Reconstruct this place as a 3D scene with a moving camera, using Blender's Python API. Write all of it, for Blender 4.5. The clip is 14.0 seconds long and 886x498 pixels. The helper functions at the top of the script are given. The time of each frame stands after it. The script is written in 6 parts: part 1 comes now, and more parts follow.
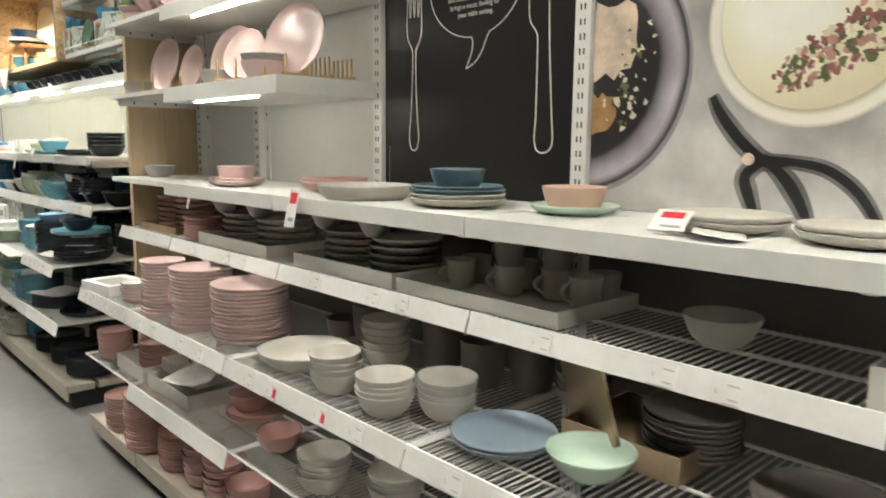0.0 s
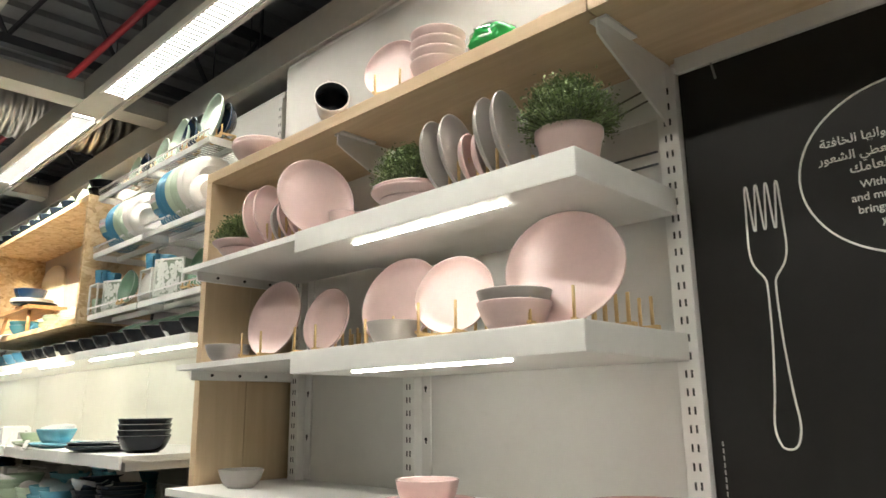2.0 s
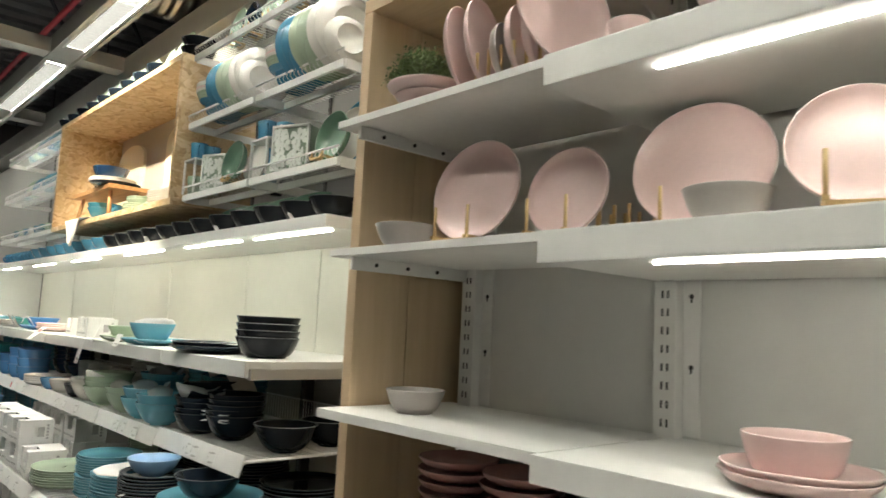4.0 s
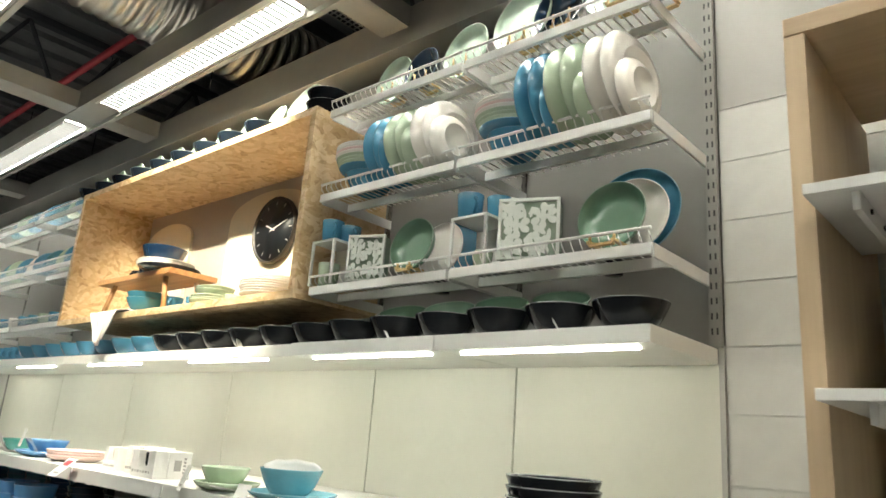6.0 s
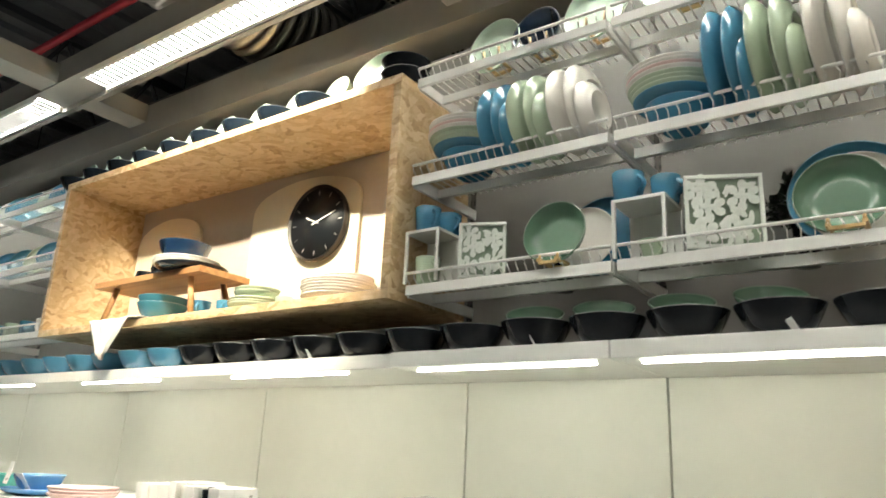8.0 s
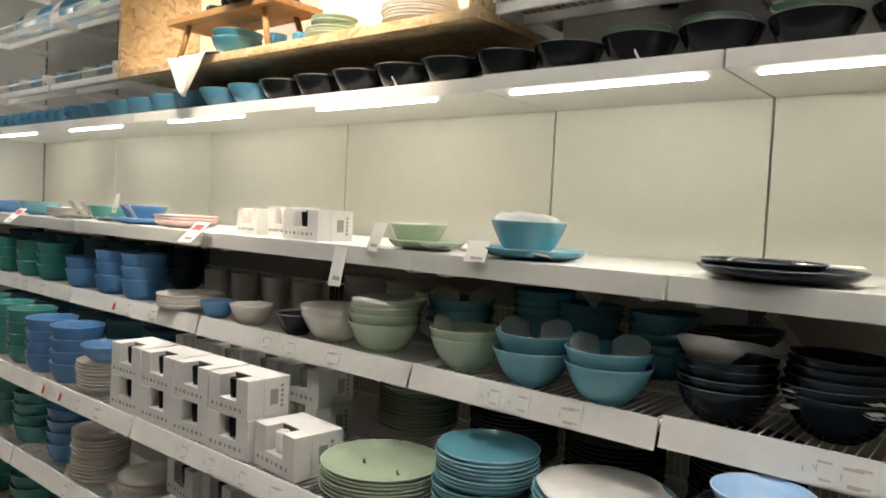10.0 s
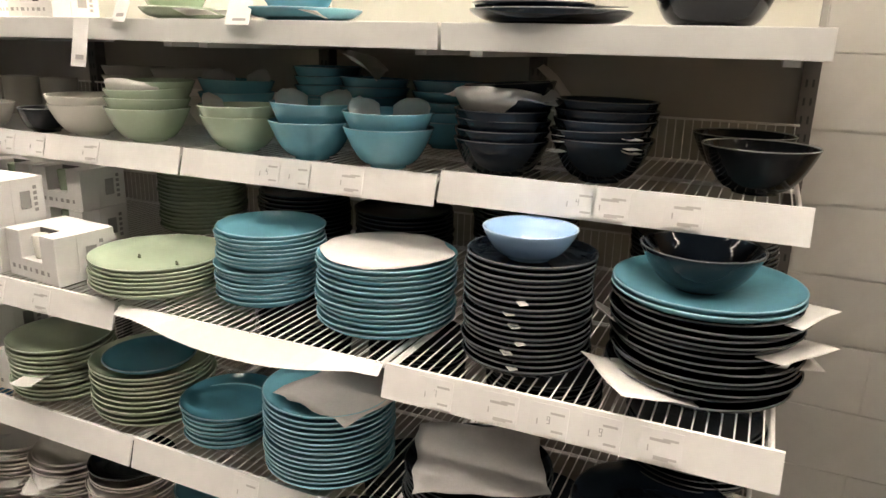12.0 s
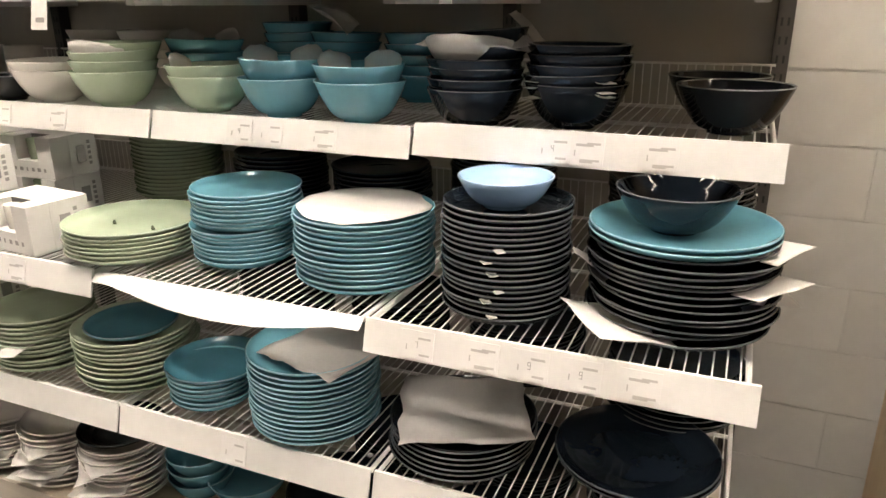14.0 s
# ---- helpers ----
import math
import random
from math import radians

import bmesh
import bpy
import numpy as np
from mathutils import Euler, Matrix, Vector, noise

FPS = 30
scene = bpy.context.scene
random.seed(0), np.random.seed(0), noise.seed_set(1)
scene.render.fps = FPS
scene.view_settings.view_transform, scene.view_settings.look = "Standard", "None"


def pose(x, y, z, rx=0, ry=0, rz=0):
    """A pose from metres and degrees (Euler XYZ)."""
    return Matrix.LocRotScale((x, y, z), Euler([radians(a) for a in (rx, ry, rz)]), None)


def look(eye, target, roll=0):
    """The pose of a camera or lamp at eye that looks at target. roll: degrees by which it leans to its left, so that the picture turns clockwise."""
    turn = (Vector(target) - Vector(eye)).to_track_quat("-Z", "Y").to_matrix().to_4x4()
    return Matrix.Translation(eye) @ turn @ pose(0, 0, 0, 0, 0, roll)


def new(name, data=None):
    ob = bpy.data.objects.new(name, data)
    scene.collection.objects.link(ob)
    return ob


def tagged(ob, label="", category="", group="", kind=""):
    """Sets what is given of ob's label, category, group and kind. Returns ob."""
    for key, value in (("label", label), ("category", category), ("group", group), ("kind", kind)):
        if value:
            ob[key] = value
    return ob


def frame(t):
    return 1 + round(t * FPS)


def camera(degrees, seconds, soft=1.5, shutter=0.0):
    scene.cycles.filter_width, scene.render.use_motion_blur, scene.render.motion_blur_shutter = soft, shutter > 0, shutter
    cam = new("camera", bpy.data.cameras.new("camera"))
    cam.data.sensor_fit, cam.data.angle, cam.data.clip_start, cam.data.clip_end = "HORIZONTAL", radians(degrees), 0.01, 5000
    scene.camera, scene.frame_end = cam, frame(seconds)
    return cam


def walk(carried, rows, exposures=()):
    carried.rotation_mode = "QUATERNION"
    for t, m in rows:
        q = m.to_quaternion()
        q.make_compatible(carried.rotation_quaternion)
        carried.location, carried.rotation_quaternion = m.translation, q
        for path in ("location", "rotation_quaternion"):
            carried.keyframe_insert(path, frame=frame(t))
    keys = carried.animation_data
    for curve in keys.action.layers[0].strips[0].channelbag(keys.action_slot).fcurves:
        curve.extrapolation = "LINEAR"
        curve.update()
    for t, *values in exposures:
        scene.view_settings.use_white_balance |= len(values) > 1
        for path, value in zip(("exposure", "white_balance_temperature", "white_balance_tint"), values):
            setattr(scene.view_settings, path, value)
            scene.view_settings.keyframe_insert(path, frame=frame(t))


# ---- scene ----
cam = camera(63.6, 14.0, soft=1.5, shutter=0.2)
PATH = [
    (0, (-0.067, 0.004, 1.409), (1.279, 1.455, 1.12), 0.5),
    (0.5, (-0.071, 0.387, 1.441), (1.265, 1.87, 1.312), -2.3),
    (0.7, (-0.04, 0.557, 1.436), (1.324, 2.019, 1.375), -1.1),
    (1, (-0.01, 0.743, 1.423), (1.319, 2.225, 1.621), -0.2),
    (1.5, (0.025, 1.074, 1.452), (1.323, 2.553, 1.808), 0.8),
    (2, (0.044, 1.353, 1.469), (1.442, 2.714, 1.912), -0.7),
    (2.5, (0.077, 1.576, 1.467), (1.542, 2.852, 1.943), 1.7),
    (3, (0.148, 1.732, 1.473), (1.638, 2.935, 2.049), 1.5),
    (3.5, (0.208, 1.92, 1.49), (1.596, 3.326, 1.802), 2.6),
    (4, (0.146, 2.137, 1.445), (1.486, 3.605, 1.667), 2.8),
    (4.2, (0.114, 2.239, 1.419), (1.421, 3.729, 1.685), 2.0),
    (6.3, (-0.052, 3.464, 1.516), (1.41, 4.679, 2.137), 4.3),
    (6.5, (-0.041, 3.551, 1.521), (1.455, 4.688, 2.204), 3.3),
    (7, (-0.018, 3.75, 1.551), (1.559, 4.753, 2.264), 2.6),
    (7.5, (-0.055, 3.882, 1.537), (1.544, 4.847, 2.252), 2.9),
    (7.7, (-0.105, 3.923, 1.527), (1.475, 4.95, 2.198), 3.2),
    (9.8, (-0.146, 4.074, 1.444), (1.395, 5.348, 1.425), 2.2),
    (10, (-0.141, 4.073, 1.415), (1.409, 5.333, 1.323), 2.8),
    (10.5, (-0.124, 4.09, 1.352), (1.497, 5.235, 1.102), 3.7),
    (11, (-0.097, 4.091, 1.325), (1.594, 5.082, 0.93), 2.3),
    (11.5, (-0.068, 4.058, 1.29), (1.675, 4.903, 0.791), 2.2),
    (12, (-0.051, 4.037, 1.291), (1.708, 4.816, 0.744), 1.6),
    (12.5, (-0.06, 4.018, 1.286), (1.705, 4.762, 0.71), 0.9),
    (13, (-0.037, 4.022, 1.278), (1.731, 4.726, 0.666), 0.7),
    (13.5, (-0.045, 4.016, 1.275), (1.718, 4.723, 0.649), -0.1),
    (14, (-0.043, 4.02, 1.271), (1.701, 4.755, 0.626), -0.3),
]
walk(cam, [(t, look(eye, target, roll)) for t, eye, target, roll in PATH],
     [(0.0, -0.24, 6800, 5), (0.6, 0.0, 6850, 5), (1.5, -0.10, 6800, 6), (2.5, -0.29, 6900, 8), (4.2, -0.60, 6800, 4), (6.3, -0.56, 6800, 3), (7.7, -0.58, 6800, 4), (9.8, -0.97, 7000, 10), (10.5, -0.52, 6950, 12), (11.5, -0.06, 7350, 15), (12.7, -0.16, 7600, 15), (14.0, 0.22, 7600, 16)])

# ---- world and exposure ----
world = bpy.data.worlds.new("store_gloom")
scene.world = world
world.use_nodes = True
world.node_tree.nodes["Background"].inputs[0].default_value = (0.9, 0.93, 1.0, 1)
world.node_tree.nodes["Background"].inputs[1].default_value = 0.02
scene.view_settings.exposure = 0.0

LUMINAIRE = 65.0
STRIP = 84.0
BLUE_STRIP = 84.0

# narrow ceiling spot aimed into the strand board box
beam = bpy.data.lights.new("box_spot", "SPOT")
beam.energy, beam.color, beam.spot_size, beam.spot_blend, beam.shadow_soft_size = 480, (1.0, 0.90, 0.74), radians(74), 0.35, 0.02
new("box_spot", beam).matrix_world = look((0.60, 5.62, 3.06), (1.69, 6.02, 2.16))

# ---- materials ----


def mat(name, color, rough=0.5, metal=0.0, vary=0.12, scale=6.0, bump=0.0, bump_scale=60.0, spec=0.5, coat=0.0, rand=0.0):
    m = bpy.data.materials.new(name)
    m.use_nodes = True
    nt = m.node_tree
    b = nt.nodes["Principled BSDF"]
    b.inputs["Roughness"].default_value = rough
    b.inputs["Metallic"].default_value = metal
    b.inputs["Specular IOR Level"].default_value = spec
    b.inputs["Coat Weight"].default_value = coat
    b.inputs["Coat Roughness"].default_value = 0.08
    tc = nt.nodes.new("ShaderNodeTexCoord")
    n1 = nt.nodes.new("ShaderNodeTexNoise")
    n1.inputs["Scale"].default_value = scale
    n1.inputs["Detail"].default_value = 6
    n2 = nt.nodes.new("ShaderNodeTexNoise")
    n2.inputs["Scale"].default_value = scale * 14
    n2.inputs["Detail"].default_value = 3
    nt.links.new(tc.outputs["Object"], n1.inputs["Vector"])
    nt.links.new(tc.outputs["Object"], n2.inputs["Vector"])
    add = nt.nodes.new("ShaderNodeMath")
    add.operation = "MULTIPLY_ADD"
    add.inputs[1].default_value = 0.35
    nt.links.new(n2.outputs[0], add.inputs[0])
    nt.links.new(n1.outputs[0], add.inputs[2])
    ramp = nt.nodes.new("ShaderNodeMapRange")
    ramp.inputs[1].default_value, ramp.inputs[2].default_value = 0.45, 0.9
    ramp.inputs[3].default_value, ramp.inputs[4].default_value = 1 - vary, 1 + vary * 0.6
    nt.links.new(add.outputs[0], ramp.inputs[0])
    mul = nt.nodes.new("ShaderNodeVectorMath")
    mul.operation = "SCALE"
    mul.inputs[0].default_value = color
    last = ramp.outputs[0]
    if rand:
        oi = nt.nodes.new("ShaderNodeObjectInfo")
        rr = nt.nodes.new("ShaderNodeMapRange")
        rr.inputs[3].default_value, rr.inputs[4].default_value = 1 - rand, 1 + rand
        nt.links.new(oi.outputs["Random"], rr.inputs[0])
        mm = nt.nodes.new("ShaderNodeMath")
        mm.operation = "MULTIPLY"
        nt.links.new(last, mm.inputs[0])
        nt.links.new(rr.outputs[0], mm.inputs[1])
        last = mm.outputs[0]
    nt.links.new(last, mul.inputs["Scale"])
    nt.links.new(mul.outputs[0], b.inputs["Base Color"])
    if bump:
        n3 = nt.nodes.new("ShaderNodeTexNoise")
        n3.inputs["Scale"].default_value = bump_scale
        n3.inputs["Detail"].default_value = 4
        nt.links.new(tc.outputs["Object"], n3.inputs["Vector"])
        bp = nt.nodes.new("ShaderNodeBump")
        bp.inputs["Strength"].default_value = bump
        bp.inputs["Distance"].default_value = 0.004
        nt.links.new(n3.outputs[0], bp.inputs["Height"])
        nt.links.new(bp.outputs[0], b.inputs["Normal"])
    return m


def wood(name, dark, light, axis="Z", scale=9.0, rough=0.5):
    m = bpy.data.materials.new(name)
    m.use_nodes = True
    nt = m.node_tree
    b = nt.nodes["Principled BSDF"]
    b.inputs["Roughness"].default_value = rough
    tc = nt.nodes.new("ShaderNodeTexCoord")
    mp = nt.nodes.new("ShaderNodeMapping")
    mp.inputs["Scale"].default_value = {"X": (1, 14, 14), "Y": (14, 1, 14), "Z": (14, 14, 1)}[axis]
    n1 = nt.nodes.new("ShaderNodeTexNoise")
    n1.inputs["Scale"].default_value = scale * 0.25
    n1.inputs["Detail"].default_value = 8
    n1.inputs["Distortion"].default_value = 0.6
    nt.links.new(tc.outputs["Object"], mp.inputs["Vector"])
    nt.links.new(mp.outputs[0], n1.inputs["Vector"])
    r = nt.nodes.new("ShaderNodeValToRGB")
    r.color_ramp.elements[0].position, r.color_ramp.elements[1].position = 0.3, 0.72
    r.color_ramp.elements[0].color, r.color_ramp.elements[1].color = (*dark, 1), (*light, 1)
    nt.links.new(n1.outputs[0], r.inputs[0])
    nt.links.new(r.outputs[0], b.inputs["Base Color"])
    bp = nt.nodes.new("ShaderNodeBump")
    bp.inputs["Strength"].default_value, bp.inputs["Distance"].default_value = 0.15, 0.002
    nt.links.new(n1.outputs[0], bp.inputs["Height"])
    nt.links.new(bp.outputs[0], b.inputs["Normal"])
    return m


def strand_board(name):
    m = bpy.data.materials.new(name)
    m.use_nodes = True
    nt = m.node_tree
    b = nt.nodes["Principled BSDF"]
    b.inputs["Roughness"].default_value = 0.6
    tc = nt.nodes.new("ShaderNodeTexCoord")
    warp = nt.nodes.new("ShaderNodeTexNoise")
    warp.inputs["Scale"].default_value = 9
    mix = nt.nodes.new("ShaderNodeVectorMath")
    mix.operation = "MULTIPLY_ADD"
    mix.inputs[1].default_value = (0.12, 0.12, 0.12)
    nt.links.new(tc.outputs["Object"], warp.inputs["Vector"])
    nt.links.new(warp.outputs["Color"], mix.inputs[0])
    nt.links.new(tc.outputs["Object"], mix.inputs[2])
    mp = nt.nodes.new("ShaderNodeMapping")
    mp.inputs["Scale"].default_value = (26, 15, 40)
    mp.inputs["Rotation"].default_value = (0.3, 0.5, 0.4)
    nt.links.new(mix.outputs[0], mp.inputs["Vector"])
    v = nt.nodes.new("ShaderNodeTexVoronoi")
    v.inputs["Scale"].default_value = 1.4
    nt.links.new(mp.outputs[0], v.inputs["Vector"])
    n = nt.nodes.new("ShaderNodeTexNoise")
    n.inputs["Scale"].default_value = 3.0
    n.inputs["Detail"].default_value = 8
    nt.links.new(mp.outputs[0], n.inputs["Vector"])
    sep = nt.nodes.new("ShaderNodeSeparateColor")
    nt.links.new(v.outputs["Color"], sep.inputs[0])
    avg = nt.nodes.new("ShaderNodeMath")
    avg.operation = "MULTIPLY_ADD"
    avg.inputs[1].default_value = 0.55
    nt.links.new(sep.outputs[0], avg.inputs[0])
    half = nt.nodes.new("ShaderNodeMath")
    half.operation = "MULTIPLY"
    half.inputs[1].default_value = 0.5
    nt.links.new(n.outputs[0], half.inputs[0])
    nt.links.new(half.outputs[0], avg.inputs[2])
    r = nt.nodes.new("ShaderNodeValToRGB")
    r.color_ramp.elements[0].position, r.color_ramp.elements[1].position = 0.12, 0.75
    r.color_ramp.elements[0].color, r.color_ramp.elements[1].color = (0.30, 0.18, 0.085, 1), (0.66, 0.50, 0.31, 1)
    e = r.color_ramp.elements.new(0.35)
    e.color = (0.52, 0.36, 0.19, 1)
    nt.links.new(avg.outputs[0], r.inputs[0])
    nt.links.new(r.outputs[0], b.inputs["Base Color"])
    bp = nt.nodes.new("ShaderNodeBump")
    bp.inputs["Strength"].default_value, bp.inputs["Distance"].default_value = 0.3, 0.003
    nt.links.new(avg.outputs[0], bp.inputs["Height"])
    nt.links.new(bp.outputs[0], b.inputs["Normal"])
    return m


def glow(name, color, strength):
    m = bpy.data.materials.new(name)
    m.use_nodes = True
    nt = m.node_tree
    nt.nodes.remove(nt.nodes["Principled BSDF"])
    e = nt.nodes.new("ShaderNodeEmission")
    e.inputs[0].default_value, e.inputs[1].default_value = (*color, 1), strength
    nt.links.new(e.outputs[0], nt.nodes["Material Output"].inputs[0])
    return m


M = {
    "white_metal": mat("white_metal", (0.80, 0.79, 0.765), 0.42, vary=0.08, scale=3, bump=0.05, bump_scale=200),
    "white_board": mat("white_board", (0.78, 0.78, 0.75), 0.4, vary=0.06, scale=2.5, bump=0.04, bump_scale=120),
    "wall_paint": mat("wall_paint", (0.64, 0.635, 0.605), 0.7, vary=0.09, scale=1.6, bump=0.12, bump_scale=90),
    "wall_panel": mat("wall_panel", (0.70, 0.69, 0.66), 0.6, vary=0.06, scale=1.3, bump=0.05, bump_scale=150),
    "cream_panel": mat("cream_panel", (0.76, 0.755, 0.68), 0.45, vary=0.05, scale=1.2, bump=0.03, bump_scale=140),
    "ply_face": wood("ply_face", (0.58, 0.43, 0.27), (0.66, 0.51, 0.34), "Z"),
    "ply_long": wood("ply_long", (0.50, 0.36, 0.22), (0.60, 0.45, 0.29), "Y"),
    "pine": wood("pine", (0.44, 0.33, 0.20), (0.60, 0.48, 0.33), "Y"),
    "bamboo": wood("bamboo", (0.50, 0.33, 0.14), (0.68, 0.48, 0.23), "Z", 14),
    "bench_wood": wood("bench_wood", (0.30, 0.15, 0.06), (0.48, 0.27, 0.12), "Y"),
    "osb": strand_board("strand_board"),
    "concrete": mat("concrete", (0.24, 0.236, 0.232), 0.35, vary=0.22, scale=1.1, bump=0.1, bump_scale=40),
    "black_board": mat("black_board", (0.015, 0.0147, 0.014), 0.42, vary=0.2, scale=2, spec=0.3),
    "chalk": mat("chalk", (0.78, 0.76, 0.72), 0.8, vary=0.15, scale=30),
    "pink": mat("pink_glaze", (0.74, 0.55, 0.525), 0.28, vary=0.06, scale=9, bump=0.04, bump_scale=70, rand=0.05, coat=0.15),
    "pink_dark": mat("rose_glaze", (0.60, 0.35, 0.32), 0.35, vary=0.07, scale=9, bump=0.04, rand=0.06),
    "grey": mat("grey_glaze", (0.40, 0.37, 0.345), 0.32, vary=0.07, scale=9, bump=0.03, rand=0.05),
    "beige": mat("beige_glaze", (0.565, 0.535, 0.485), 0.3, vary=0.06, scale=9, bump=0.03, rand=0.05),
    "white": mat("white_glaze", (0.78, 0.75, 0.70), 0.22, vary=0.04, scale=9, rand=0.03, coat=0.2),
    "turq": mat("turquoise_glaze", (0.125, 0.36, 0.45), 0.2, vary=0.10, scale=7, rand=0.08, coat=0.3),
    "azure": mat("azure_glaze", (0.06, 0.215, 0.34), 0.18, vary=0.10, scale=7, rand=0.08, coat=0.3),
    "teal": mat("teal_glaze", (0.05, 0.19, 0.255), 0.2, vary=0.10, scale=7, rand=0.08, coat=0.3),
    "blue": mat("blue_glaze", (0.08, 0.24, 0.48), 0.16, vary=0.08, scale=7, rand=0.05, coat=0.3),
    "jade": mat("jade_glaze", (0.035, 0.26, 0.23), 0.2, vary=0.10, scale=7, rand=0.08, coat=0.3),
    "sky": mat("pale_blue_glaze", (0.36, 0.58, 0.86), 0.15, vary=0.04, scale=7, coat=0.3),
    "slate": mat("slate_blue_glaze", (0.09, 0.15, 0.19), 0.3, vary=0.1, scale=8, rand=0.05),
    "steel_blue": mat("steel_blue_glaze", (0.22, 0.28, 0.34), 0.3, vary=0.08, scale=8, rand=0.05),
    "taupe": mat("taupe_glaze", (0.17, 0.15, 0.135), 0.35, vary=0.08, scale=8, rand=0.06),
    "navy": mat("navy_glaze", (0.010, 0.016, 0.025), 0.05, vary=0.15, scale=7, rand=0.2, spec=0.26),
    "navy_blue": mat("deep_blue_glaze", (0.009, 0.026, 0.060), 0.1, vary=0.15, scale=7, coat=0.4),
    "black": mat("black_glaze", (0.009, 0.011, 0.014), 0.06, vary=0.2, scale=7, spec=0.2),
    "green": mat("pale_green_glaze", (0.41, 0.50, 0.37), 0.2, vary=0.06, scale=7, rand=0.06, coat=0.3),
    "mint": mat("mint_glaze", (0.58, 0.73, 0.61), 0.2, vary=0.05, scale=7, rand=0.04, coat=0.3),
    "sage": mat("sage_glaze", (0.125, 0.225, 0.155), 0.16, vary=0.06, scale=7, coat=0.3),
    "peach": mat("peach_glaze", (0.70, 0.46, 0.36), 0.35, vary=0.05, scale=9),
    "paper": mat("tissue_paper", (0.62, 0.605, 0.58), 0.75, vary=0.1, scale=12, bump=0.3, bump_scale=45),
    # darker copy of the white tissue, with the shelf's shade in its colour
    "tissue": mat("shaded_tissue", (0.40, 0.39, 0.375), 0.75, vary=0.12, scale=12, bump=0.3, bump_scale=45),
    "card": mat("white_card", (0.80, 0.79, 0.77), 0.55, vary=0.05, scale=8),
    "carton": mat("carton", (0.72, 0.69, 0.64), 0.6, vary=0.07, scale=6),
    "brown_card": mat("brown_cardboard", (0.36, 0.26, 0.17), 0.8, vary=0.12, scale=8, bump=0.15, bump_scale=120),
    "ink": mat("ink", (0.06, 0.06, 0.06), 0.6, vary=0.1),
    "faint_ink": mat("faint_ink", (0.52, 0.50, 0.48), 0.6),
    "grey_ink": mat("grey_ink", (0.35, 0.34, 0.33), 0.6, vary=0.1),
    "red": mat("red_print", (0.70, 0.04, 0.06), 0.5, vary=0.08),
    "dark_gap": mat("dark_rubber", (0.03, 0.03, 0.03), 0.7),
    "dark_steel": mat("dark_steel", (0.10, 0.095, 0.09), 0.5, metal=0.3),
    "far_wall": mat("far_wall", (0.22, 0.21, 0.20), 0.7, vary=0.2, scale=0.6),
    "shop_wall": mat("shop_wall", (0.30, 0.295, 0.28), 0.7, vary=0.1, scale=0.6),
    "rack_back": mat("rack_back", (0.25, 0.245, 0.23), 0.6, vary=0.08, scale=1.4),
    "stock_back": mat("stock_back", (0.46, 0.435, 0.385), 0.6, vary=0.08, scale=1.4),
    "stock_shade": mat("stock_shade", (0.13, 0.12, 0.11), 0.6, vary=0.1, scale=1.4),
    "facing": mat("facing_board", (0.42, 0.41, 0.39), 0.6, vary=0.05, scale=1.3),
    "clock_rim": mat("clock_rim", (0.022, 0.016, 0.012), 0.5, vary=0.2),
    "pale_wood": wood("pale_wood", (0.52, 0.46, 0.38), (0.64, 0.58, 0.50), "Y"),
    "slate_dial": mat("slate_dial", (0.010, 0.012, 0.015), 0.4, spec=0.2),
    "lattice": mat("lattice_paint", (0.50, 0.49, 0.465), 0.6, vary=0.08, scale=2, bump=0.05),
    "roof": mat("roof_deck", (0.34, 0.35, 0.37), 0.6, vary=0.2, scale=1.5),
    "truss": mat("truss_steel", (0.10, 0.105, 0.12), 0.5, vary=0.15),
    "duct": mat("duct_foil", (0.58, 0.55, 0.50), 0.3, metal=0.85, vary=0.15, scale=5, bump=0.25, bump_scale=18),
    "red_pipe": mat("red_pipe", (0.45, 0.03, 0.05), 0.45),
    "leaf": mat("leaf", (0.16, 0.225, 0.085), 0.55, vary=0.6, scale=45),
    "dark_leaf": mat("dark_leaf", (0.012, 0.022, 0.012), 0.5, vary=0.3, scale=40),
    "stem": mat("stem", (0.05, 0.07, 0.03), 0.7),
    "soil": mat("soil", (0.04, 0.028, 0.02), 0.9, vary=0.3, scale=50, bump=0.5),
    "lace": mat("lace_white", (0.72, 0.75, 0.70), 0.45, vary=0.05),
    "lace_back": mat("lace_back", (0.25, 0.32, 0.24), 0.5, vary=0.08),
    "cloth": mat("white_cloth", (0.76, 0.74, 0.70), 0.9, vary=0.06, scale=20, bump=0.3, bump_scale=150),
    "arch_card": mat("arch_card", (0.80, 0.72, 0.58), 0.7, vary=0.05, scale=2),
    "taupe_back": mat("taupe_back", (0.52, 0.455, 0.40), 0.7, vary=0.08, scale=3),
    "green_glass": mat("green_glass", (0.02, 0.30, 0.06), 0.08, vary=0.1, coat=0.5),
    "louvre": mat("louvre_blade", (0.04, 0.04, 0.04), 0.5, vary=0.05, spec=0.1),
    "lum": glow("luminaire_glow", (1.0, 0.97, 0.92), LUMINAIRE),
    "blue_led": glow("cool_strip_glow", (1.0, 0.98, 0.88), BLUE_STRIP),
    "uplight": glow("roof_fill_glow", (1.0, 0.95, 0.88), 1.5),
    "led": glow("strip_glow", (1.0, 0.97, 0.91), STRIP),
    "print_grey": mat("print_grey", (0.55, 0.53, 0.51), 0.45, vary=0.75, scale=2.2),
    "print_black": mat("print_black", (0.02, 0.019, 0.02), 0.4, vary=0.3, scale=9),
    "print_mauve": mat("print_mauve", (0.30, 0.275, 0.30), 0.45, vary=0.35, scale=3),
    "print_cream": mat("print_cream", (0.76, 0.70, 0.52), 0.45, vary=0.15, scale=3),
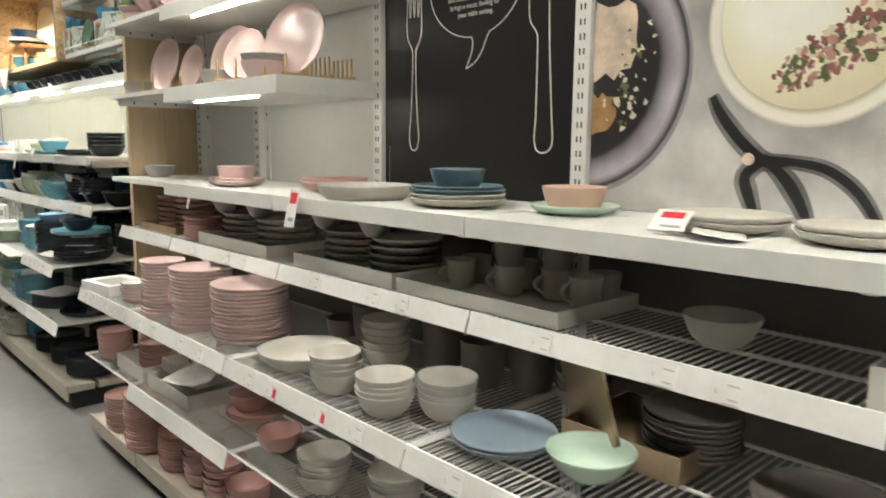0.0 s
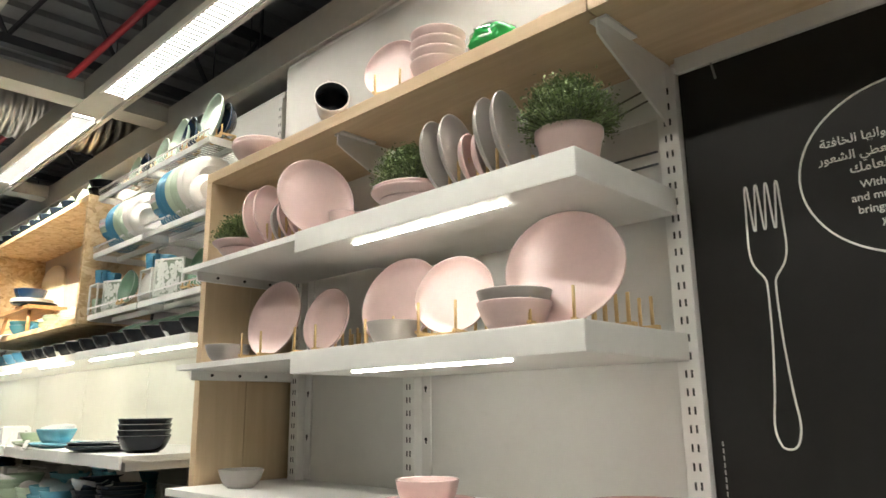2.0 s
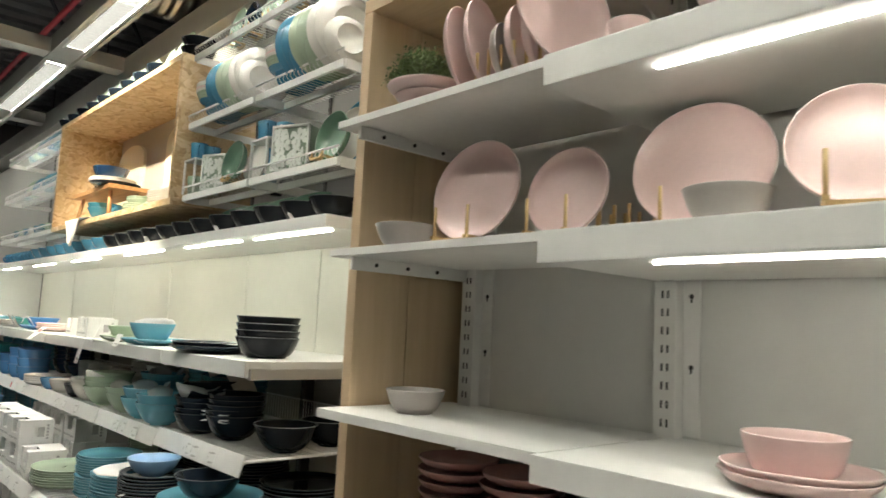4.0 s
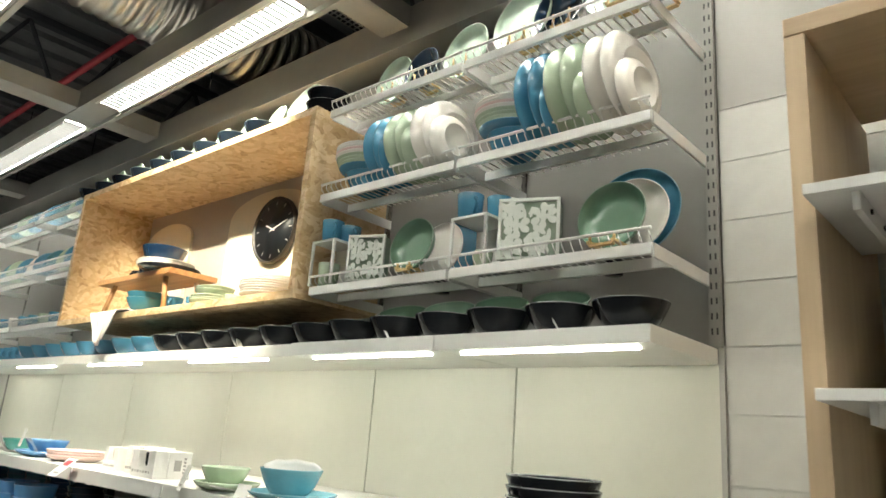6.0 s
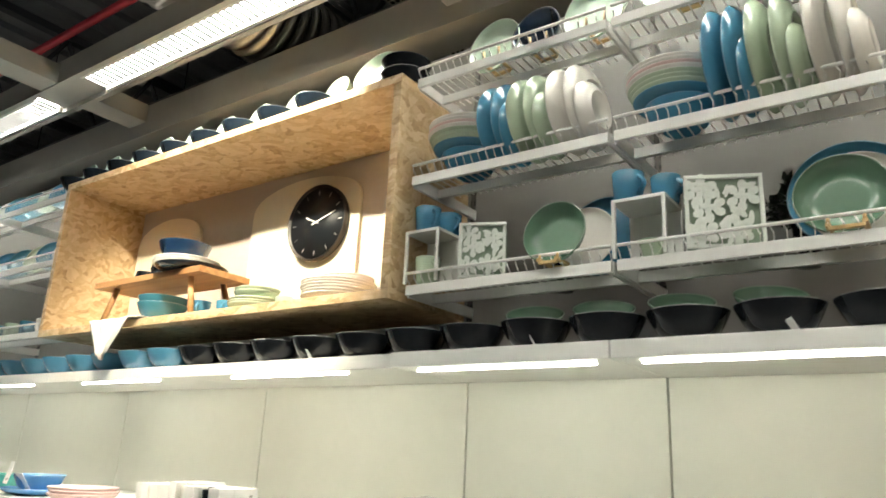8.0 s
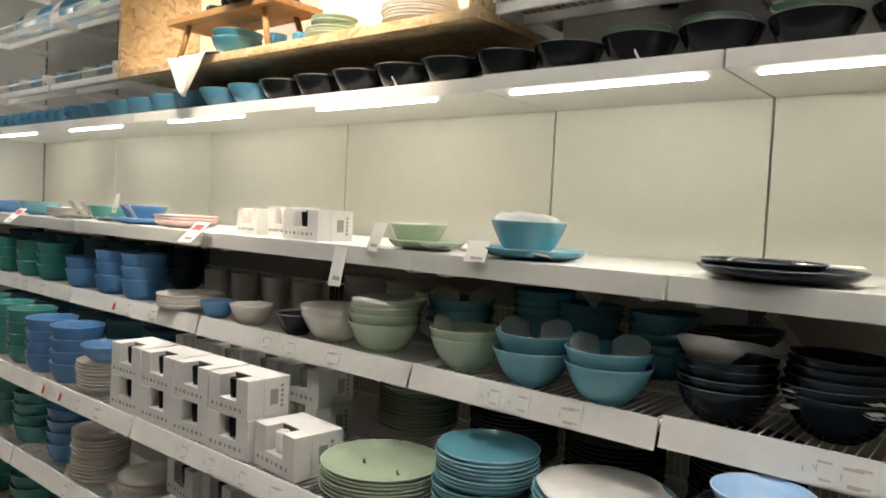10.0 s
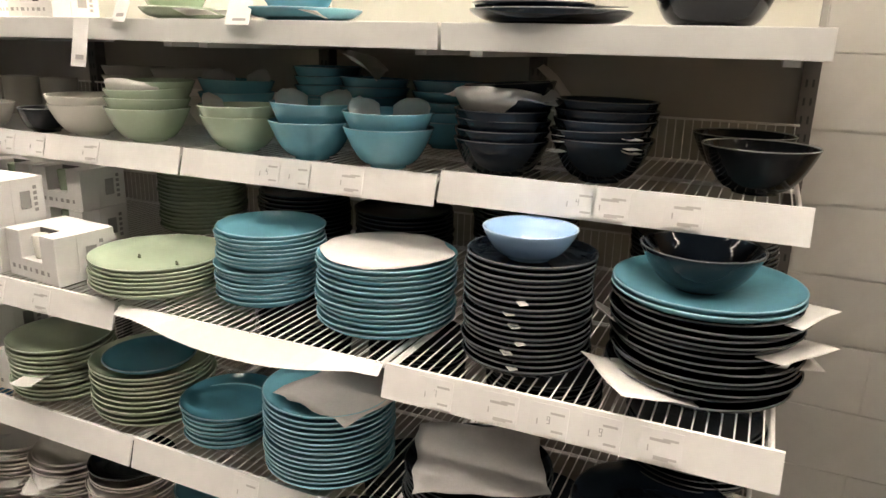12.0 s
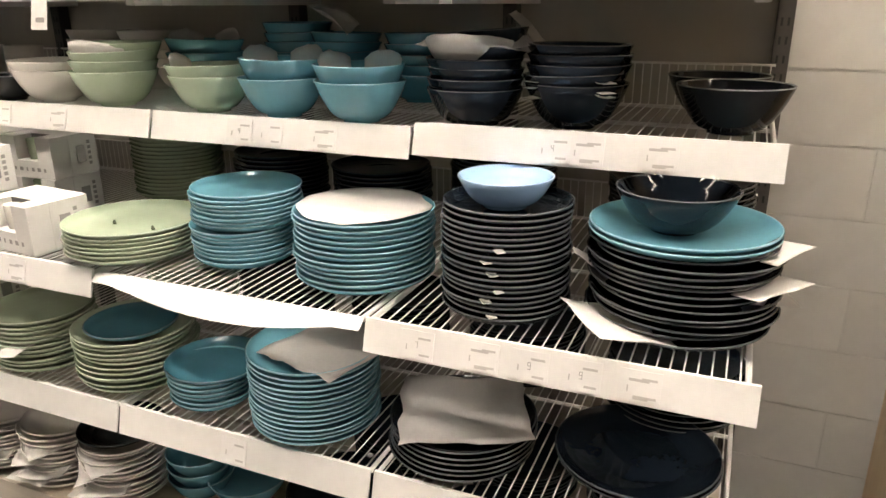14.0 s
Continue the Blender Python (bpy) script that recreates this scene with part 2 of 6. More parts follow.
    "print_white": mat("print_white", (0.88, 0.86, 0.76), 0.45, vary=0.06, scale=3),
    "print_food": mat("print_food", (0.78, 0.63, 0.50), 0.5, vary=0.35, scale=18),
    "print_rose": mat("print_rose", (0.34, 0.13, 0.12), 0.5, vary=0.4, scale=30),
    "print_toast": mat("print_toast", (0.42, 0.25, 0.11), 0.5, vary=0.3, scale=30),
    "print_blush": mat("print_blush", (0.55, 0.30, 0.25), 0.5, vary=0.3, scale=30),
    "print_shade": mat("print_shade", (0.21, 0.20, 0.195), 0.45, vary=0.4, scale=9),
    "print_leaf": mat("print_leaf", (0.13, 0.15, 0.06), 0.5, vary=0.4, scale=30),
}

GLAZES = ("pink", "pink_dark", "grey", "beige", "white", "turq", "azure", "teal", "blue", "jade", "sky", "slate", "steel_blue", "taupe", "navy", "navy_blue", "black", "green", "mint", "sage", "peach")
RIM = {}     # the paler glaze along the rims
for c in GLAZES:
    own = M[c].node_tree.nodes["Vector Math"].inputs[0].default_value
    k = 0.3 if c == "black" else 0.09 if max(own) < 0.07 else 0.14
    RIM[c] = mat(M[c].name + "_rim", tuple(v + (w - v) * k for v, w in zip(own, (0.74, 0.79, 0.78) if max(own) < 0.07 else (0.80, 0.79, 0.75))), 0.25, vary=0.15, scale=25, coat=0.2)

# ---- mesh helpers ----


def bm_box(bm, x0, y0, z0, x1, y1, z1, m=None):
    vs = [bm.verts.new(Vector(c) if m is None else m @ Vector(c)) for c in (
        (x0, y0, z0), (x1, y0, z0), (x1, y1, z0), (x0, y1, z0), (x0, y0, z1), (x1, y0, z1), (x1, y1, z1), (x0, y1, z1))]
    for f in ((0, 3, 2, 1), (4, 5, 6, 7), (0, 1, 5, 4), (1, 2, 6, 5), (2, 3, 7, 6), (3, 0, 4, 7)):
        bm.faces.new([vs[i] for i in f])
    return bm


def box(x0, y0, z0, x1, y1, z1, bevel=0.0):
    bm = bm_box(bmesh.new(), x0, y0, z0, x1, y1, z1)
    if bevel:
        bmesh.ops.bevel(bm, geom=bm.edges[:], offset=bevel, segments=2, affect="EDGES", profile=0.7)
    return bm


def rod(bm, a, b, r, n=6):
    a, b = Vector(a), Vector(b)
    q = (b - a).to_track_quat("Z", "Y")
    rings = []
    for p in (a, b):
        rings.append([bm.verts.new(p + q @ Vector((r * math.cos(6.2832 * i / n), r * math.sin(6.2832 * i / n), 0))) for i in range(n)])
    for i in range(n):
        f = bm.faces.new((rings[0][i], rings[0][(i + 1) % n], rings[1][(i + 1) % n], rings[1][i]))
        f.smooth = n > 6
    bm.faces.new(rings[0][::-1])
    bm.faces.new(rings[1])
    return bm


def tube(bm, pts, r, n=6):
    """Sweeps one round wire along the points."""
    pts = [Vector(p) for p in pts]
    rings = []
    for i, p in enumerate(pts):
        d = (pts[min(i + 1, len(pts) - 1)] - pts[max(i - 1, 0)]).normalized()
        side = d.cross(Vector((0.31, 0.52, 0.79)))
        side = side.normalized() if side.length > 1e-4 else Vector((1, 0, 0))
        up = d.cross(side)
        rings.append([bm.verts.new(p + side * r * math.cos(6.2832 * k / n) + up * r * math.sin(6.2832 * k / n)) for k in range(n)])
    for a, b in zip(rings, rings[1:]):
        for k in range(n):
            bm.faces.new((a[k], a[(k + 1) % n], b[(k + 1) % n], b[k]))
    bm.faces.new(rings[0][::-1])
    bm.faces.new(rings[-1])
    return bm


def lathe(profile, seg=40, squash=0.0):
    """Turns (radius, height) pairs round z."""
    bm = bmesh.new()
    rings = []
    for r, z in profile:
        if r < 1e-5:
            rings.append([bm.verts.new((0, 0, z))])
        else:
            rings.append([bm.verts.new((r * math.cos(6.28318 * i / seg) * (1 + squash), r * math.sin(6.28318 * i / seg), z)) for i in range(seg)])
    for a, b in zip(rings, rings[1:]):
        for i in range(seg):
            j = (i + 1) % seg
            if len(a) == 1 and len(b) == 1:
                break
            if len(a) == 1:
                f = bm.faces.new((a[0], b[j], b[i]))
            elif len(b) == 1:
                f = bm.faces.new((a[i], a[j], b[0]))
            else:
                f = bm.faces.new((a[i], a[j], b[j], b[i]))
            f.smooth = True
    bmesh.ops.recalc_face_normals(bm, faces=bm.faces[:])
    return bm


def mesh(name, bm, material):
    me = bpy.data.meshes.new(name)
    bm.normal_update()
    bm.to_mesh(me)
    bm.free()
    me.materials.append(material)
    return me


def part(name, bm, material, parent, label="", m=None):
    """Links a bmesh, or a mesh that is shared, as one object under a thing or a part."""
    me = bm if isinstance(bm, bpy.types.Mesh) else mesh(name, bm, material)
    ob = new(name, me)
    ob.parent = parent
    if m is not None:
        ob.matrix_basis = m
    if label:
        ob["label"] = label
    return ob


def thing(name, data, label, category, group="", m=None, kind=""):
    ob = new(name, data)
    if m is not None:
        ob.matrix_basis = m
    return tagged(ob, label, category, group, kind)


def solid(name, bm, material, label, category="", kind="structure", m=None):
    return thing(name, mesh(name, bm, material), label, category or name.split("_")[0], "", m, kind)


WALL, BLUE_WALL = 1.545, 1.705     # shelving backs of the two runs
PINK_UP = (3.52, 2.93, 2.055, 1.175, 0.29, -0.59)
BLUE_UP = (3.963, 4.565, 5.17, 6.06, 6.95, 7.84, 8.73)

# ---- the large structure ----
solid("floor", box(-6, -6, -0.1, 8, 18, 0), M["concrete"], "grey polished concrete shop floor")
solid("wall_east", box(1.80, -6, 0, 1.95, 3.952, 3.02), M["wall_paint"], "white painted wall behind the shelving")
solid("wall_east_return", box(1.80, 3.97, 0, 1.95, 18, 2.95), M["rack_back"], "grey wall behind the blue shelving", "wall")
solid("wall_west", box(-6.2, -6, 0, -6, 18, 6), M["shop_wall"], "plain wall across the shop", "wall")
solid("wall_south", box(-6, -6.2, 0, 8, -6, 6), M["shop_wall"], "plain wall behind the aisle", "wall")
solid("wall_north", box(-6, 18, 0, 8, 18.2, 6), M["far_wall"], "plain far wall of the shop", "wall")
solid("wall_far_east", box(8, -6, 0, 8.2, 18, 6), M["far_wall"], "plain wall beyond the shelving", "wall")

# painted blockwork in the gap between the two shelving runs
block_wall = solid("wall_blockwork", box(1.715, -0.7, 0, 1.80, 3.952, 3.02), M["wall_paint"], "white painted concrete block wall", "wall")
block = mesh("block", box(-0.0028, -0.198, -0.0785, 0.0, 0.198, 0.0785, 0.002), M["wall_paint"])
end_block = mesh("block", box(-0.0028, -0.098, -0.0785, 0.0, 0.098, 0.0785, 0.002), M["wall_paint"])
for row in range(18):
    zc = 0.0905 + 0.161 * row
    for col in range(3):
        part("block", block, None, block_wall, m=pose(1.7145, 3.952 - 0.2 - 0.4 * col - (0.2 if row % 2 else 0), zc))
    if row % 2:
        part("block", end_block, None, block_wall, m=pose(1.7145, 3.952 - 0.1, zc))

# smooth facing above the pink display, and the shelving's back boards
solid("wall_facing", box(1.7092, -0.7, 2.4137, 1.7113, 3.951, 3.0), M["facing"], "smooth grey-white facing board above the display", "wall")
for i in range(5):
    a, b = PINK_UP[i], PINK_UP[i + 1]
    solid("back_board", box(WALL, b + 0.003, 1.225, WALL + 0.03, a - 0.003, 2.34), M["wall_panel"], "off-white back board of the pink display shelving", "panel")
    # lower boards coloured dark to paint the shade between the stock shelves
    solid("back_board", box(WALL, b + 0.003, 0.0, WALL + 0.03, a - 0.003, 1.222), M["stock_shade"], "back board behind the stock shelves, interior shade in its colour", "panel")
for i in range(6):
    a, b = BLUE_UP[i], BLUE_UP[i + 1]
    solid("back_board", box(BLUE_WALL, a + 0.003, 1.30, BLUE_WALL + 0.02, b - 0.003, 1.74, 0.001), M["cream_panel"], "cream back board of the blue display shelving", "panel")
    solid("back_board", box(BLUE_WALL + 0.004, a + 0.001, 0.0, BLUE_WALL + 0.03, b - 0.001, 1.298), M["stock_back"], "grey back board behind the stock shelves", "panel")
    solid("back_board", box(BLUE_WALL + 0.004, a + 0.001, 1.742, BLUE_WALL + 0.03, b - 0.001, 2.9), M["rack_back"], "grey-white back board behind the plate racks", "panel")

# ---- ceiling ----
roof_bm = bmesh.new()
for i in range(70):
    y = -6 + i * 0.35
    bm_box(roof_bm, -6, y, 5.0, 8, y + 0.2, 5.1)
    bm_box(roof_bm, -6, y + 0.2, 5.06, 8, y + 0.35, 5.16)
solid("ceiling", roof_bm, M["roof"], "dark ribbed steel roof deck", "ceiling")

LX = (1.34, 0.58, -0.18, -3.2)
LY = (-2.88, -0.85, 1.18, 3.21, 5.24, 7.27, 9.30, 11.33, 13.36)
lat = bmesh.new()
for x in LX:
    bm_box(lat, x - 0.10, -4.9, 3.10, x - 0.075, 15, 3.22)
    bm_box(lat, x + 0.075, -4.9, 3.10, x + 0.10, 15, 3.22)
    for i in range(len(LY) - 1):
        bm_box(lat, x - 0.074, LY[i] - 0.2, 3.125, x + 0.074, LY[i] + 0.2, 3.15)
for y in LY:
    for x0, x1 in zip((-4.7,) + tuple(v + 0.101 for v in LX[::-1]), tuple(v - 0.101 for v in LX[::-1]) + (1.70,)):
        bm_box(lat, x0, y - 0.075, 3.105, x1, y + 0.075, 3.20)
bm_box(lat, 1.701, 4.0, 3.03, 1.87, 15, 3.2)
bm_box(lat, 1.701, -4.9, 3.03, 1.87, 3.999, 3.2)
solid("ceiling_lattice", lat, M["lattice"], "white-grey suspended lattice carrying the light fittings", "ceiling")

lum_top = mesh("housing", box(-0.073, -0.805, 0.066, 0.073, 0.805, 0.10), M["white_metal"])
lum_sides = [mesh("side_rail", box(x0, -0.8, 0.015, x0 + 0.014, 0.8, 0.065), M["white_metal"]) for x0 in (-0.072, 0.058)]
louvre = bmesh.new()
for k in range(40):
    bm_box(louvre, -0.0575, -0.781 + k * 0.040, 0.026, 0.0575, -0.779 + k * 0.040, 0.042)
louvre = mesh("louvre", louvre, M["louvre"])
lum_tube = mesh("diffuser", box(-0.0575, -0.795, 0.046, 0.0575, 0.795, 0.065), M["lum"])
# glow strip added on top of the fitting to brighten roof and duct
lum_up = mesh("uplight", box(-0.05, -0.79, 0.1005, 0.05, 0.79, 0.104), M["uplight"])
for x in LX[:3]:
    for i in range(len(LY) - 1):
        lamp = thing("ceiling_light", None, "long white louvred fluorescent ceiling light, lit", "light", "ceiling lights", pose(x, (LY[i] + LY[i + 1]) / 2, 3.09))
        part("housing", lum_top, None, lamp)
        for q in lum_sides:
            part("side_rail", q, None, lamp)
        part("louvre", louvre, None, lamp, "close cross blades")["kind"] = "stuff"
        part("uplight", lum_up, None, lamp, "added glow strip that brightens roof and duct")
        part("diffuser", lum_tube, None, lamp, "glowing white diffuser")

prof = [(0.2 + (0.0, 0.012, 0.017, 0.012)[k % 4] + 0.006 * math.sin(k * 0.11), k * 0.0155) for k in range(388)]
duct = thing("air_duct", None, "silver corrugated flexible air duct above the lattice", "duct", m=pose(-2.6, 6.42, 3.47, 0, 90, 0))
part("sleeve", lathe(prof, 36), M["duct"], duct)
for k in range(6):
    part("strap", box(-1.5, -0.012, 0.6 + k, -0.205, 0.012, 0.62 + k), M["truss"], duct)
grille = thing("air_grille", None, "white slotted air diffuser box at the duct", "vent", m=pose(0.42, 6.5, 3.27))
part("frame", box(-0.24, -0.16, 0, 0.24, 0.16, 0.08, 0.005), M["lattice"], grille)
for k in range(11):
    part("slat", box(-0.2 + k * 0.038, -0.11, -0.006, -0.18 + k * 0.038, 0.11, 0.0), M["dark_gap"], grille)
pipe = solid("sprinkler_pipe", rod(bmesh.new(), (1.43, -5, 3.62), (1.43, 17, 3.62), 0.022, 10), M["red_pipe"], "red sprinkler pipe under the roof", "pipe", kind="")
for y in (0.6, 3.6, 6.8, 9.9):
    tr = thing("roof_truss", None, "dark steel roof truss", "truss")
    part("chord", box(-6, y - 0.04, 4.05, 8, y + 0.04, 4.12), M["truss"], tr)
    part("chord", box(-6, y - 0.04, 4.85, 8, y + 0.04, 4.92), M["truss"], tr)
    for k in range(17):
        x = -6 + k * 0.8
        part("web", rod(bmesh.new(), (x, y, 4.12), (x + 0.4, y, 4.85), 0.02, 6), M["truss"], tr)
        part("web", rod(bmesh.new(), (x + 0.4, y, 4.85), (x + 0.8, y, 4.12), 0.02, 6), M["truss"], tr)
for x in (0.35, 2.3):
    tray = thing("cable_tray", None, "grey perforated cable tray under the roof", "tray")
    part("bed", box(x, -5, 3.75, x + 0.16, 17, 3.77), M["truss"], tray)
    for y in range(-4, 17, 2):
        part("hanger", rod(bmesh.new(), (x + 0.08, y, 3.77), (x + 0.08, y, 5.0), 0.005, 6), M["truss"], tray)

perforated = thing("cable_tray", None, "white perforated cable tray across the lattice", "tray", m=pose(1.45, 5.78, 3.46))
part("bed", box(0, -0.05, 0, 1.4, 0.05, 0.012, 0.002), M["lattice"], perforated)
holes = bmesh.new()
for k in range(46):
    for dy in (-0.028, 0.0, 0.028):
        bm_box(holes, 0.02 + k * 0.03, dy - 0.009, -0.0015, 0.038 + k * 0.03, dy + 0.009, 0.001)
part("perforation", holes, M["dark_gap"], perforated, "rows of dark holes")["kind"] = "stuff"
for x in (0.3, 1.1):
    part("hanger", rod(bmesh.new(), (x, 0, 0.012), (x, 0, 1.5), 0.004, 6), M["truss"], perforated)

# ---- shelving parts ----


def upright(x, y, z0, z1, depth=0.034, width=0.05, label="white slotted steel shelving upright", material="white_metal"):
    up = thing("shelf_upright", None, label, "upright", "shelving uprights", pose(x, y, 0))
    part("post", box(-depth, -width / 2, z0, 0.0, width / 2, z1, 0.002), M[material], up)
    slots = bmesh.new()
    z = z0 + 0.03
    while z < z1 - 0.03:
        for dy in (-0.009, 0.004):
            bm_box(slots, -depth - 0.0008, dy, z, -depth + 0.004, dy + 0.0045, z + 0.016)
        z += 0.038
    part("slot_row", slots, M["dark_gap"], up, "rows of dark slots")["kind"] = "stuff"
    return up


def rail(parent, x, y0, y1, z0, z1, lean=0.016, cards=(), sag=0.0):
    bm = bmesh.new()
    a = [(x + lean, y0, z1), (x, y0, z0), (x + 0.004, y0, z0), (x + lean + 0.006, y0, z1)]
    b = [(p[0], y1, p[2]) for p in a]
    va, vb = [bm.verts.new(p) for p in a], [bm.verts.new(p) for p in b]
    for i in range(4):
        j = (i + 1) % 4
        bm.faces.new((va[i], va[j], vb[j], vb[i]))
    bm.faces.new(va[::-1])
    bm.faces.new(vb)
    bmesh.ops.recalc_face_normals(bm, faces=bm.faces[:])
    r = part("price_rail", bm, M["white_metal"], parent, "white tilted price rail")
    tilt = math.degrees(math.atan2(lean, z1 - z0))
    for frac, kind in cards:
        y = y0 + (y1 - y0) * frac
        zc, xc = (z0 + z1) / 2, x + lean / 2
        m = pose(xc - 0.002, y, zc, 0, tilt, 0)
        h = (z1 - z0) * 0.42
        part("price_card", box(-0.0012, -0.03, -h, 0, 0.03, h), M["card"], r, m=m)
        ink = bmesh.new()
        if kind.isdigit():
            d = bmesh.new()
            for seg in {"4": "fgbc", "7": "abc", "9": "abcdfg"}[kind]:
                y0_, z0_, y1_, z1_ = {"a": (-1, 1.7, 1, 2), "b": (-1, 0, -0.6, 2), "c": (-1, -2, -0.6, 0), "d": (-1, -2, 1, -1.7), "f": (0.6, 0, 1, 2), "g": (-1, -0.15, 1, 0.15)}[seg]
                bm_box(d, -0.0018, 0.0025 * y0_, 0.0028 * z0_, -0.0013, 0.0025 * y1_, 0.0028 * z1_)
            part("price_digit", d, M["grey_ink"], r, m=m)
        elif kind == "b":
            bm_box(ink, -0.0018, -0.013, -h * 0.85, -0.0013, 0.008, -h * 0.6)
            part("name_bar", box(-0.0018, -0.013, h * 0.28, -0.0013, 0.016, h * 0.46), M["faint_ink"], r, m=m)
        bm_box(ink, -0.0018, -0.024, h * 0.40, -0.0013, -0.002, h * 0.55)
        bm_box(ink, -0.0018, -0.024, -h * 0.75, -0.0013, -0.006, -h * 0.6)
        bm_box(ink, -0.0018, 0.016, -h * 0.4, -0.0013, 0.018, 0.0)
        part("print", ink, M["faint_ink"], r, m=m)["kind"] = "stuff"
        if kind == "red":
            part("red_mark", box(-0.0022, -0.028, -h * 0.7, -0.0013, -0.012, h * 0.3), M["red"], r, "red price flash", m=m)
    return r


def wire_shelf(y0, y1, xf, xb, z, label, lip=True, gap=0.0185):
    sh = thing("wire_shelf", None, label, "shelf", "wire stock shelves")
    fr = bmesh.new()
    for x in (xf + 0.012, (xf + xb) / 2, xb):
        rod(fr, (x, y0 + 0.006, z - 0.006), (x, y1 - 0.006, z - 0.006), 0.0045, 6)
    for y in (y0 + 0.008, y1 - 0.008):
        rod(fr, (xf + 0.006, y, z - 0.003), (xb, y, z - 0.003), 0.0045, 6)
    part("frame", fr, M["white_metal"], sh)
    wi = bmesh.new()
    n = int((y1 - y0) / gap)
    for i in range(1, n):
        y = y0 + (y1 - y0) * i / n
        rod(wi, (xf + 0.008, y, z), (xb, y, z), 0.0014, 5)
        if lip:
            rod(wi, (xb, y, z), (xb, y, z + 0.09), 0.0013, 4)
    if lip:
        rod(wi, (xb, y0 + 0.01, z + 0.09), (xb, y1 - 0.01, z + 0.09), 0.003, 5)
    part("wire_grid", wi, M["white_metal"], sh, "close white wires")["kind"] = "stuff"
    return sh


def board_shelf(x0, x1, y0, y1, z0, z1, label):
    sh = thing("display_shelf", None, label, "shelf", "white display shelves")
    part("board", box(x0 + 0.0125, y0, z1 - 0.022, x1, y1, z1, 0.001), M["white_board"], sh)
    part("front_edge", box(x0, y0, z0, x0 + 0.012, y1, z1 + 0.0005, 0.002), M["white_board"], sh, "white front edge band")
    for y in (y0 + 0.05, y1 - 0.05):
        part("arm", box(x0 + 0.04, y - 0.012, z0 - 0.01, x1, y + 0.012, z1 - 0.0225, 0.001), M["white_metal"], sh)
    return sh


# ---- pink display run ----
for y in PINK_UP:
    upright(WALL - 0.001, y, 0.02, 2.24 if y < 3 else 2.2)
for y in (3.52, 2.93):
    up = thing("shelf_upright", None, "white steel upright flange with keyholes", "upright", "shelving uprights", pose(WALL - 0.001, y - 0.045, 0))
    part("flange", box(-0.006, -0.018, 1.25, 0, 0.018, 2.24, 0.001), M["white_metal"], up)
    for z in (1.39, 1.537, 1.69, 1.84, 2.0, 2.15):
        part("keyhole", rod(bmesh.new(), (-0.0075, 0, z), (-0.004, 0, z), 0.0055, 8), M["dark_gap"], up)
        part("keyhole_slot", box(-0.0075, -0.002, z - 0.013, -0.004, 0.002, z - 0.003), M["dark_gap"], up)

ply = thing("display_surround", None, "birch plywood side panel and top board round the pink display", "panel")
part("side_board", box(1.20, 3.61, 0.02, 1.372, 3.645, 2.264, 0.002), M["ply_face"], ply)
part("side_board", box(1.374, 3.611, 0.02, 1.70, 3.644, 2.264, 0.002), M["ply_face"], ply)
for a, b in ((3.645, 2.06), (2.057, 0.29), (0.287, -0.6)):
    part("top_board", box(1.20, b, 2.266, 1.655, a, 2.302, 0.002), M["ply_long"], ply)
for y in (2.93, 2.055, 1.175):
    br = thing("shelf_bracket", None, "white steel bracket under the plywood top board", "bracket", "top board brackets")
    bm = bmesh.new()
    pts = [(1.535, 2.06), (1.535, 2.262), (1.23, 2.262), (1.23, 2.227), (1.26, 2.212), (1.50, 2.11)]
    for yy in (y - 0.003, y + 0.003):
        bm.faces.new([bm.verts.new((px, yy, pz)) for px, pz in (pts if yy < y else pts[::-1])])
    vs = list(bm.verts)
    for i in range(6):
        j = (i + 1) % 6
        bm.faces.new((vs[i], vs[6 + 5 - i], vs[6 + 5 - j], vs[j]))
    bmesh.ops.recalc_face_normals(bm, faces=bm.faces[:])
    part("arm", bm, M["white_metal"], br)
    part("foot", box(1.235, y - 0.02, 2.2585, 1.36, y + 0.02, 2.2645), M["white_metal"], br)
solid("trim", box(1.520, 1.2, 2.226, 1.543, 2.03, 2.265), M["white_board"], "white strip above the chalkboard poster", "trim")
solid("trim", box(1.520, 0.31, 2.226, 1.543, 1.15, 2.265), M["white_board"], "white strip above the printed poster", "trim")

solid("trim", box(1.538, 2.085, 2.14, 1.5445, 2.90, 2.264), M["white_board"], "white strip at the head of the display back", "trim")
for k in range(2):
    wire = bmesh.new()
    tube(wire, [(1.533, 2.42, 2.16 - 0.03 * k), (1.531, 2.28, 2.178 - 0.03 * k), (1.531, 2.18, 2.205 - 0.03 * k), (1.533, 2.083, 2.225 - 0.03 * k)], 0.0025, 6)
    thing("shelf_cable", mesh("shelf_cable", wire, M["dark_steel"]), "thin dark cable along the display back", "cable", "display cables")

# worktop, one board a bay
for i in range(5):
    a, b = PINK_UP[i], PINK_UP[i + 1]
    if i == 0:
        board_shelf(1.105, 1.54, b + 0.002, 3.605, 1.224, 1.245, "thin white display shelf over the pink stock")
    else:
        board_shelf(1.085, 1.54, b + 0.002, a - 0.002, 1.198, 1.245, "thick white display shelf over the stock")

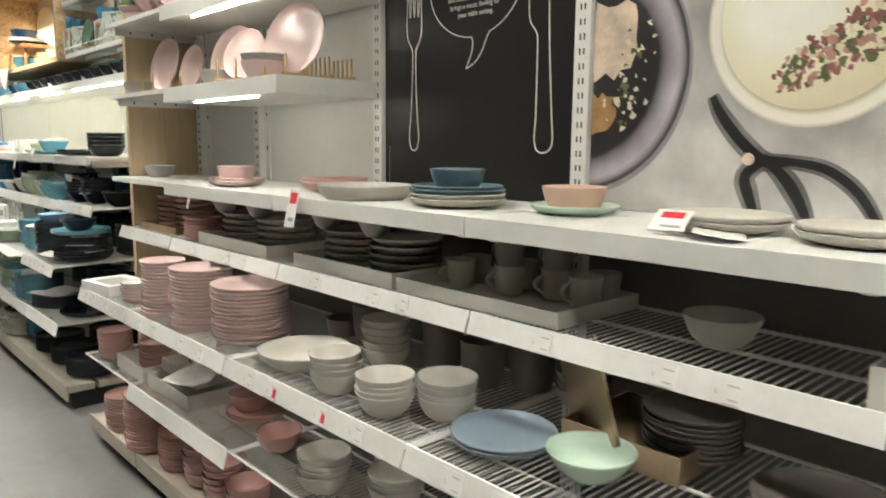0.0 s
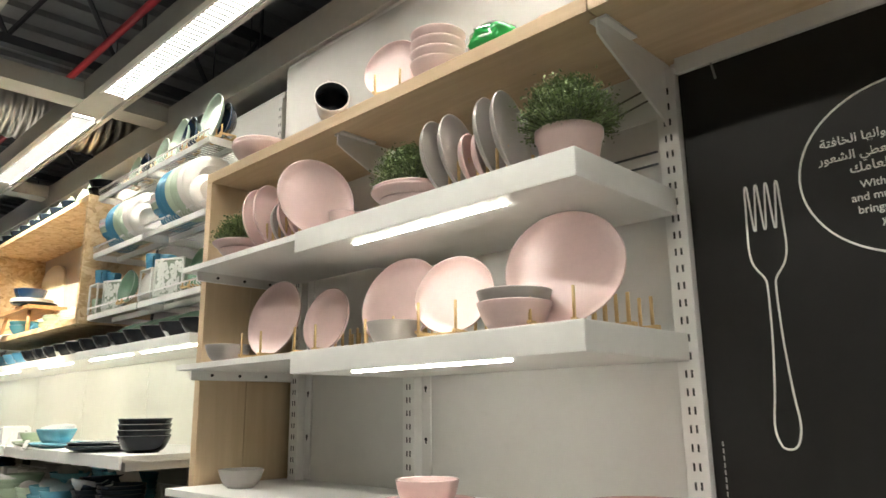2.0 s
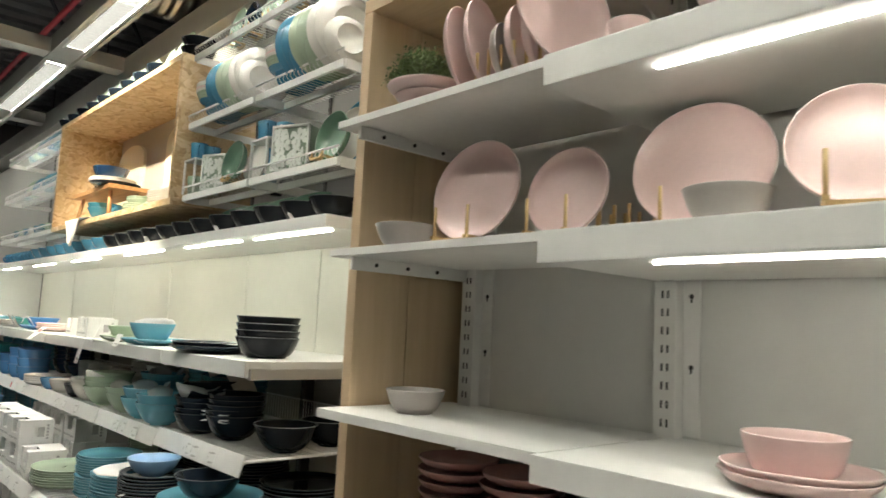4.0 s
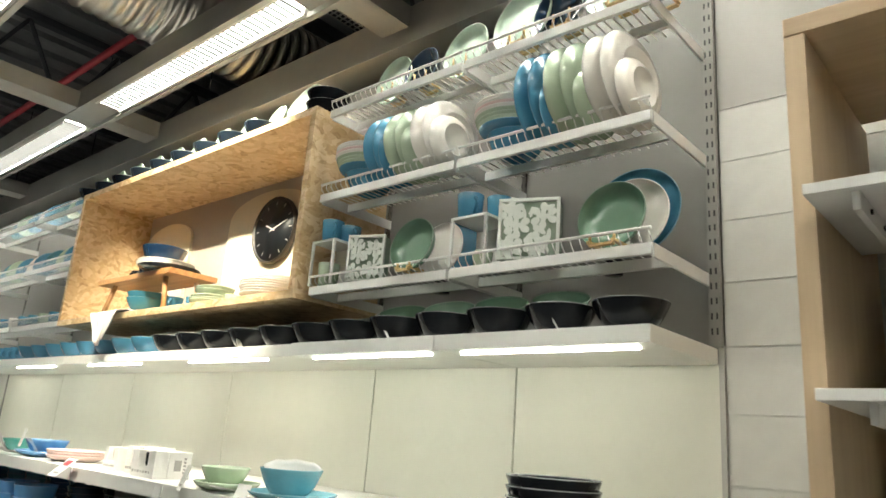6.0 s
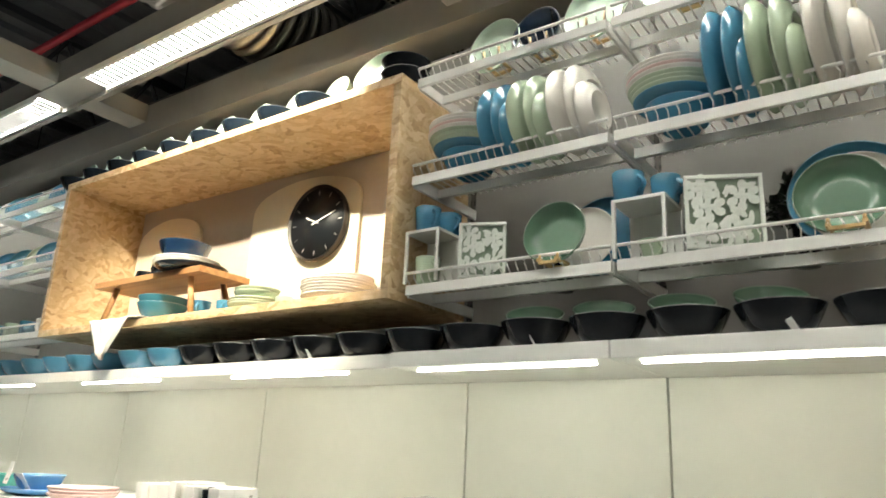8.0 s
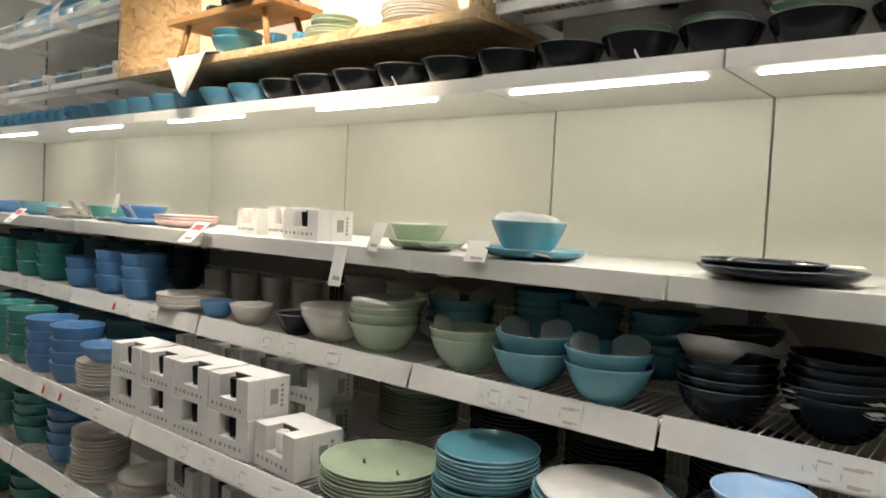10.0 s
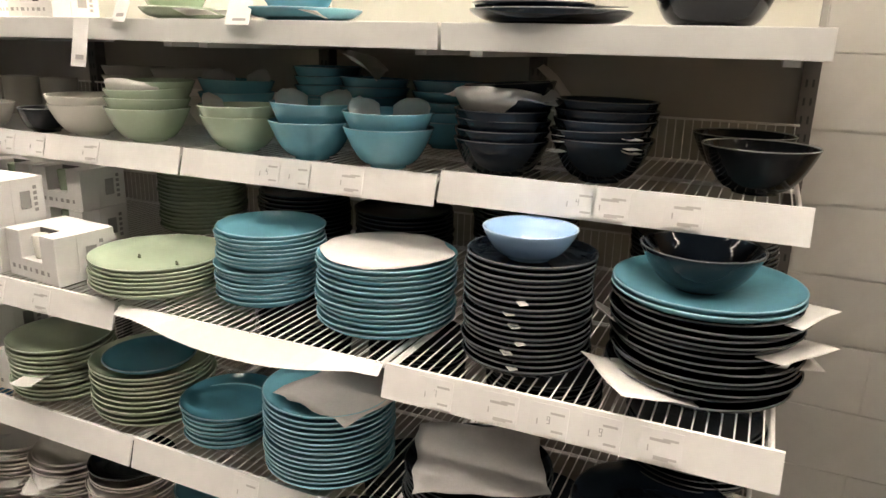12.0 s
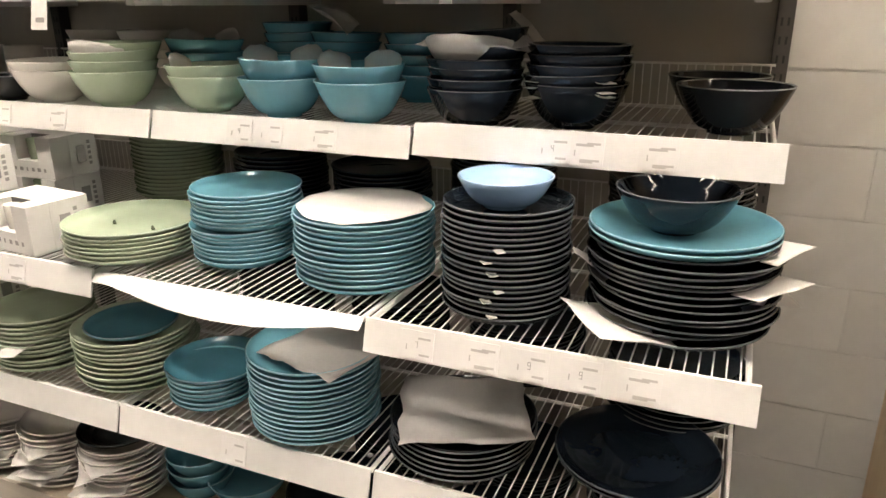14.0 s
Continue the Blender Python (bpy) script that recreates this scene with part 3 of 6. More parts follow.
# lit shelves
for z in (1.625, 1.945):
    sh = thing("lit_shelf", None, "thick white shelf with a lit strip under its front edge", "shelf", "lit display shelves")
    part("board", box(1.105, 2.045, z - 0.058, 1.50, 2.945, z, 0.004), M["white_board"], sh)
    part("light_strip", box(1.1465, 2.247, z - 0.0625, 1.1535, 2.74, z - 0.0585), M["led"], sh, "glowing warm white light strip")
    th = thing("thin_shelf", None, "thin white metal shelf on an angled bracket", "shelf", "thin display shelves")
    part("board", box(1.115, 2.947, z - 0.018, 1.52, 3.608, z, 0.002), M["white_metal"], th)
    for yb in (3.53, ):
        part("bracket", box(1.13, yb, z - 0.05, 1.52, yb + 0.012, z - 0.019, 0.002), M["white_metal"], th)
        for k in range(3):
            part("screw", rod(bmesh.new(), (1.2 + 0.1 * k, yb - 0.003, z - 0.034), (1.2 + 0.1 * k, yb, z - 0.034), 0.005, 8), M["dark_gap"], th)

# stock shelves
for i in range(5):
    a, b = PINK_UP[i], PINK_UP[i + 1]
    s1 = wire_shelf(b, a, 1.10, 1.51, 1.01, "white wire stock shelf with a tilted price rail", lip=False)
    rail(s1, 1.092, b + 0.004, a - 0.004, 0.968, 1.018, cards=((0.28, ""), (0.42, ""), (0.75, "")))
    s2 = wire_shelf(b, a, 0.905, 1.51, 0.738, "white wire stock shelf with a tilted price rail", lip=False)
    rail(s2, 0.893, b + 0.004, a - 0.004, 0.69, 0.745, cards=((0.2, ""), (0.38, "red" if i in (2, 3) else ""), (0.66, "red" if i == 2 else ""), (0.82, "")))
    s3 = wire_shelf(b, a, 0.905, 1.51, 0.43, "white wire stock shelf near the floor", lip=False)
    if i == 1:
        rail(s3, 0.888, b + 0.004, a - 0.004, 0.375, 0.435)
    base = thing("base_plinth", None, "pale wooden plinth on short feet under the shelving", "plinth", "shelf plinths")
    for k in range(4):
        part("slat", box(0.93 + k * 0.15, b + 0.004, 0.095, 1.06 + k * 0.15, a - 0.004, 0.125, 0.002), M["pale_wood"], base)
    part("front", box(0.915, b + 0.004, 0.06, 0.928, a - 0.004, 0.13, 0.002), M["pale_wood"], base)
    for y in (a - 0.06, b + 0.06):
        part("foot", box(0.96, y - 0.025, 0.0, 1.48, y + 0.025, 0.094), M["dark_gap"], base)

# ---- blue display run ----
for y in BLUE_UP:
    upright(BLUE_WALL - 0.001, y + (0.004 if y < 4 else 0), 0.02, 1.28, 0.04, 0.034, "dark grey slotted steel shelving upright", "dark_steel")
    upright(BLUE_WALL - 0.001, y + (0.004 if y < 4 else 0), 1.78, 2.86, 0.016 if y < 4 else 0.006, 0.03 if y < 4 else 0.016, "grey slotted steel upright beside the plate racks", "rack_back" if y < 4 else "dark_steel")

for i in range(6):
    a, b = BLUE_UP[i], BLUE_UP[i + 1]
    board_shelf(1.10 if i < 2 else 1.11, 1.70, a + 0.003, b - 0.003, 1.284, 1.329, "thick white display shelf over the blue stock")
    s4 = wire_shelf(a, b, 1.11, 1.66, 1.058, "white wire stock shelf with a tilted price rail")
    rail(s4, 1.098, a + (-0.008 if i == 0 else 0.004), b - 0.004, 1.019 if i == 0 else 1.010, 1.075 if i == 0 else 1.066, cards=((0.30, "b"), (0.49, "b"), (0.58, "4")) if i == 0 else ((0.3, "b"), (0.5, ""), (0.62, "red" if i == 3 else "4")))
    s3 = wire_shelf(a, b, 0.91, 1.66, 0.776, "white wire stock shelf with a tilted price rail")
    if i == 1:
        bm = bmesh.new()
        n = 12
        lo, hi = [], []
        for k in range(n + 1):
            f = k / n
            y = a + 0.004 + (b - a - 0.008) * f
            hi.append([bm.verts.new((0.912 + dx, y, 0.775)) for dx in (0, 0.004)])
            z = 0.775 - 0.014 - 0.028 * max(0.0, math.sin(3.1416 * min(1.0, max(0.0, (f - 0.12) / 0.75)))) ** 0.7
            lo.append([bm.verts.new((0.895 - 0.012 * math.sin(f * 3.1) + dx, y, z)) for dx in (0, 0.004)])
        for k in range(n):
            bm.faces.new((hi[k][0], hi[k + 1][0], lo[k + 1][0], lo[k][0]))
            bm.faces.new((hi[k][1], lo[k][1], lo[k + 1][1], hi[k + 1][1]))
            bm.faces.new((lo[k][0], lo[k + 1][0], lo[k + 1][1], lo[k][1]))
        part("price_rail", bm, M["card"], s3, "bent white price strip hanging loose")
    else:
        rail(s3, 0.893, a + (-0.008 if i == 0 else 0.004), b - 0.004, 0.726, 0.781, cards=((0.26, "b"), (0.40, "9"), (0.53, "9"), (0.66, "b"), (0.84, "7")) if i == 0 else ((0.24, "b"), (0.4, "4"), (0.55, "red" if i == 3 else ""), (0.7, "red" if i == 3 else "")))
    s2 = wire_shelf(a, b, 0.915, 1.66, 0.471, "white wire stock shelf with a price rail")
    rail(s2, 0.898, a + 0.004, b - 0.004, 0.414, 0.476, cards=((0.5, ""),))
    base = thing("base_plinth", None, "pale wooden plinth on short feet under the shelving", "plinth", "shelf plinths")
    for k in range(5):
        part("slat", box(0.945 + k * 0.15, a + 0.004, 0.10, 1.075 + k * 0.15, b - 0.004, 0.135, 0.002), M["pale_wood"], base)
    part("front", box(0.93, a + 0.004, 0.06, 0.943, b - 0.004, 0.14, 0.002), M["pale_wood"], base)
    for y in (a + 0.06, b - 0.06):
        part("foot", box(0.975, y - 0.025, 0.0, 1.64, y + 0.025, 0.099), M["dark_gap"], base)
    # lit shelf above the cream boards
    xf = 1.328 if i < 2 else 1.345
    sh = thing("lit_shelf", None, "white shelf with a lit strip under its front edge", "shelf", "lit display shelves")
    part("board", box(xf, a + 0.002, 1.738, 1.70, b - 0.002, 1.777, 0.003), M["white_board"], sh)
    yc, half = (a + b) / 2, 0.248
    part("light_strip", box(1.3805, yc - half, 1.7325, 1.3895, yc + half, 1.7373), M["blue_led"], sh, "glowing white light strip")


def plate_rack(y0, y1, z, xf=1.36, xb=1.575):
    sh = thing("rack_shelf", None, "white wire rack shelf with a hooked front lip", "shelf", "wire rack shelves")
    wi = bmesh.new()
    n = int((y1 - y0) / 0.0245)
    for i in range(n + 1):
        y = y0 + 0.008 + (y1 - y0 - 0.016) * i / n
        tube(wi, [(xb, y, z), (xf + 0.02, y, z), (xf, y - 0.004, z + 0.012), (xf + 0.006, y + 0.004, z + 0.03)], 0.0014, 4)
    part("wire_grid", wi, M["white_metal"], sh, "close white wires")["kind"] = "stuff"
    part("front_rod", rod(bmesh.new(), (xf + 0.005, y0 + 0.004, z + 0.031), (xf + 0.005, y1 - 0.004, z + 0.031), 0.0042, 8), M["white_metal"], sh)
    part("front_beam", box(xf + 0.004, y0 + 0.004, z - 0.03, xf + 0.016, y1 - 0.004, z - 0.003, 0.002), M["white_metal"], sh)
    part("rear_beam", box(xf + 0.125, y0 + 0.004, z - 0.03, xf + 0.137, y1 - 0.004, z - 0.003, 0.002), M["white_metal"], sh)
    for y in (y0 + 0.005, y1 - 0.005):
        part("side_arm", box(xf + 0.017, y - 0.0035, z - 0.034, 1.70, y + 0.0035, z - 0.002, 0.001), M["white_metal"], sh)
    return sh


W1, W2, W3 = 1.967, 2.286, 2.597
for z in (W1, W2, W3):
    plate_rack(3.976, 4.562, z)
    plate_rack(4.568, 5.165, z)
    plate_rack(7.09, 7.83, z)
    plate_rack(7.85, 8.70, z)

solid("trim", box(1.703, 3.9525, 1.29, 1.73, 3.9655, 1.785), M["facing"], "narrow grey strip beside the cream boards", "trim")

# strand board box shelf
obox = thing("box_shelf", None, "large open box shelf of rough strand board", "shelf")
part("top", box(1.325, 5.19, 2.578, 1.70, 7.07, 2.606, 0.002), M["osb"], obox)
part("base", box(1.325, 5.19, 1.925, 1.70, 7.07, 1.953, 0.002), M["osb"], obox)
part("side", box(1.325, 5.19, 1.954, 1.70, 5.218, 2.577, 0.002), M["osb"], obox)
part("side", box(1.325, 7.042, 1.954, 1.70, 7.07, 2.577, 0.002), M["osb"], obox)
part("back", box(1.692, 5.22, 1.955, 1.70, 7.04, 2.576), M["taupe_back"], obox, "taupe back board")
for yc, w, h in ((5.93, 0.58, 0.58), (6.79, 0.46, 0.55)):
    bm = bmesh.new()
    ring = []
    for k in range(25):
        a = math.pi * k / 24
        ring.append((yc + w / 2 * math.cos(a) * (1 - 0.12 * math.sin(a) ** 4), 1.955 + h - 0.13 + 0.13 * math.sin(a) ** 0.7))
    ring = [(yc + w / 2, 1.955)] + ring + [(yc - w / 2, 1.955)]
    fr = [bm.verts.new((1.674, p, q)) for p, q in ring]
    bk = [bm.verts.new((1.688, p, q)) for p, q in ring]
    bm.faces.new(fr[::-1])
    bm.faces.new(bk)
    for i in range(len(ring)):
        j = (i + 1) % len(ring)
        bm.faces.new((fr[i], fr[j], bk[j], bk[i]))
    bmesh.ops.recalc_face_normals(bm, faces=bm.faces[:])
    solid("cutting_board", bm, M["arch_card"], "pale arched board standing in the box shelf", "board", kind="")
# end panel of the run
solid("end_panel", box(1.0, 8.74, 0, 1.70, 8.78, 1.80, 0.003), M["white_board"], "tall white end panel of the shelving run", "panel")

# ---- crockery ----
SHAPES = {}


def lighten_rim(me, z, c):
    """The glaze breaks to a paler line along the rim."""
    me.materials.append(RIM[c])
    for p in me.polygons:
        if p.center.z > z:
            p.material_index = 1
    return me


def plate_mesh(R, name, deep=1.0):
    key = ("plate", round(R, 3), name, deep)
    if key not in SHAPES:
        e = deep
        p = [(0, 0.003), (0.56 * R, 0.003), (0.585 * R, 0.0), (0.615 * R, 0.0), (0.64 * R, 0.0032), (0.76 * R, 0.0046 * e), (0.86 * R, 0.0085 * e), (0.94 * R, 0.0145 * e), (0.985 * R, 0.0195 * e),
             (R, 0.0221 * e), (R, 0.0236 * e), (R - 0.0012, 0.0246 * e), (R - 0.003, 0.0239 * e), (0.95 * R, 0.0186 * e), (0.86 * R, 0.0124 * e), (0.74 * R, 0.0087), (0.5 * R, 0.0074), (0, 0.0068)]
        SHAPES[key] = lighten_rim(mesh("plate", lathe(p, 44), M[name]), 0.0222 * e, name)
    return SHAPES[key]


def bowl_mesh(R, h, name, foot=0.5):
    key = ("bowl", round(R, 3), round(h, 3), name, foot)
    if key not in SHAPES:
        t = 0.004
        out = [(foot * R, 0.0)]
        for k in range(9):
            s = k / 8
            out.append((R * (foot + (1 - foot) * s ** 0.62), 0.004 + (h - 0.006) * s ** 1.25))
        out += [(R, h - 0.0008), (R - 0.0012, h)]
        inn = [(max(r - t, 0.001), z + (0.004 if z < h * 0.8 else 0.0)) for r, z in out[-3:0:-1]]
        p = [(0, 0.003), (foot * R * 0.86, 0.003)] + out + [(R - 0.003, h - 0.0006)] + inn + [(0, 0.008)]
        SHAPES[key] = lighten_rim(mesh("bowl", lathe(p, 40), M[name]), h - 0.0022, name)
    return SHAPES[key]


def cup_mesh(R, h, name, taper=0.85):
    key = ("cup", round(R, 3), round(h, 3), name)
    if key not in SHAPES:
        p = [(0, 0.002), (R * taper * 0.9, 0.0), (R * taper, 0.006), (R * (taper + 1) / 2, h * 0.5), (R, h - 0.002), (R - 0.001, h), (R - 0.003, h - 0.001), (R * (taper + 1) / 2 - 0.004, h * 0.5), (R * taper - 0.004, 0.01), (0, 0.008)]
        SHAPES[key] = mesh("cup", lathe(p, 28), M[name])
    return SHAPES[key]


def handle_mesh(R, h, name):
    key = ("handle", round(R, 3), round(h, 3), name)
    if key not in SHAPES:
        pts = [(R - 0.004 + 0.55 * R * math.sin(math.pi * k / 8), 0, h * (0.22 + 0.58 * k / 8)) for k in range(9)]
        SHAPES[key] = mesh("handle", tube(bmesh.new(), pts, 0.0055, 8), M[name])
    return SHAPES[key]


WORDS = {"pink": "matt pink", "pink_dark": "dusty rose", "grey": "warm grey", "beige": "beige", "white": "off-white", "turq": "turquoise", "azure": "azure blue", "teal": "dark teal", "jade": "jade green", "blue": "bright blue",
         "sky": "pale sky blue", "slate": "slate blue", "taupe": "dark taupe", "steel_blue": "blue-grey", "navy": "glossy black-navy", "navy_blue": "glossy deep blue", "black": "glossy black", "green": "pale green",
         "mint": "mint green", "sage": "sage green", "peach": "peach"}


FAR = []     # dishes deep in the shelves or far off, joined at the end


def plate(R, c, x, y, z, where, group="", deep=1.0, tilt=0.0, turn=0.0):
    name = "dinner_plate" if R > 0.1 else "side_plate"
    return thing(name, plate_mesh(R, c, deep), f"{WORDS[c]} glazed plate {where}", "plate", group, pose(x, y, z, tilt, 0, turn))


def bowl(R, h, c, x, y, z, where, group="", foot=0.5, tilt=0.0, turn=0.0):
    return thing("serving_bowl", bowl_mesh(R, h, c, foot), f"{WORDS[c]} glazed bowl {where}", "bowl", group, pose(x, y, z, tilt, 0, turn))


def is_far(x, y, z):
    return x > 1.35 and z < 1.2 or y > 5.9 and z < 1.2 or z < 0.45


def plates(R, c, x, y, z, n, dz, where="stacked on the wire shelf", jit=0.003, deep=1.0):
    rng = random.Random(int(x * 977 + y * 1313 + n))
    g = f"stack of {WORDS[c]} plates"
    for i in range(n):
        if is_far(x, y, z):
            FAR.append((plate_mesh(R, c, deep), pose(x + rng.uniform(-jit, jit), y + rng.uniform(-jit, jit), z + i * dz, rng.uniform(-0.5, 0.5), 0, rng.uniform(0, 360))))
            continue
        plate(R, c, x + rng.uniform(-jit, jit), y + rng.uniform(-jit, jit), z + i * dz, where, g, deep, rng.uniform(-0.5, 0.5), rng.uniform(0, 360))
    return z + (n - 1) * dz + 0.009


def bowls(R, h, c, x, y, z, n, dz, where="nested on the wire shelf", jit=0.003, foot=0.5):
    rng = random.Random(int(x * 977 + y * 1313 + n))
    for i in range(n):
        bowl(R, h, c, x + rng.uniform(-jit, jit), y + rng.uniform(-jit, jit), z + i * dz, where, f"nested {WORDS[c]} bowls", foot, rng.uniform(-2, 2) if i else 0, rng.uniform(0, 360))
    return z + (n - 1) * dz


def mug(R, h, c, x, y, z, turn, where):
    ob = thing("mug", None, f"{WORDS[c]} glazed mug {where}", "mug", f"{WORDS[c]} mugs", pose(x, y, z, 0, 0, turn))
    part("cup", cup_mesh(R, h, c), None, ob)
    part("handle", handle_mesh(R, h, c), None, ob)
    return ob


def stood(data, name, label, cat, R, x, y, z, face, lean, group=""):
    """A round dish stood on its rim at x, y, z; its inside faces the heading and leans back."""
    a, l = radians(face), radians(lean)
    n = Vector((math.cos(a) * math.cos(l), math.sin(a) * math.cos(l), math.sin(l)))
    up = Vector((-math.cos(a) * math.sin(l), -math.sin(a) * math.sin(l), math.cos(l)))
    m = Matrix.Translation(Vector((x, y, z)) + up * R) @ n.to_track_quat("Z", "Y").to_matrix().to_4x4()
    return thing(name, data, label, cat, group, m)


def stood_plate(R, c, x, y, z, face, lean=12, where="standing upright", deep=1.0, group=""):
    return stood(plate_mesh(R, c, deep), "dinner_plate", f"{WORDS[c]} glazed plate {where}", "plate", R, x, y, z, face, lean, group)


def sheet(w, d, x, y, z, turn, label="crumpled white tissue between the dishes", material="paper", curl=0.012, tilt=0.0, rnd=False):
    rng = random.Random(int(x * 3331 + y * 777 + z * 991))
    bm = bmesh.new()
    n = 12
    off = Vector((rng.uniform(-9, 9), rng.uniform(-9, 9), rng.uniform(-9, 9)))
    rows = []
    for i in range(n + 1):
        row = []
        for j in range(n + 1):
            u, v = 2 * i / n - 1, 2 * j / n - 1
            if rnd:
                u, v = u * math.sqrt(1 - v * v / 2), v * math.sqrt(1 - u * u / 2)
            e = max(abs(u), abs(v))
            p = Vector((u * w / 2, v * d / 2, 0))
            q = noise.noise(p * 14 + off)
            p.z = curl * (0.35 * q + e ** 2 * (noise.noise(p * 7 + off) + 0.15)) + 0.12 * curl * abs(noise.noise(p * 50 + off))
            p.x += 0.06 * w * noise.noise(p * 20 - off) * e
            p.y += 0.06 * d * noise.noise(p * 17 + off) * e
            row.append(bm.verts.new(p))
        rows.append(row)
    for i in range(n):
        for j in range(n):
            f = bm.faces.new((rows[i][j], rows[i + 1][j], rows[i + 1][j + 1], rows[i][j + 1]))
            f.smooth = True
    ob = thing("tissue_sheet", mesh("tissue_sheet", bm, M[material]), label, "paper", "", pose(x, y, z, tilt, 0, turn))
    so = ob.modifiers.new("thick", "SOLIDIFY")
    so.thickness = 0.0006
    return ob


def lining(x, y, z, R, h, a0, a1, label="white tissue lining the inside of a bowl"):
    """A torn piece of tissue lying against the inside wall of a bowl, from heading a0 to a1."""
    rng = random.Random(int(x * 733 + y * 919 + a0))
    bm = bmesh.new()
    rows = []
    for i in range(9):
        a = radians(a0 + (a1 - a0) * i / 8)
        top = 1.24 - 0.22 * (i / 4 - 1) ** 2 + rng.uniform(-0.03, 0.03)
        row = []
        for j in range(6):
            f = 0.42 + (top - 0.42) * j / 5
            r = R * (0.4 + 0.6 * min(f, 1.0) ** 0.55) - 0.0065 - rng.uniform(0, 0.0012)
            row.append(bm.verts.new((r * math.cos(a), r * math.sin(a), h * f + 0.003)))
        rows.append(row)
    for i in range(8):
        for j in range(5):
            bm.faces.new((rows[i][j], rows[i + 1][j], rows[i + 1][j + 1], rows[i][j + 1])).smooth = True
    ob = thing("tissue_sheet", mesh("tissue_sheet", bm, M["paper"]), label, "paper", "", pose(x, y, z))
    ob.modifiers.new("thick", "SOLIDIFY").thickness = 0.0006
    return ob


def peg_rack(x, y, z, turn, n=6):
    """A bamboo plate rack: two rails with upright pegs."""
    ob = thing("plate_rack", None, "small bamboo plate rack with upright pegs", "rack", "bamboo plate racks", pose(x, y, z, 0, 0, turn))
    for dy in (-0.045, 0.045):
        part("rail", box(-0.1, dy - 0.008, 0, 0.1, dy + 0.008, 0.014, 0.002), M["bamboo"], ob)
        for k in range(n):
            px = -0.085 + 0.17 * k / (n - 1)
            part("peg", rod(bmesh.new(), (px, dy, 0.013), (px, dy, 0.075), 0.004, 8), M["bamboo"], ob)
    return ob


def easel(x, y, z, turn, s=1.0, tall=0.036):
    ob = thing("plate_stand", None, "small bamboo plate stand with two pegs", "stand", "bamboo plate stands", pose(x, y, z, 0, 0, turn))
    w, d = 0.036 * s, 0.026 * s
    part("base", box(-w, -d, 0.0, -w + 0.012, d, 0.007, 0.001), M["bamboo"], ob)
    part("base", box(w - 0.012, -d, 0.0, w, d, 0.007, 0.001), M["bamboo"], ob)
    for dy in (-d, d):
        part("foot", box(-w, dy - 0.005, 0.0071, w, dy + 0.005, 0.014, 0.001), M["bamboo"], ob)
        part("peg", rod(bmesh.new(), (w - 0.008, dy, 0.0135), (w - 0.008, dy, 0.014 + tall), 0.0035, 8), M["bamboo"], ob)
    return ob


def plant(x, y, z, pot_r, pot_h, r, count, leaf="leaf", label="small bushy artificial plant in a pink pot", pot="pink", sprig=0.0155):
    rng = random.Random(int(x * 991 + y * 773))
    ob = thing("potted_plant", None, label, "plant", "", pose(x, y, z))
    if pot:
        p = [(0, 0), (pot_r * 0.78, 0), (pot_r * 0.95, pot_h * 0.78), (pot_r, pot_h * 0.8), (pot_r * 1.01, pot_h), (pot_r * 0.93, pot_h), (pot_r * 0.9, pot_h * 0.8), (0, pot_h * 0.78)]
        part("pot", lathe(p, 36), M[pot], ob)
    part("soil", lathe([(0, pot_h * 0.8), (pot_r * 0.86, pot_h * 0.79), (pot_r * 0.86, pot_h * 0.84), (0, pot_h * 0.9)], 20), M["soil"], ob)
    lf, st = bmesh.new(), bmesh.new()
    for k in range(count):
        a, e = rng.uniform(0, 6.283), rng.uniform(-0.1, 1.5)
        q = (rng.uniform(0.74, 1.0) + (0.12 if k % 11 == 0 else 0)) * r
        tip = Vector((q * math.cos(a) * math.cos(e), q * math.sin(a) * math.cos(e), pot_h + 0.12 * r + q * math.sin(e) * 0.95))
        root = Vector((tip.x * 0.12, tip.y * 0.12, pot_h * 0.85))
        if k % 3 == 0:
            rod(st, root, tip, 0.0011, 3)
        for s in range(9):
            f = 0.40 + 0.60 * s / 8
            c = root.lerp(tip, f) + Vector((rng.uniform(-1, 1), rng.uniform(-1, 1), rng.uniform(-1, 1))) * 0.010
            d = Vector((rng.uniform(-1, 1), rng.uniform(-1, 1), rng.uniform(-0.4, 1))).normalized()
            w = d.cross(Vector((rng.uniform(-1, 1), rng.uniform(-1, 1), 1))).normalized()
            L = sprig * rng.uniform(0.4, 0.75)
            v = [bm_v for bm_v in (lf.verts.new(c), lf.verts.new(c + d * L * 0.5 + w * L * 0.25), lf.verts.new(c + d * L), lf.verts.new(c + d * L * 0.5 - w * L * 0.25))]
            lf.faces.new(v)
    part("stem", st, M["stem"], ob)["kind"] = "stuff"
    fo = part("foliage", lf, M[leaf], ob, "dense small green leaves")
    fo["kind"] = "stuff"
    return ob


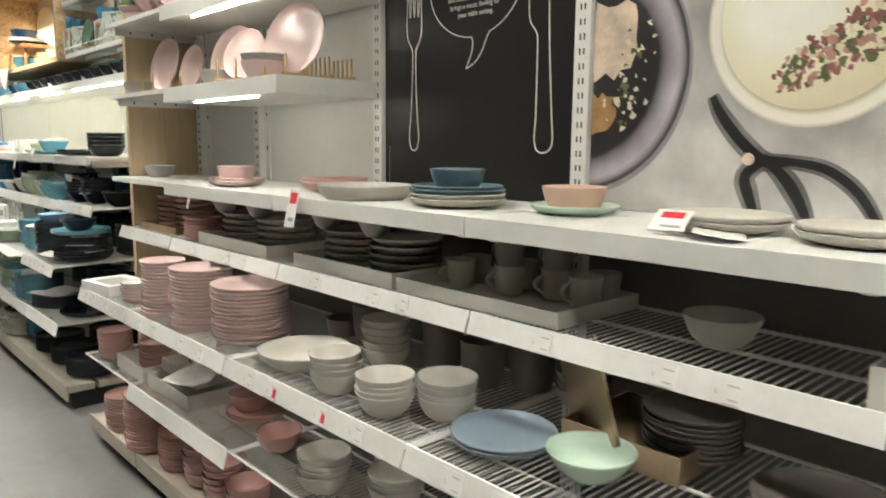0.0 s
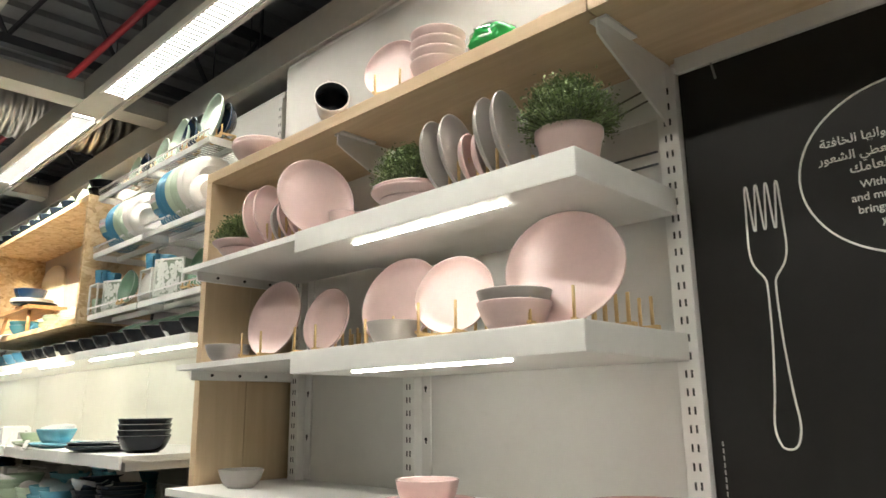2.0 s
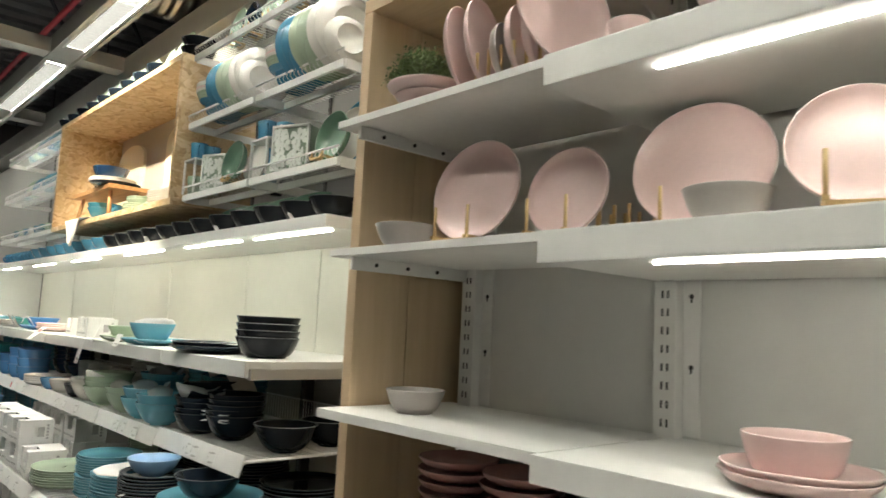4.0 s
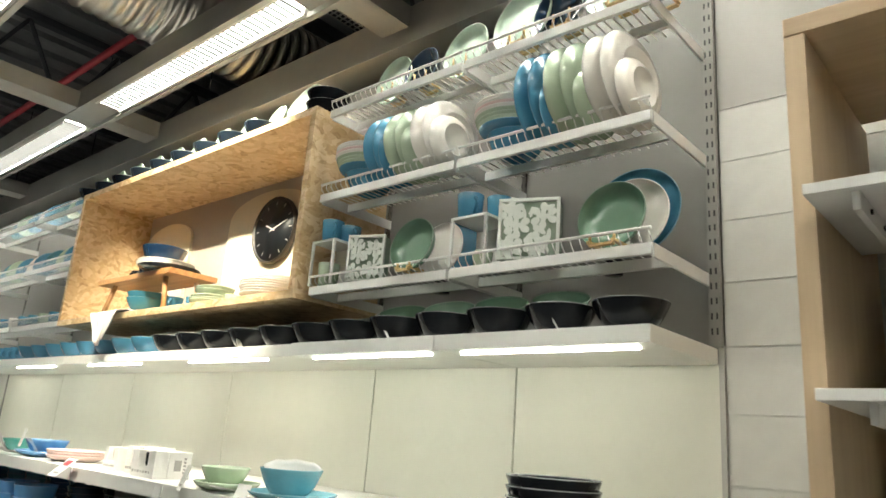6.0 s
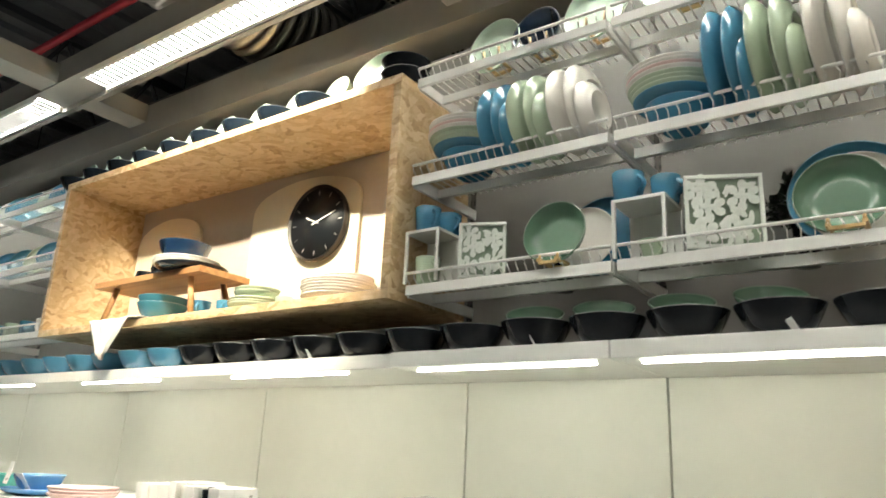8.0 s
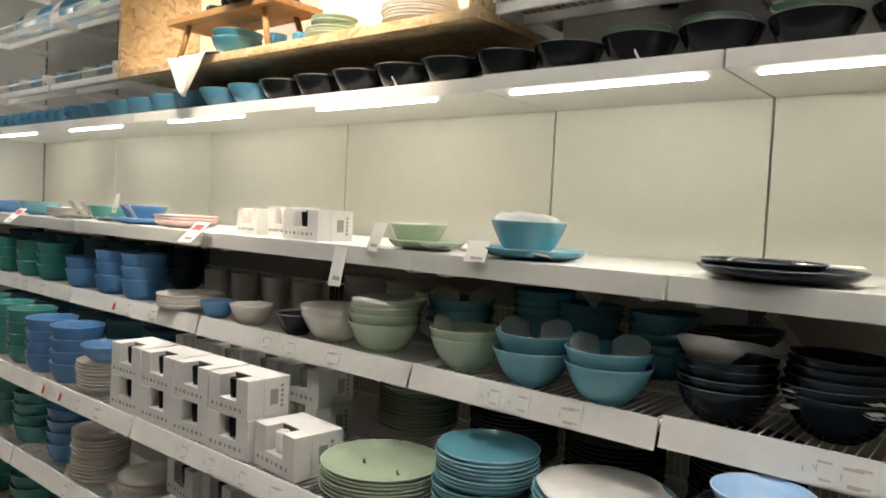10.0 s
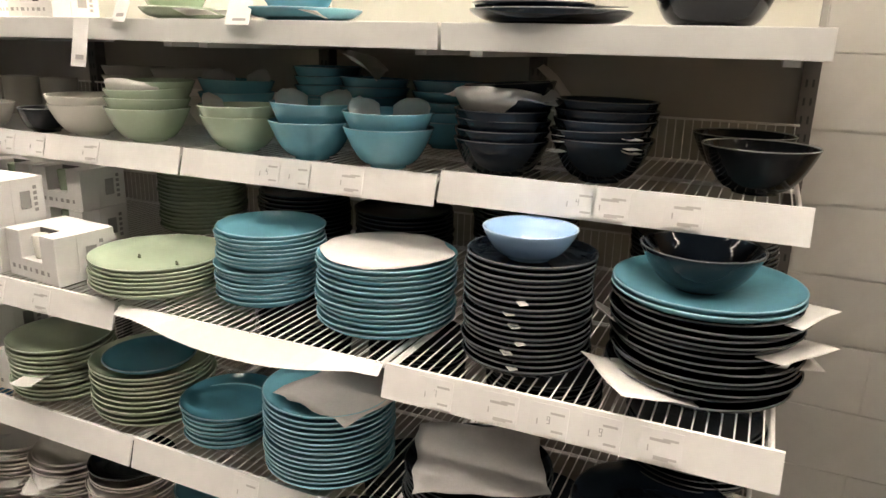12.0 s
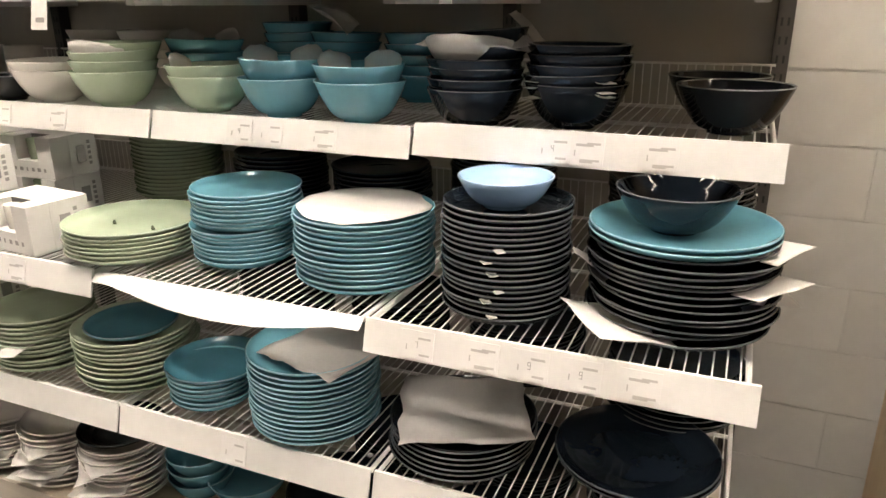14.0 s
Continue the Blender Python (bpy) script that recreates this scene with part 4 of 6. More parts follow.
def tray(y0, y1, x0, x1, z, h, c="carton", cat_label="low white carton display tray on the shelf"):
    ob = thing("carton_tray", None, cat_label, "tray", "carton trays")
    part("bottom", box(x0, y0, z, x1, y1, z + 0.004), M[c], ob)
    part("wall", box(x0, y0, z + 0.0045, x0 + 0.004, y1, z + h), M[c], ob)
    part("wall", box(x1 - 0.004, y0, z + 0.0045, x1, y1, z + h), M[c], ob)
    part("wall", box(x0 + 0.005, y0, z + 0.0045, x1 - 0.005, y0 + 0.004, z + h), M[c], ob)
    part("wall", box(x0 + 0.005, y1 - 0.004, z + 0.0045, x1 - 0.005, y1, z + h), M[c], ob)
    return ob


def carton(x, y, z, turn=0.0, inside="navy", sx=0.13, sy=0.165, sz=0.1):
    """A mug carton with a window cut into its front and top; its front faces -x."""
    ob = thing("mug_carton", None, "white mug carton with a window cut in its front", "box", "white mug cartons", pose(x, y, z, 0, 0, turn))
    hx, hy = sx / 2, sy / 2
    part("body", box(-hx + 0.0502, -hy, 0, hx, hy, sz, 0.001), M["card"], ob)
    part("cheek", box(-hx, -hy, 0, -hx + 0.05, -hy * 0.42, sz, 0.001), M["card"], ob)
    part("cheek", box(-hx, hy * 0.42, 0, -hx + 0.05, hy, sz, 0.001), M["card"], ob)
    part("sill", box(-hx, -hy * 0.419, 0, -hx + 0.05, hy * 0.419, sz * 0.42, 0.001), M["card"], ob)
    # black sheet stands in for the shade inside the cut window
    part("lining", box(-hx + 0.047, -hy * 0.41, sz * 0.43, -hx + 0.0495, hy * 0.41, sz * 0.99), M["ink"], ob, "black sheet painting the shade in the window")
    part("boxed_mug", cup_mesh(0.017, sz * 0.5, inside), None, ob, f"{WORDS[inside]} mug inside", m=pose(-hx + 0.025, 0, sz * 0.43))
    ink = bmesh.new()
    for k in range(7):
        w = (0.010, 0.006, 0.012, 0.005, 0.009, 0.011, 0.007)[k]
        yy = hy * 0.8 - k * hy * 0.24
        bm_box(ink, -hx - 0.0006, yy - w / 2, sz * 0.17, -hx - 0.0001, yy + w / 2, sz * 0.26)
    bm_box(ink, -hx + 0.07, -hy - 0.0006, sz * 0.3, -hx + 0.095, -hy - 0.0001, sz * 0.7)
    for k in range(5):
        bm_box(ink, -hx + 0.103, -hy - 0.0006, sz * (0.2 + 0.13 * k), -hx + 0.112, -hy - 0.0001, sz * (0.28 + 0.13 * k))
    part("print", ink, M["grey_ink"], ob)["kind"] = "stuff"
    return ob


def tag(x, y, z, turn=90, tilt=-20, w=0.05, h=0.085, red=False, label="white hanging price tag on the shelf edge"):
    ob = thing("price_tag", None, label, "tag", "hanging price tags", pose(x, y, z, -tilt, 0, turn))
    part("card", box(-w / 2, -0.0006, -h, w / 2, 0.0006, 0), M["card"], ob)
    part("print", box(-w * 0.35, 0.0007, -h * 0.85, w * 0.2, 0.0012, -h * 0.75), M["grey_ink"], ob)
    part("print", box(-w * 0.35, -0.0012, -h * 0.85, w * 0.2, -0.0007, -h * 0.75), M["grey_ink"], ob)
    if red:
        part("red_mark", box(-w * 0.32, -0.0013, -h * 0.4, w * 0.32, 0.0013, -h * 0.12), M["red"], ob, "red price flash")
    return ob

# ---- blue run: stock shelves ----
Z4, Z3, Z2, Z1 = 1.061, 0.779, 0.474, 0.136
ON = "in a stack on the wire shelf"

# second shelf from the top, bowls
bowls(0.092, 0.076, "white", 1.19, 5.53, Z4, 2, 0.02, foot=0.4)
bowls(0.094, 0.078, "green", 1.19, 5.335, Z4, 3, 0.022, foot=0.4)
bowls(0.092, 0.066, "green", 1.20, 5.33, Z4 + 0.072, 1, 0.01, "tilted on a stack of green bowls")
for k, t in ((0, 20), (1, 70), (2, 130)):
    sheet(0.11, 0.11, 1.18, 5.34, Z4 + 0.09 + 0.014 * k, t, curl=0.02)
bowls(0.087, 0.076, "green", 1.19, 5.068, Z4, 2, 0.022, foot=0.4)
bowls(0.092, 0.078, "turq", 1.38, 5.24, Z4, 3, 0.03, foot=0.4)
bowls(0.088, 0.078, "turq", 1.185, 4.882, Z4, 2, 0.036, foot=0.4)
bowls(0.088, 0.078, "turq", 1.172, 4.70, Z4, 2, 0.030, foot=0.4)
for x, y, zz in ((1.172, 4.70, 0.030), (1.185, 4.882, 0.036)):
    lining(x, y, Z4 + zz, 0.088, 0.078, 42, 108)
    lining(x, y, Z4 + zz, 0.088, 0.078, -55, 22)
lining(1.38, 5.24, Z4 + 0.06, 0.092, 0.078, 40, 110)
lining(1.38, 5.24, Z4 + 0.06, 0.092, 0.078, -45, 20)
lining(1.19, 5.335, Z4 + 0.044, 0.094, 0.078, 100, 260)
lining(1.19, 5.068, Z4 + 0.022, 0.087, 0.076, 70, 140)
top = bowls(0.090, 0.068, "navy", 1.225, 4.487, Z4, 4, 0.018)
bowl(0.088, 0.066, "navy", 1.235, 4.49, top + 0.03, "tilted on a stack with tissue", tilt=8)
bowl(0.086, 0.064, "navy", 1.25, 4.48, top + 0.05, "tilted on a stack with tissue", tilt=-4)
lining(1.232, 4.49, top + 0.026, 0.101, 0.066, 115, 245, "white tissue hanging over a dark bowl")
for a in (95, 255):
    sheet(0.045, 0.045, 1.235 + 0.088 * math.cos(radians(a)), 4.49 + 0.088 * math.sin(radians(a)), top + 0.088, 45 + a, curl=0.02, label="corner of tissue between nested bowls")
sheet(0.10, 0.10, 1.22, 4.43, top + 0.085, 60, curl=0.03)
sheet(0.09, 0.09, 1.33, 4.42, top + 0.11, 10, curl=0.03, tilt=40)
bowls(0.093, 0.08, "navy", 1.255, 4.305, Z4, 5, 0.0165, foot=0.4)
for k in range(3):
    for s in (-1, 1):
        sheet(0.028, 0.028, 1.187, 4.305 + s * 0.062, Z4 + 0.06 + 0.012 * k, 45, curl=0.01, label="corner of tissue between nested bowls")
bowls(0.096, 0.082, "black", 1.29, 4.045, Z4, 1, 0.02, "alone on the wire shelf", foot=0.4)
bowls(0.096, 0.082, "black", 1.47, 4.075, Z4, 1, 0.02, "alone on the wire shelf", foot=0.4)
# back row
for y, c, n in ((5.52, "beige", 5), (5.40, "beige", 4), (5.05, "teal", 6), (4.92, "teal", 5), (4.72, "teal", 5), (5.70, "grey", 5)):
    bowls(0.085, 0.064, c, 1.50, y, Z4, n, 0.022)
sheet(0.10, 0.10, 1.46, 4.93, Z4 + 0.175, 20, curl=0.03, tilt=30)
# farther along
bowls(0.062, 0.06, "black", 1.17, 5.66, Z4, 1, 0.02)
bowls(0.066, 0.062, "white", 1.17, 5.87, Z4, 1, 0.02)
bowls(0.056, 0.055, "blue", 1.16, 6.03, Z4, 1, 0.02)
plates(0.11, "white", 1.19, 6.24, Z4, 4, 0.01)
for k, (y, n) in enumerate(((6.55, 3), (6.75, 3), (7.0, 2))):
    for i in range(n):
        bowl(0.082, 0.075, "blue", 1.19, y, Z4 + i * 0.045, "nested on the wire shelf", "nested blue bowls", 0.7)
for y in (7.28, 7.5, 7.75, 8.0, 8.3, 8.55):
    for i in range(3):
        bowl(0.08, 0.07, "jade", 1.19, y, Z4 + i * 0.045, "nested on the wire shelf", "nested jade bowls", 0.7)
for y in (5.95, 6.12, 6.3, 6.48):
    bowls(0.05, 0.11, "beige", 1.45, y, Z4, 1, 0.05, "tall on the wire shelf", foot=0.85)
for y in (6.75, 7.0, 7.25, 7.5, 7.8, 8.1, 8.4):
    bowls(0.08, 0.065, "navy_blue" if y < 7.2 else "teal", 1.48, y, Z4, 5, 0.025)

# plate shelf
plates(0.140, "green", 1.035, 5.178, Z3, 6, 0.0088)
marked = plate(0.140, "green", 1.035, 5.178, Z3 + 6 * 0.0088, "with two dark sprigs, topmost in a stack", "stack of pale green plates")
for dy in (-0.06, 0.045):
    sprig = bmesh.new()
    for k in range(5):
        bm_box(sprig, -0.02 + 0.004 * k, dy - 0.010 + 0.005 * k, 0.0074, -0.016 + 0.004 * k, dy - 0.004 + 0.004 * k, 0.0094)
    part("sprig_print", sprig, M["stem"], marked, "small dark green sprig")
plates(0.105, "turq", 1.085, 4.935, Z3, 8, 0.0085, jit=0.004)
plates(0.110, "turq", 1.088, 4.924, Z3 + 0.074, 8, 0.0085, "on a stack of slightly smaller plates")
top = plates(0.132, "turq", 1.078, 4.652, Z3, 13, 0.0098)
sheet(0.25, 0.25, 1.08, 4.652, top + 0.016, 12, "white tissue disc lying on the top plate", curl=0.006, rnd=True)
top = plates(0.108, "navy", 1.04, 4.362, Z3, 19, 0.0095)
bowl(0.078, 0.052, "sky", 1.03, 4.362, top + 0.004, "standing on a stack of dark plates", foot=0.45)
for k in range(6):
    sheet(0.018, 0.014, 0.934, 4.35 + 0.012 * math.sin(k * 2.1), Z3 + 0.03 + 0.022 * k, 40, "corner of tissue between stacked plates", curl=0.008)
top = plates(0.145, "navy", 1.092, 4.083, Z3, 13, 0.0105, jit=0.008)
top = plates(0.145, "turq", 1.088, 4.088, top + 0.004, 2, 0.009, "on top of a stack of dark plates")
bowl(0.094, 0.070, "navy", 1.085, 4.102, top, "standing on a turquoise plate", foot=0.38)
sheet(0.13, 0.10, 1.045, 3.972, Z3 + 0.098, -35, curl=0.003, tilt=-3)
sheet(0.12, 0.10, 1.08, 3.968, Z3 + 0.141, -28, curl=0.003, tilt=-4)
sheet(0.10, 0.08, 1.10, 3.962, Z3 + 0.064, 15, curl=0.004)
sheet(0.15, 0.13, 0.985, 4.165, Z3 + 0.030, 35, curl=0.008, tilt=14)
sheet(0.10, 0.12, 1.10, 4.215, Z3 + 0.075, 15, curl=0.02, tilt=25)
plates(0.118, "green", 1.46, 5.44, Z3, 17, 0.0105)
plates(0.118, "navy", 1.46, 5.10, Z3, 13, 0.0105)
plates(0.118, "navy", 1.44, 4.80, Z3, 12, 0.0105)
plates(0.118, "navy", 1.45, 4.50, Z3, 17, 0.0105)
plates(0.14, "navy", 1.42, 4.12, Z3, 15, 0.0105)
# mug cartons
for y, n in ((5.625, 2), (5.80, 2), (5.975, 2), (6.155, 2)):
    for i in range(n):
        carton(0.99, y, Z3 + 0.101 * i, 3 - 2 * i, "black")
carton(1.0, 5.43, Z3, -6, "white", sx=0.14, sy=0.175, sz=0.105)
for y in (5.60, 5.78, 5.96, 6.15):
    for i in range(2):
        carton(1.2, y, Z3 + 0.101 * i, 2 * i - 2, "green")
for y, n in ((6.43, 8), ):
    plates(0.092, "beige", 1.0, y, Z3, n, 0.0115)
bowl(0.08, 0.055, "blue", 1.0, 6.43, Z3 + 0.1, "on a stack of beige plates")
for y in (6.62, 6.83):
    for i in range(4):
        bowl(0.088, 0.07, "blue", 0.99, y, Z3 + i * 0.042, "nested on the wire shelf", "nested blue bowls", 0.7)
for y in (7.03, 7.25, 7.5, 7.78, 8.05, 8.35):
    for i in range(4):
        bowl(0.088, 0.07, "jade", 1.0, y, Z3 + i * 0.045, "nested on the wire shelf", "nested jade bowls", 0.7)
for y in (6.45, 6.75, 7.05, 7.4, 7.8, 8.2):
    plates(0.11, "teal", 1.42, y, Z3, 10, 0.0115)

# third shelf
plates(0.116, "green", 1.02, 5.495, Z2, 11, 0.0115)
top = plates(0.132, "green", 1.045, 5.235, Z2, 11, 0.0105, jit=0.006)
plate(0.10, "teal", 1.03, 5.225, top + 0.002, "lying on a stack of green plates")
sheet(0.16, 0.06, 0.95, 5.46, Z2 + 0.075, 8, curl=0.015)
plates(0.092, "turq", 1.02, 5.002, Z2, 6, 0.0105)
plate(0.108, "teal", 1.03, 4.997, Z2 + 0.065, "lying on a stack of small plates")
top = plates(0.130, "turq", 1.03, 4.752, Z2, 15, 0.0103)
sheet(0.22, 0.20, 1.04, 4.71, top + 0.015, -14, "tissue sheet on the top plate, shelf shade in its colour", "tissue", 0.003)
top = plates(0.138, "navy", 1.05, 4.442, Z2, 6, 0.0105)
sheet(0.23, 0.24, 1.05, 4.44, top + 0.018, 25, "tissue sheet on dark plates, shelf shade in its colour", "tissue", 0.018)
plates(0.148, "navy", 1.12, 4.128, Z2, 2, 0.0105)
plates(0.135, "navy", 1.35, 4.09, Z2, 10, 0.0105, jit=0.006)
plates(0.13, "navy", 1.40, 4.42, Z2, 12, 0.0105)
plates(0.12, "navy", 1.42, 4.75, Z2, 12, 0.0105)
plates(0.12, "navy", 1.42, 5.08, Z2, 12, 0.0105)
plates(0.12, "green", 1.42, 5.4, Z2, 12, 0.0105)
for y in (5.68, 5.86):
    carton(1.0, y, Z2, 8, "green")
    carton(1.02, y + 0.02, Z2 + 0.101, -7, "black")
plates(0.12, "white", 0.99, 5.74, Z2 - 0.001, 1, 0.01, "under a carton on the wire shelf")
plates(0.10, "beige", 1.0, 6.12, Z2, 8, 0.0115)
plates(0.092, "beige", 1.0, 6.45, Z2, 13, 0.0125)
for y in (6.7, 7.0, 7.3, 7.6, 7.95, 8.3):
    for i in range(4):
        bowl(0.09, 0.07, "jade" if y > 6.9 else "blue", 1.02, y, Z2 + i * 0.042, "nested on the wire shelf", "nested teal bowls", 0.7)

# plinth
for y, n in ((5.72, 11), (5.525, 12), (5.325, 12)):
    plates(0.102, "white", 1.04, y, Z1, n, 0.0125, "in a tissue-lined stack on the plinth", jit=0.006)
    for k in range(4):
        sheet(0.14, 0.12, 0.985, y + 0.015 * (-1) ** k, Z1 + 0.03 + 0.032 * k, 20 * k, curl=0.014)
plate(0.10, "navy", 1.04, 5.325, Z1 + 0.158, "lying on a stack of white plates")
bowls(0.08, 0.06, "turq", 1.10, 5.15, Z1, 3, 0.03)
bowls(0.098, 0.065, "turq", 1.13, 5.03, Z1, 1, 0.03, "alone on the plinth", foot=0.45)
for y in (4.75, 4.42, 4.13):
    plates(0.135, "navy", 1.12, y, Z1, 9, 0.0105, "in a stack on the plinth")
    plates(0.13, "navy", 1.42, y, Z1, 9, 0.0105, "in a stack on the plinth")
for y in (5.95, 6.3, 6.7, 7.1, 7.5, 7.9, 8.3):
    for i in range(3):
        bowl(0.1, 0.08, "jade" if y > 6.5 else "blue", 1.06, y, Z1 + i * 0.05, "nested in a stack on the plinth", "nested teal bowls", 0.7)

# display shelf over the stock
ZW = 1.3295
for i in range(4):
    bowl(0.098, 0.064, "black", 1.262, 4.145, ZW + i * 0.021, "nested in a stack on the display shelf", "nested black bowls", 0.6)
plate(0.14, "navy", 1.21, 4.405, ZW, "lying on the white display shelf")
plate(0.105, "navy", 1.19, 4.43, ZW + 0.011, "lying on a larger dark plate")
sheet(0.06, 0.10, 1.23, 4.33, ZW + 0.032, 15, "white price card lying on a plate", "card", 0.003)
plate(0.118, "turq", 1.205, 4.913, ZW, "lying on the white display shelf")
bowl(0.084, 0.074, "turq", 1.20, 4.922, ZW + 0.009, "standing on a turquoise plate", foot=0.42)
lining(1.20, 4.922, ZW + 0.009, 0.084, 0.074, -40, 130)
plate(0.095, "green", 1.20, 5.215, ZW, "lying on the white display shelf")
bowl(0.072, 0.054, "green", 1.22, 5.262, ZW + 0.009, "standing on a green plate", foot=0.5)
carton(1.22, 5.645, ZW, 0, "black", sy=0.15, sz=0.085)
carton(1.26, 5.80, ZW, 10, "white", sy=0.09, sz=0.09)
carton(1.24, 5.92, ZW, 0, "white", sy=0.10, sz=0.08)
plates(0.11, "pink", 1.25, 6.38, ZW, 3, 0.01, "lying on the white display shelf")
bowl(0.085, 0.06, "blue", 1.24, 6.66, ZW + 0.01, "standing on a blue plate")
plate(0.12, "blue", 1.24, 6.66, ZW, "lying on the white display shelf")
bowl(0.085, 0.06, "jade", 1.24, 6.93, ZW, "standing on the white display shelf")
plates(0.11, "white", 1.24, 7.25, ZW, 3, 0.01, "lying on the white display shelf")
bowl(0.09, 0.06, "turq", 1.24, 7.6, ZW, "standing on the white display shelf")
bowl(0.09, 0.06, "blue", 1.24, 8.0, ZW, "standing on the white display shelf")
for y, red in ((6.63, False), (6.98, False), (7.08, False)):
    tag(1.15, y, ZW + 0.075, 90, 35, 0.05, 0.075, red, "white price tag standing on the display shelf")
for y, red in ((6.03, True), (7.4, True)):
    tag(1.097, y, ZW + 0.03, 90, -48, 0.075, 0.09, red)
tag(1.125, 5.30, ZW + 0.062, 70, -20, 0.065, 0.075, False, "white price tag standing on the display shelf")
tag(1.105, 4.985, ZW + 0.036, 92, -22, 0.055, 0.05, False, "white price tag standing on the display shelf")
tag(1.16, 6.70, ZW + 0.11, 80, -12, 0.05, 0.075, False, "white price tag standing on the display shelf")
for y in (5.02, 4.86, 5.12, 6.72, 6.98):
    sheet(0.075, 0.05, 1.13, y, ZW + 0.012, 20 * y, "white price card lying on the display shelf", "card", 0.004, tilt=12)
tag(1.097, 5.41, ZW - 0.005, 90, -12, 0.045, 0.10)

# dark bowls along the lit shelf
ZL = 1.7775
rng = random.Random(5)
for k in range(20):
    y = 4.056 + 0.1835 * k
    c = "black" if k < 12 else "azure"
    bowl(0.088, 0.066, c, 1.42, y, ZL, "in a row along the lit shelf", "row of small bowls on the lit shelf", 0.45, turn=rng.uniform(0, 360))
    if 0 < k < 5:
        stood(bowl_mesh(0.074, 0.05, "sage", 0.45), "serving_bowl", "sage green bowl tilted inside a dark bowl", "bowl", 0.03, 1.45, y + 0.02, ZL + 0.04, 200, 62, "bowls inside the dark bowls")
    if k in (1, 4, 8):
        sheet(0.03, 0.03, 1.35, y - 0.03, ZL + 0.01, 30, "small paper sticker tag on a bowl", "card", 0.004, tilt=60)
for k in range(9):
    y = 7.45 + 0.105 * k
    mug(0.04, 0.075, "azure", 1.42, y + 0.25, ZL, 200, "in a row along the lit shelf")


# ---- blue run: wire racks ----
def cube_stand(x, y, z, w, h):
    ob = thing("riser", None, "white open wooden riser on the rack", "riser", "white display risers", pose(x, y, z))
    t = 0.008
    part("top", box(-w / 2, -w / 2, h - t, w / 2, w / 2, h, 0.001), M["white_board"], ob)
    for sx in (-1, 1):
        for sy in (-1, 1):
            cx, cy = sx * (w / 2 - t / 2), sy * (w / 2 - t / 2)
            part("leg", box(cx - t / 2, cy - t / 2, 0, cx + t / 2, cy + t / 2, h - t - 0.0002), M["white_board"], ob)
    part("back", box(w / 2 - t, -w / 2 + t, t, w / 2 - t + 0.003, w / 2 - t, h - t - 0.001), M["white_board"], ob)
    return ob


def lace_box(x, y, z, w, h, d, turn):
    """A box whose front is pierced with roses and leaves."""
    rng = random.Random(int(y * 100))
    ob = thing("lace_box", None, "white pierced metal box with rose and leaf cutwork", "box", "pierced rose boxes", pose(x, y, z, 0, 0, turn))
    part("back", box(0.006, -w / 2 + 0.004, 0.003, d, w / 2 - 0.004, h - 0.003, 0.002), M["lace_back"], ob, "pale green body")
    t = 0.008
    for a in ((-w / 2, 0, w / 2, t), (-w / 2, h - t, w / 2, h), (-w / 2, t, -w / 2 + t, h - t), (w / 2 - t, t, w / 2, h - t)):
        part("frame", box(-0.006, a[0], a[1], 0.005, a[2], a[3], 0.001), M["lace"], ob)
    leaf_shape = [(0, 0), (0.5, 0.02), (0.5, 0.05), (0, 0.06)]
    lf = mesh("leaf", lathe(leaf_shape, 10), M["lace"])
    lf.polygons.foreach_set("use_smooth", [False] * len(lf.polygons))
    k = 0.16 / w

    def petal(name, cy, cz, long, wide, a, lift):
        m = pose(-0.001 - lift, cy, cz, a, 0, 0) @ Matrix.Rotation(radians(-90), 4, "Y") @ Matrix.Diagonal((wide, long, 0.05, 1))
        part(name, lf, None, ob, m=m)

    for cy, cz in ((-0.24, 0.70), (0.20, 0.56), (-0.14, 0.24), (0.30, 0.80), (0.30, 0.21)):
        for ring, count, size in ((0.025, 6, 0.025), (0.010, 4, 0.018)):
            for q in range(count):
                a = 360 * q / count + rng.uniform(-9, 9)
                petal("petal", cy * w - ring / k * math.sin(radians(a)), cz * h + ring / k * math.cos(radians(a)), size * 0.8 / k, size / k, a, 0.0006 if count == 4 else 0.0)
        petal("petal", cy * w, cz * h, 0.011 / k, 0.011 / k, 0, 0.0018)
    for _ in range(28):
        petal("leaf", rng.uniform(-0.40, 0.40) * w, rng.uniform(0.12, 0.88) * h, rng.uniform(0.026, 0.036) / k, rng.uniform(0.010, 0.014) / k, rng.uniform(0, 180), -0.0008)
    return ob


F = "standing in the wire rack"
# lowest rack, first bay
stood_plate(0.125, "azure", 1.515, 4.098, W1, 180, 10, F)
stood_plate(0.103, "white", 1.48, 4.088, W1, 180, 10, F)
stood_plate(0.090, "sage", 1.44, 4.108, W1, 180, 10, F, deep=1.6)
easel(1.40, 4.10, W1 + 0.002, 180, 1.2, 0.012)
lace_box(1.395, 4.327, W1 + 0.002, 0.16, 0.165, 0.06, 22)
plant(1.62, 4.205, W1, 0.03, 0.12, 0.075, 200, "dark_leaf", "dark artificial foliage plant behind the dishes", "black", 0.05)
cube_stand(1.43, 4.507, W1 + 0.002, 0.125, 0.14)
mug(0.039, 0.078, "azure", 1.42, 4.547, W1 + 0.143, 240, "on a white riser")
mug(0.036, 0.065, "azure", 1.45, 4.467, W1 + 0.143, 250, "on a white riser")
mug(0.028, 0.05, "green", 1.43, 4.50, W1 + 0.002, 240, "under a white riser")
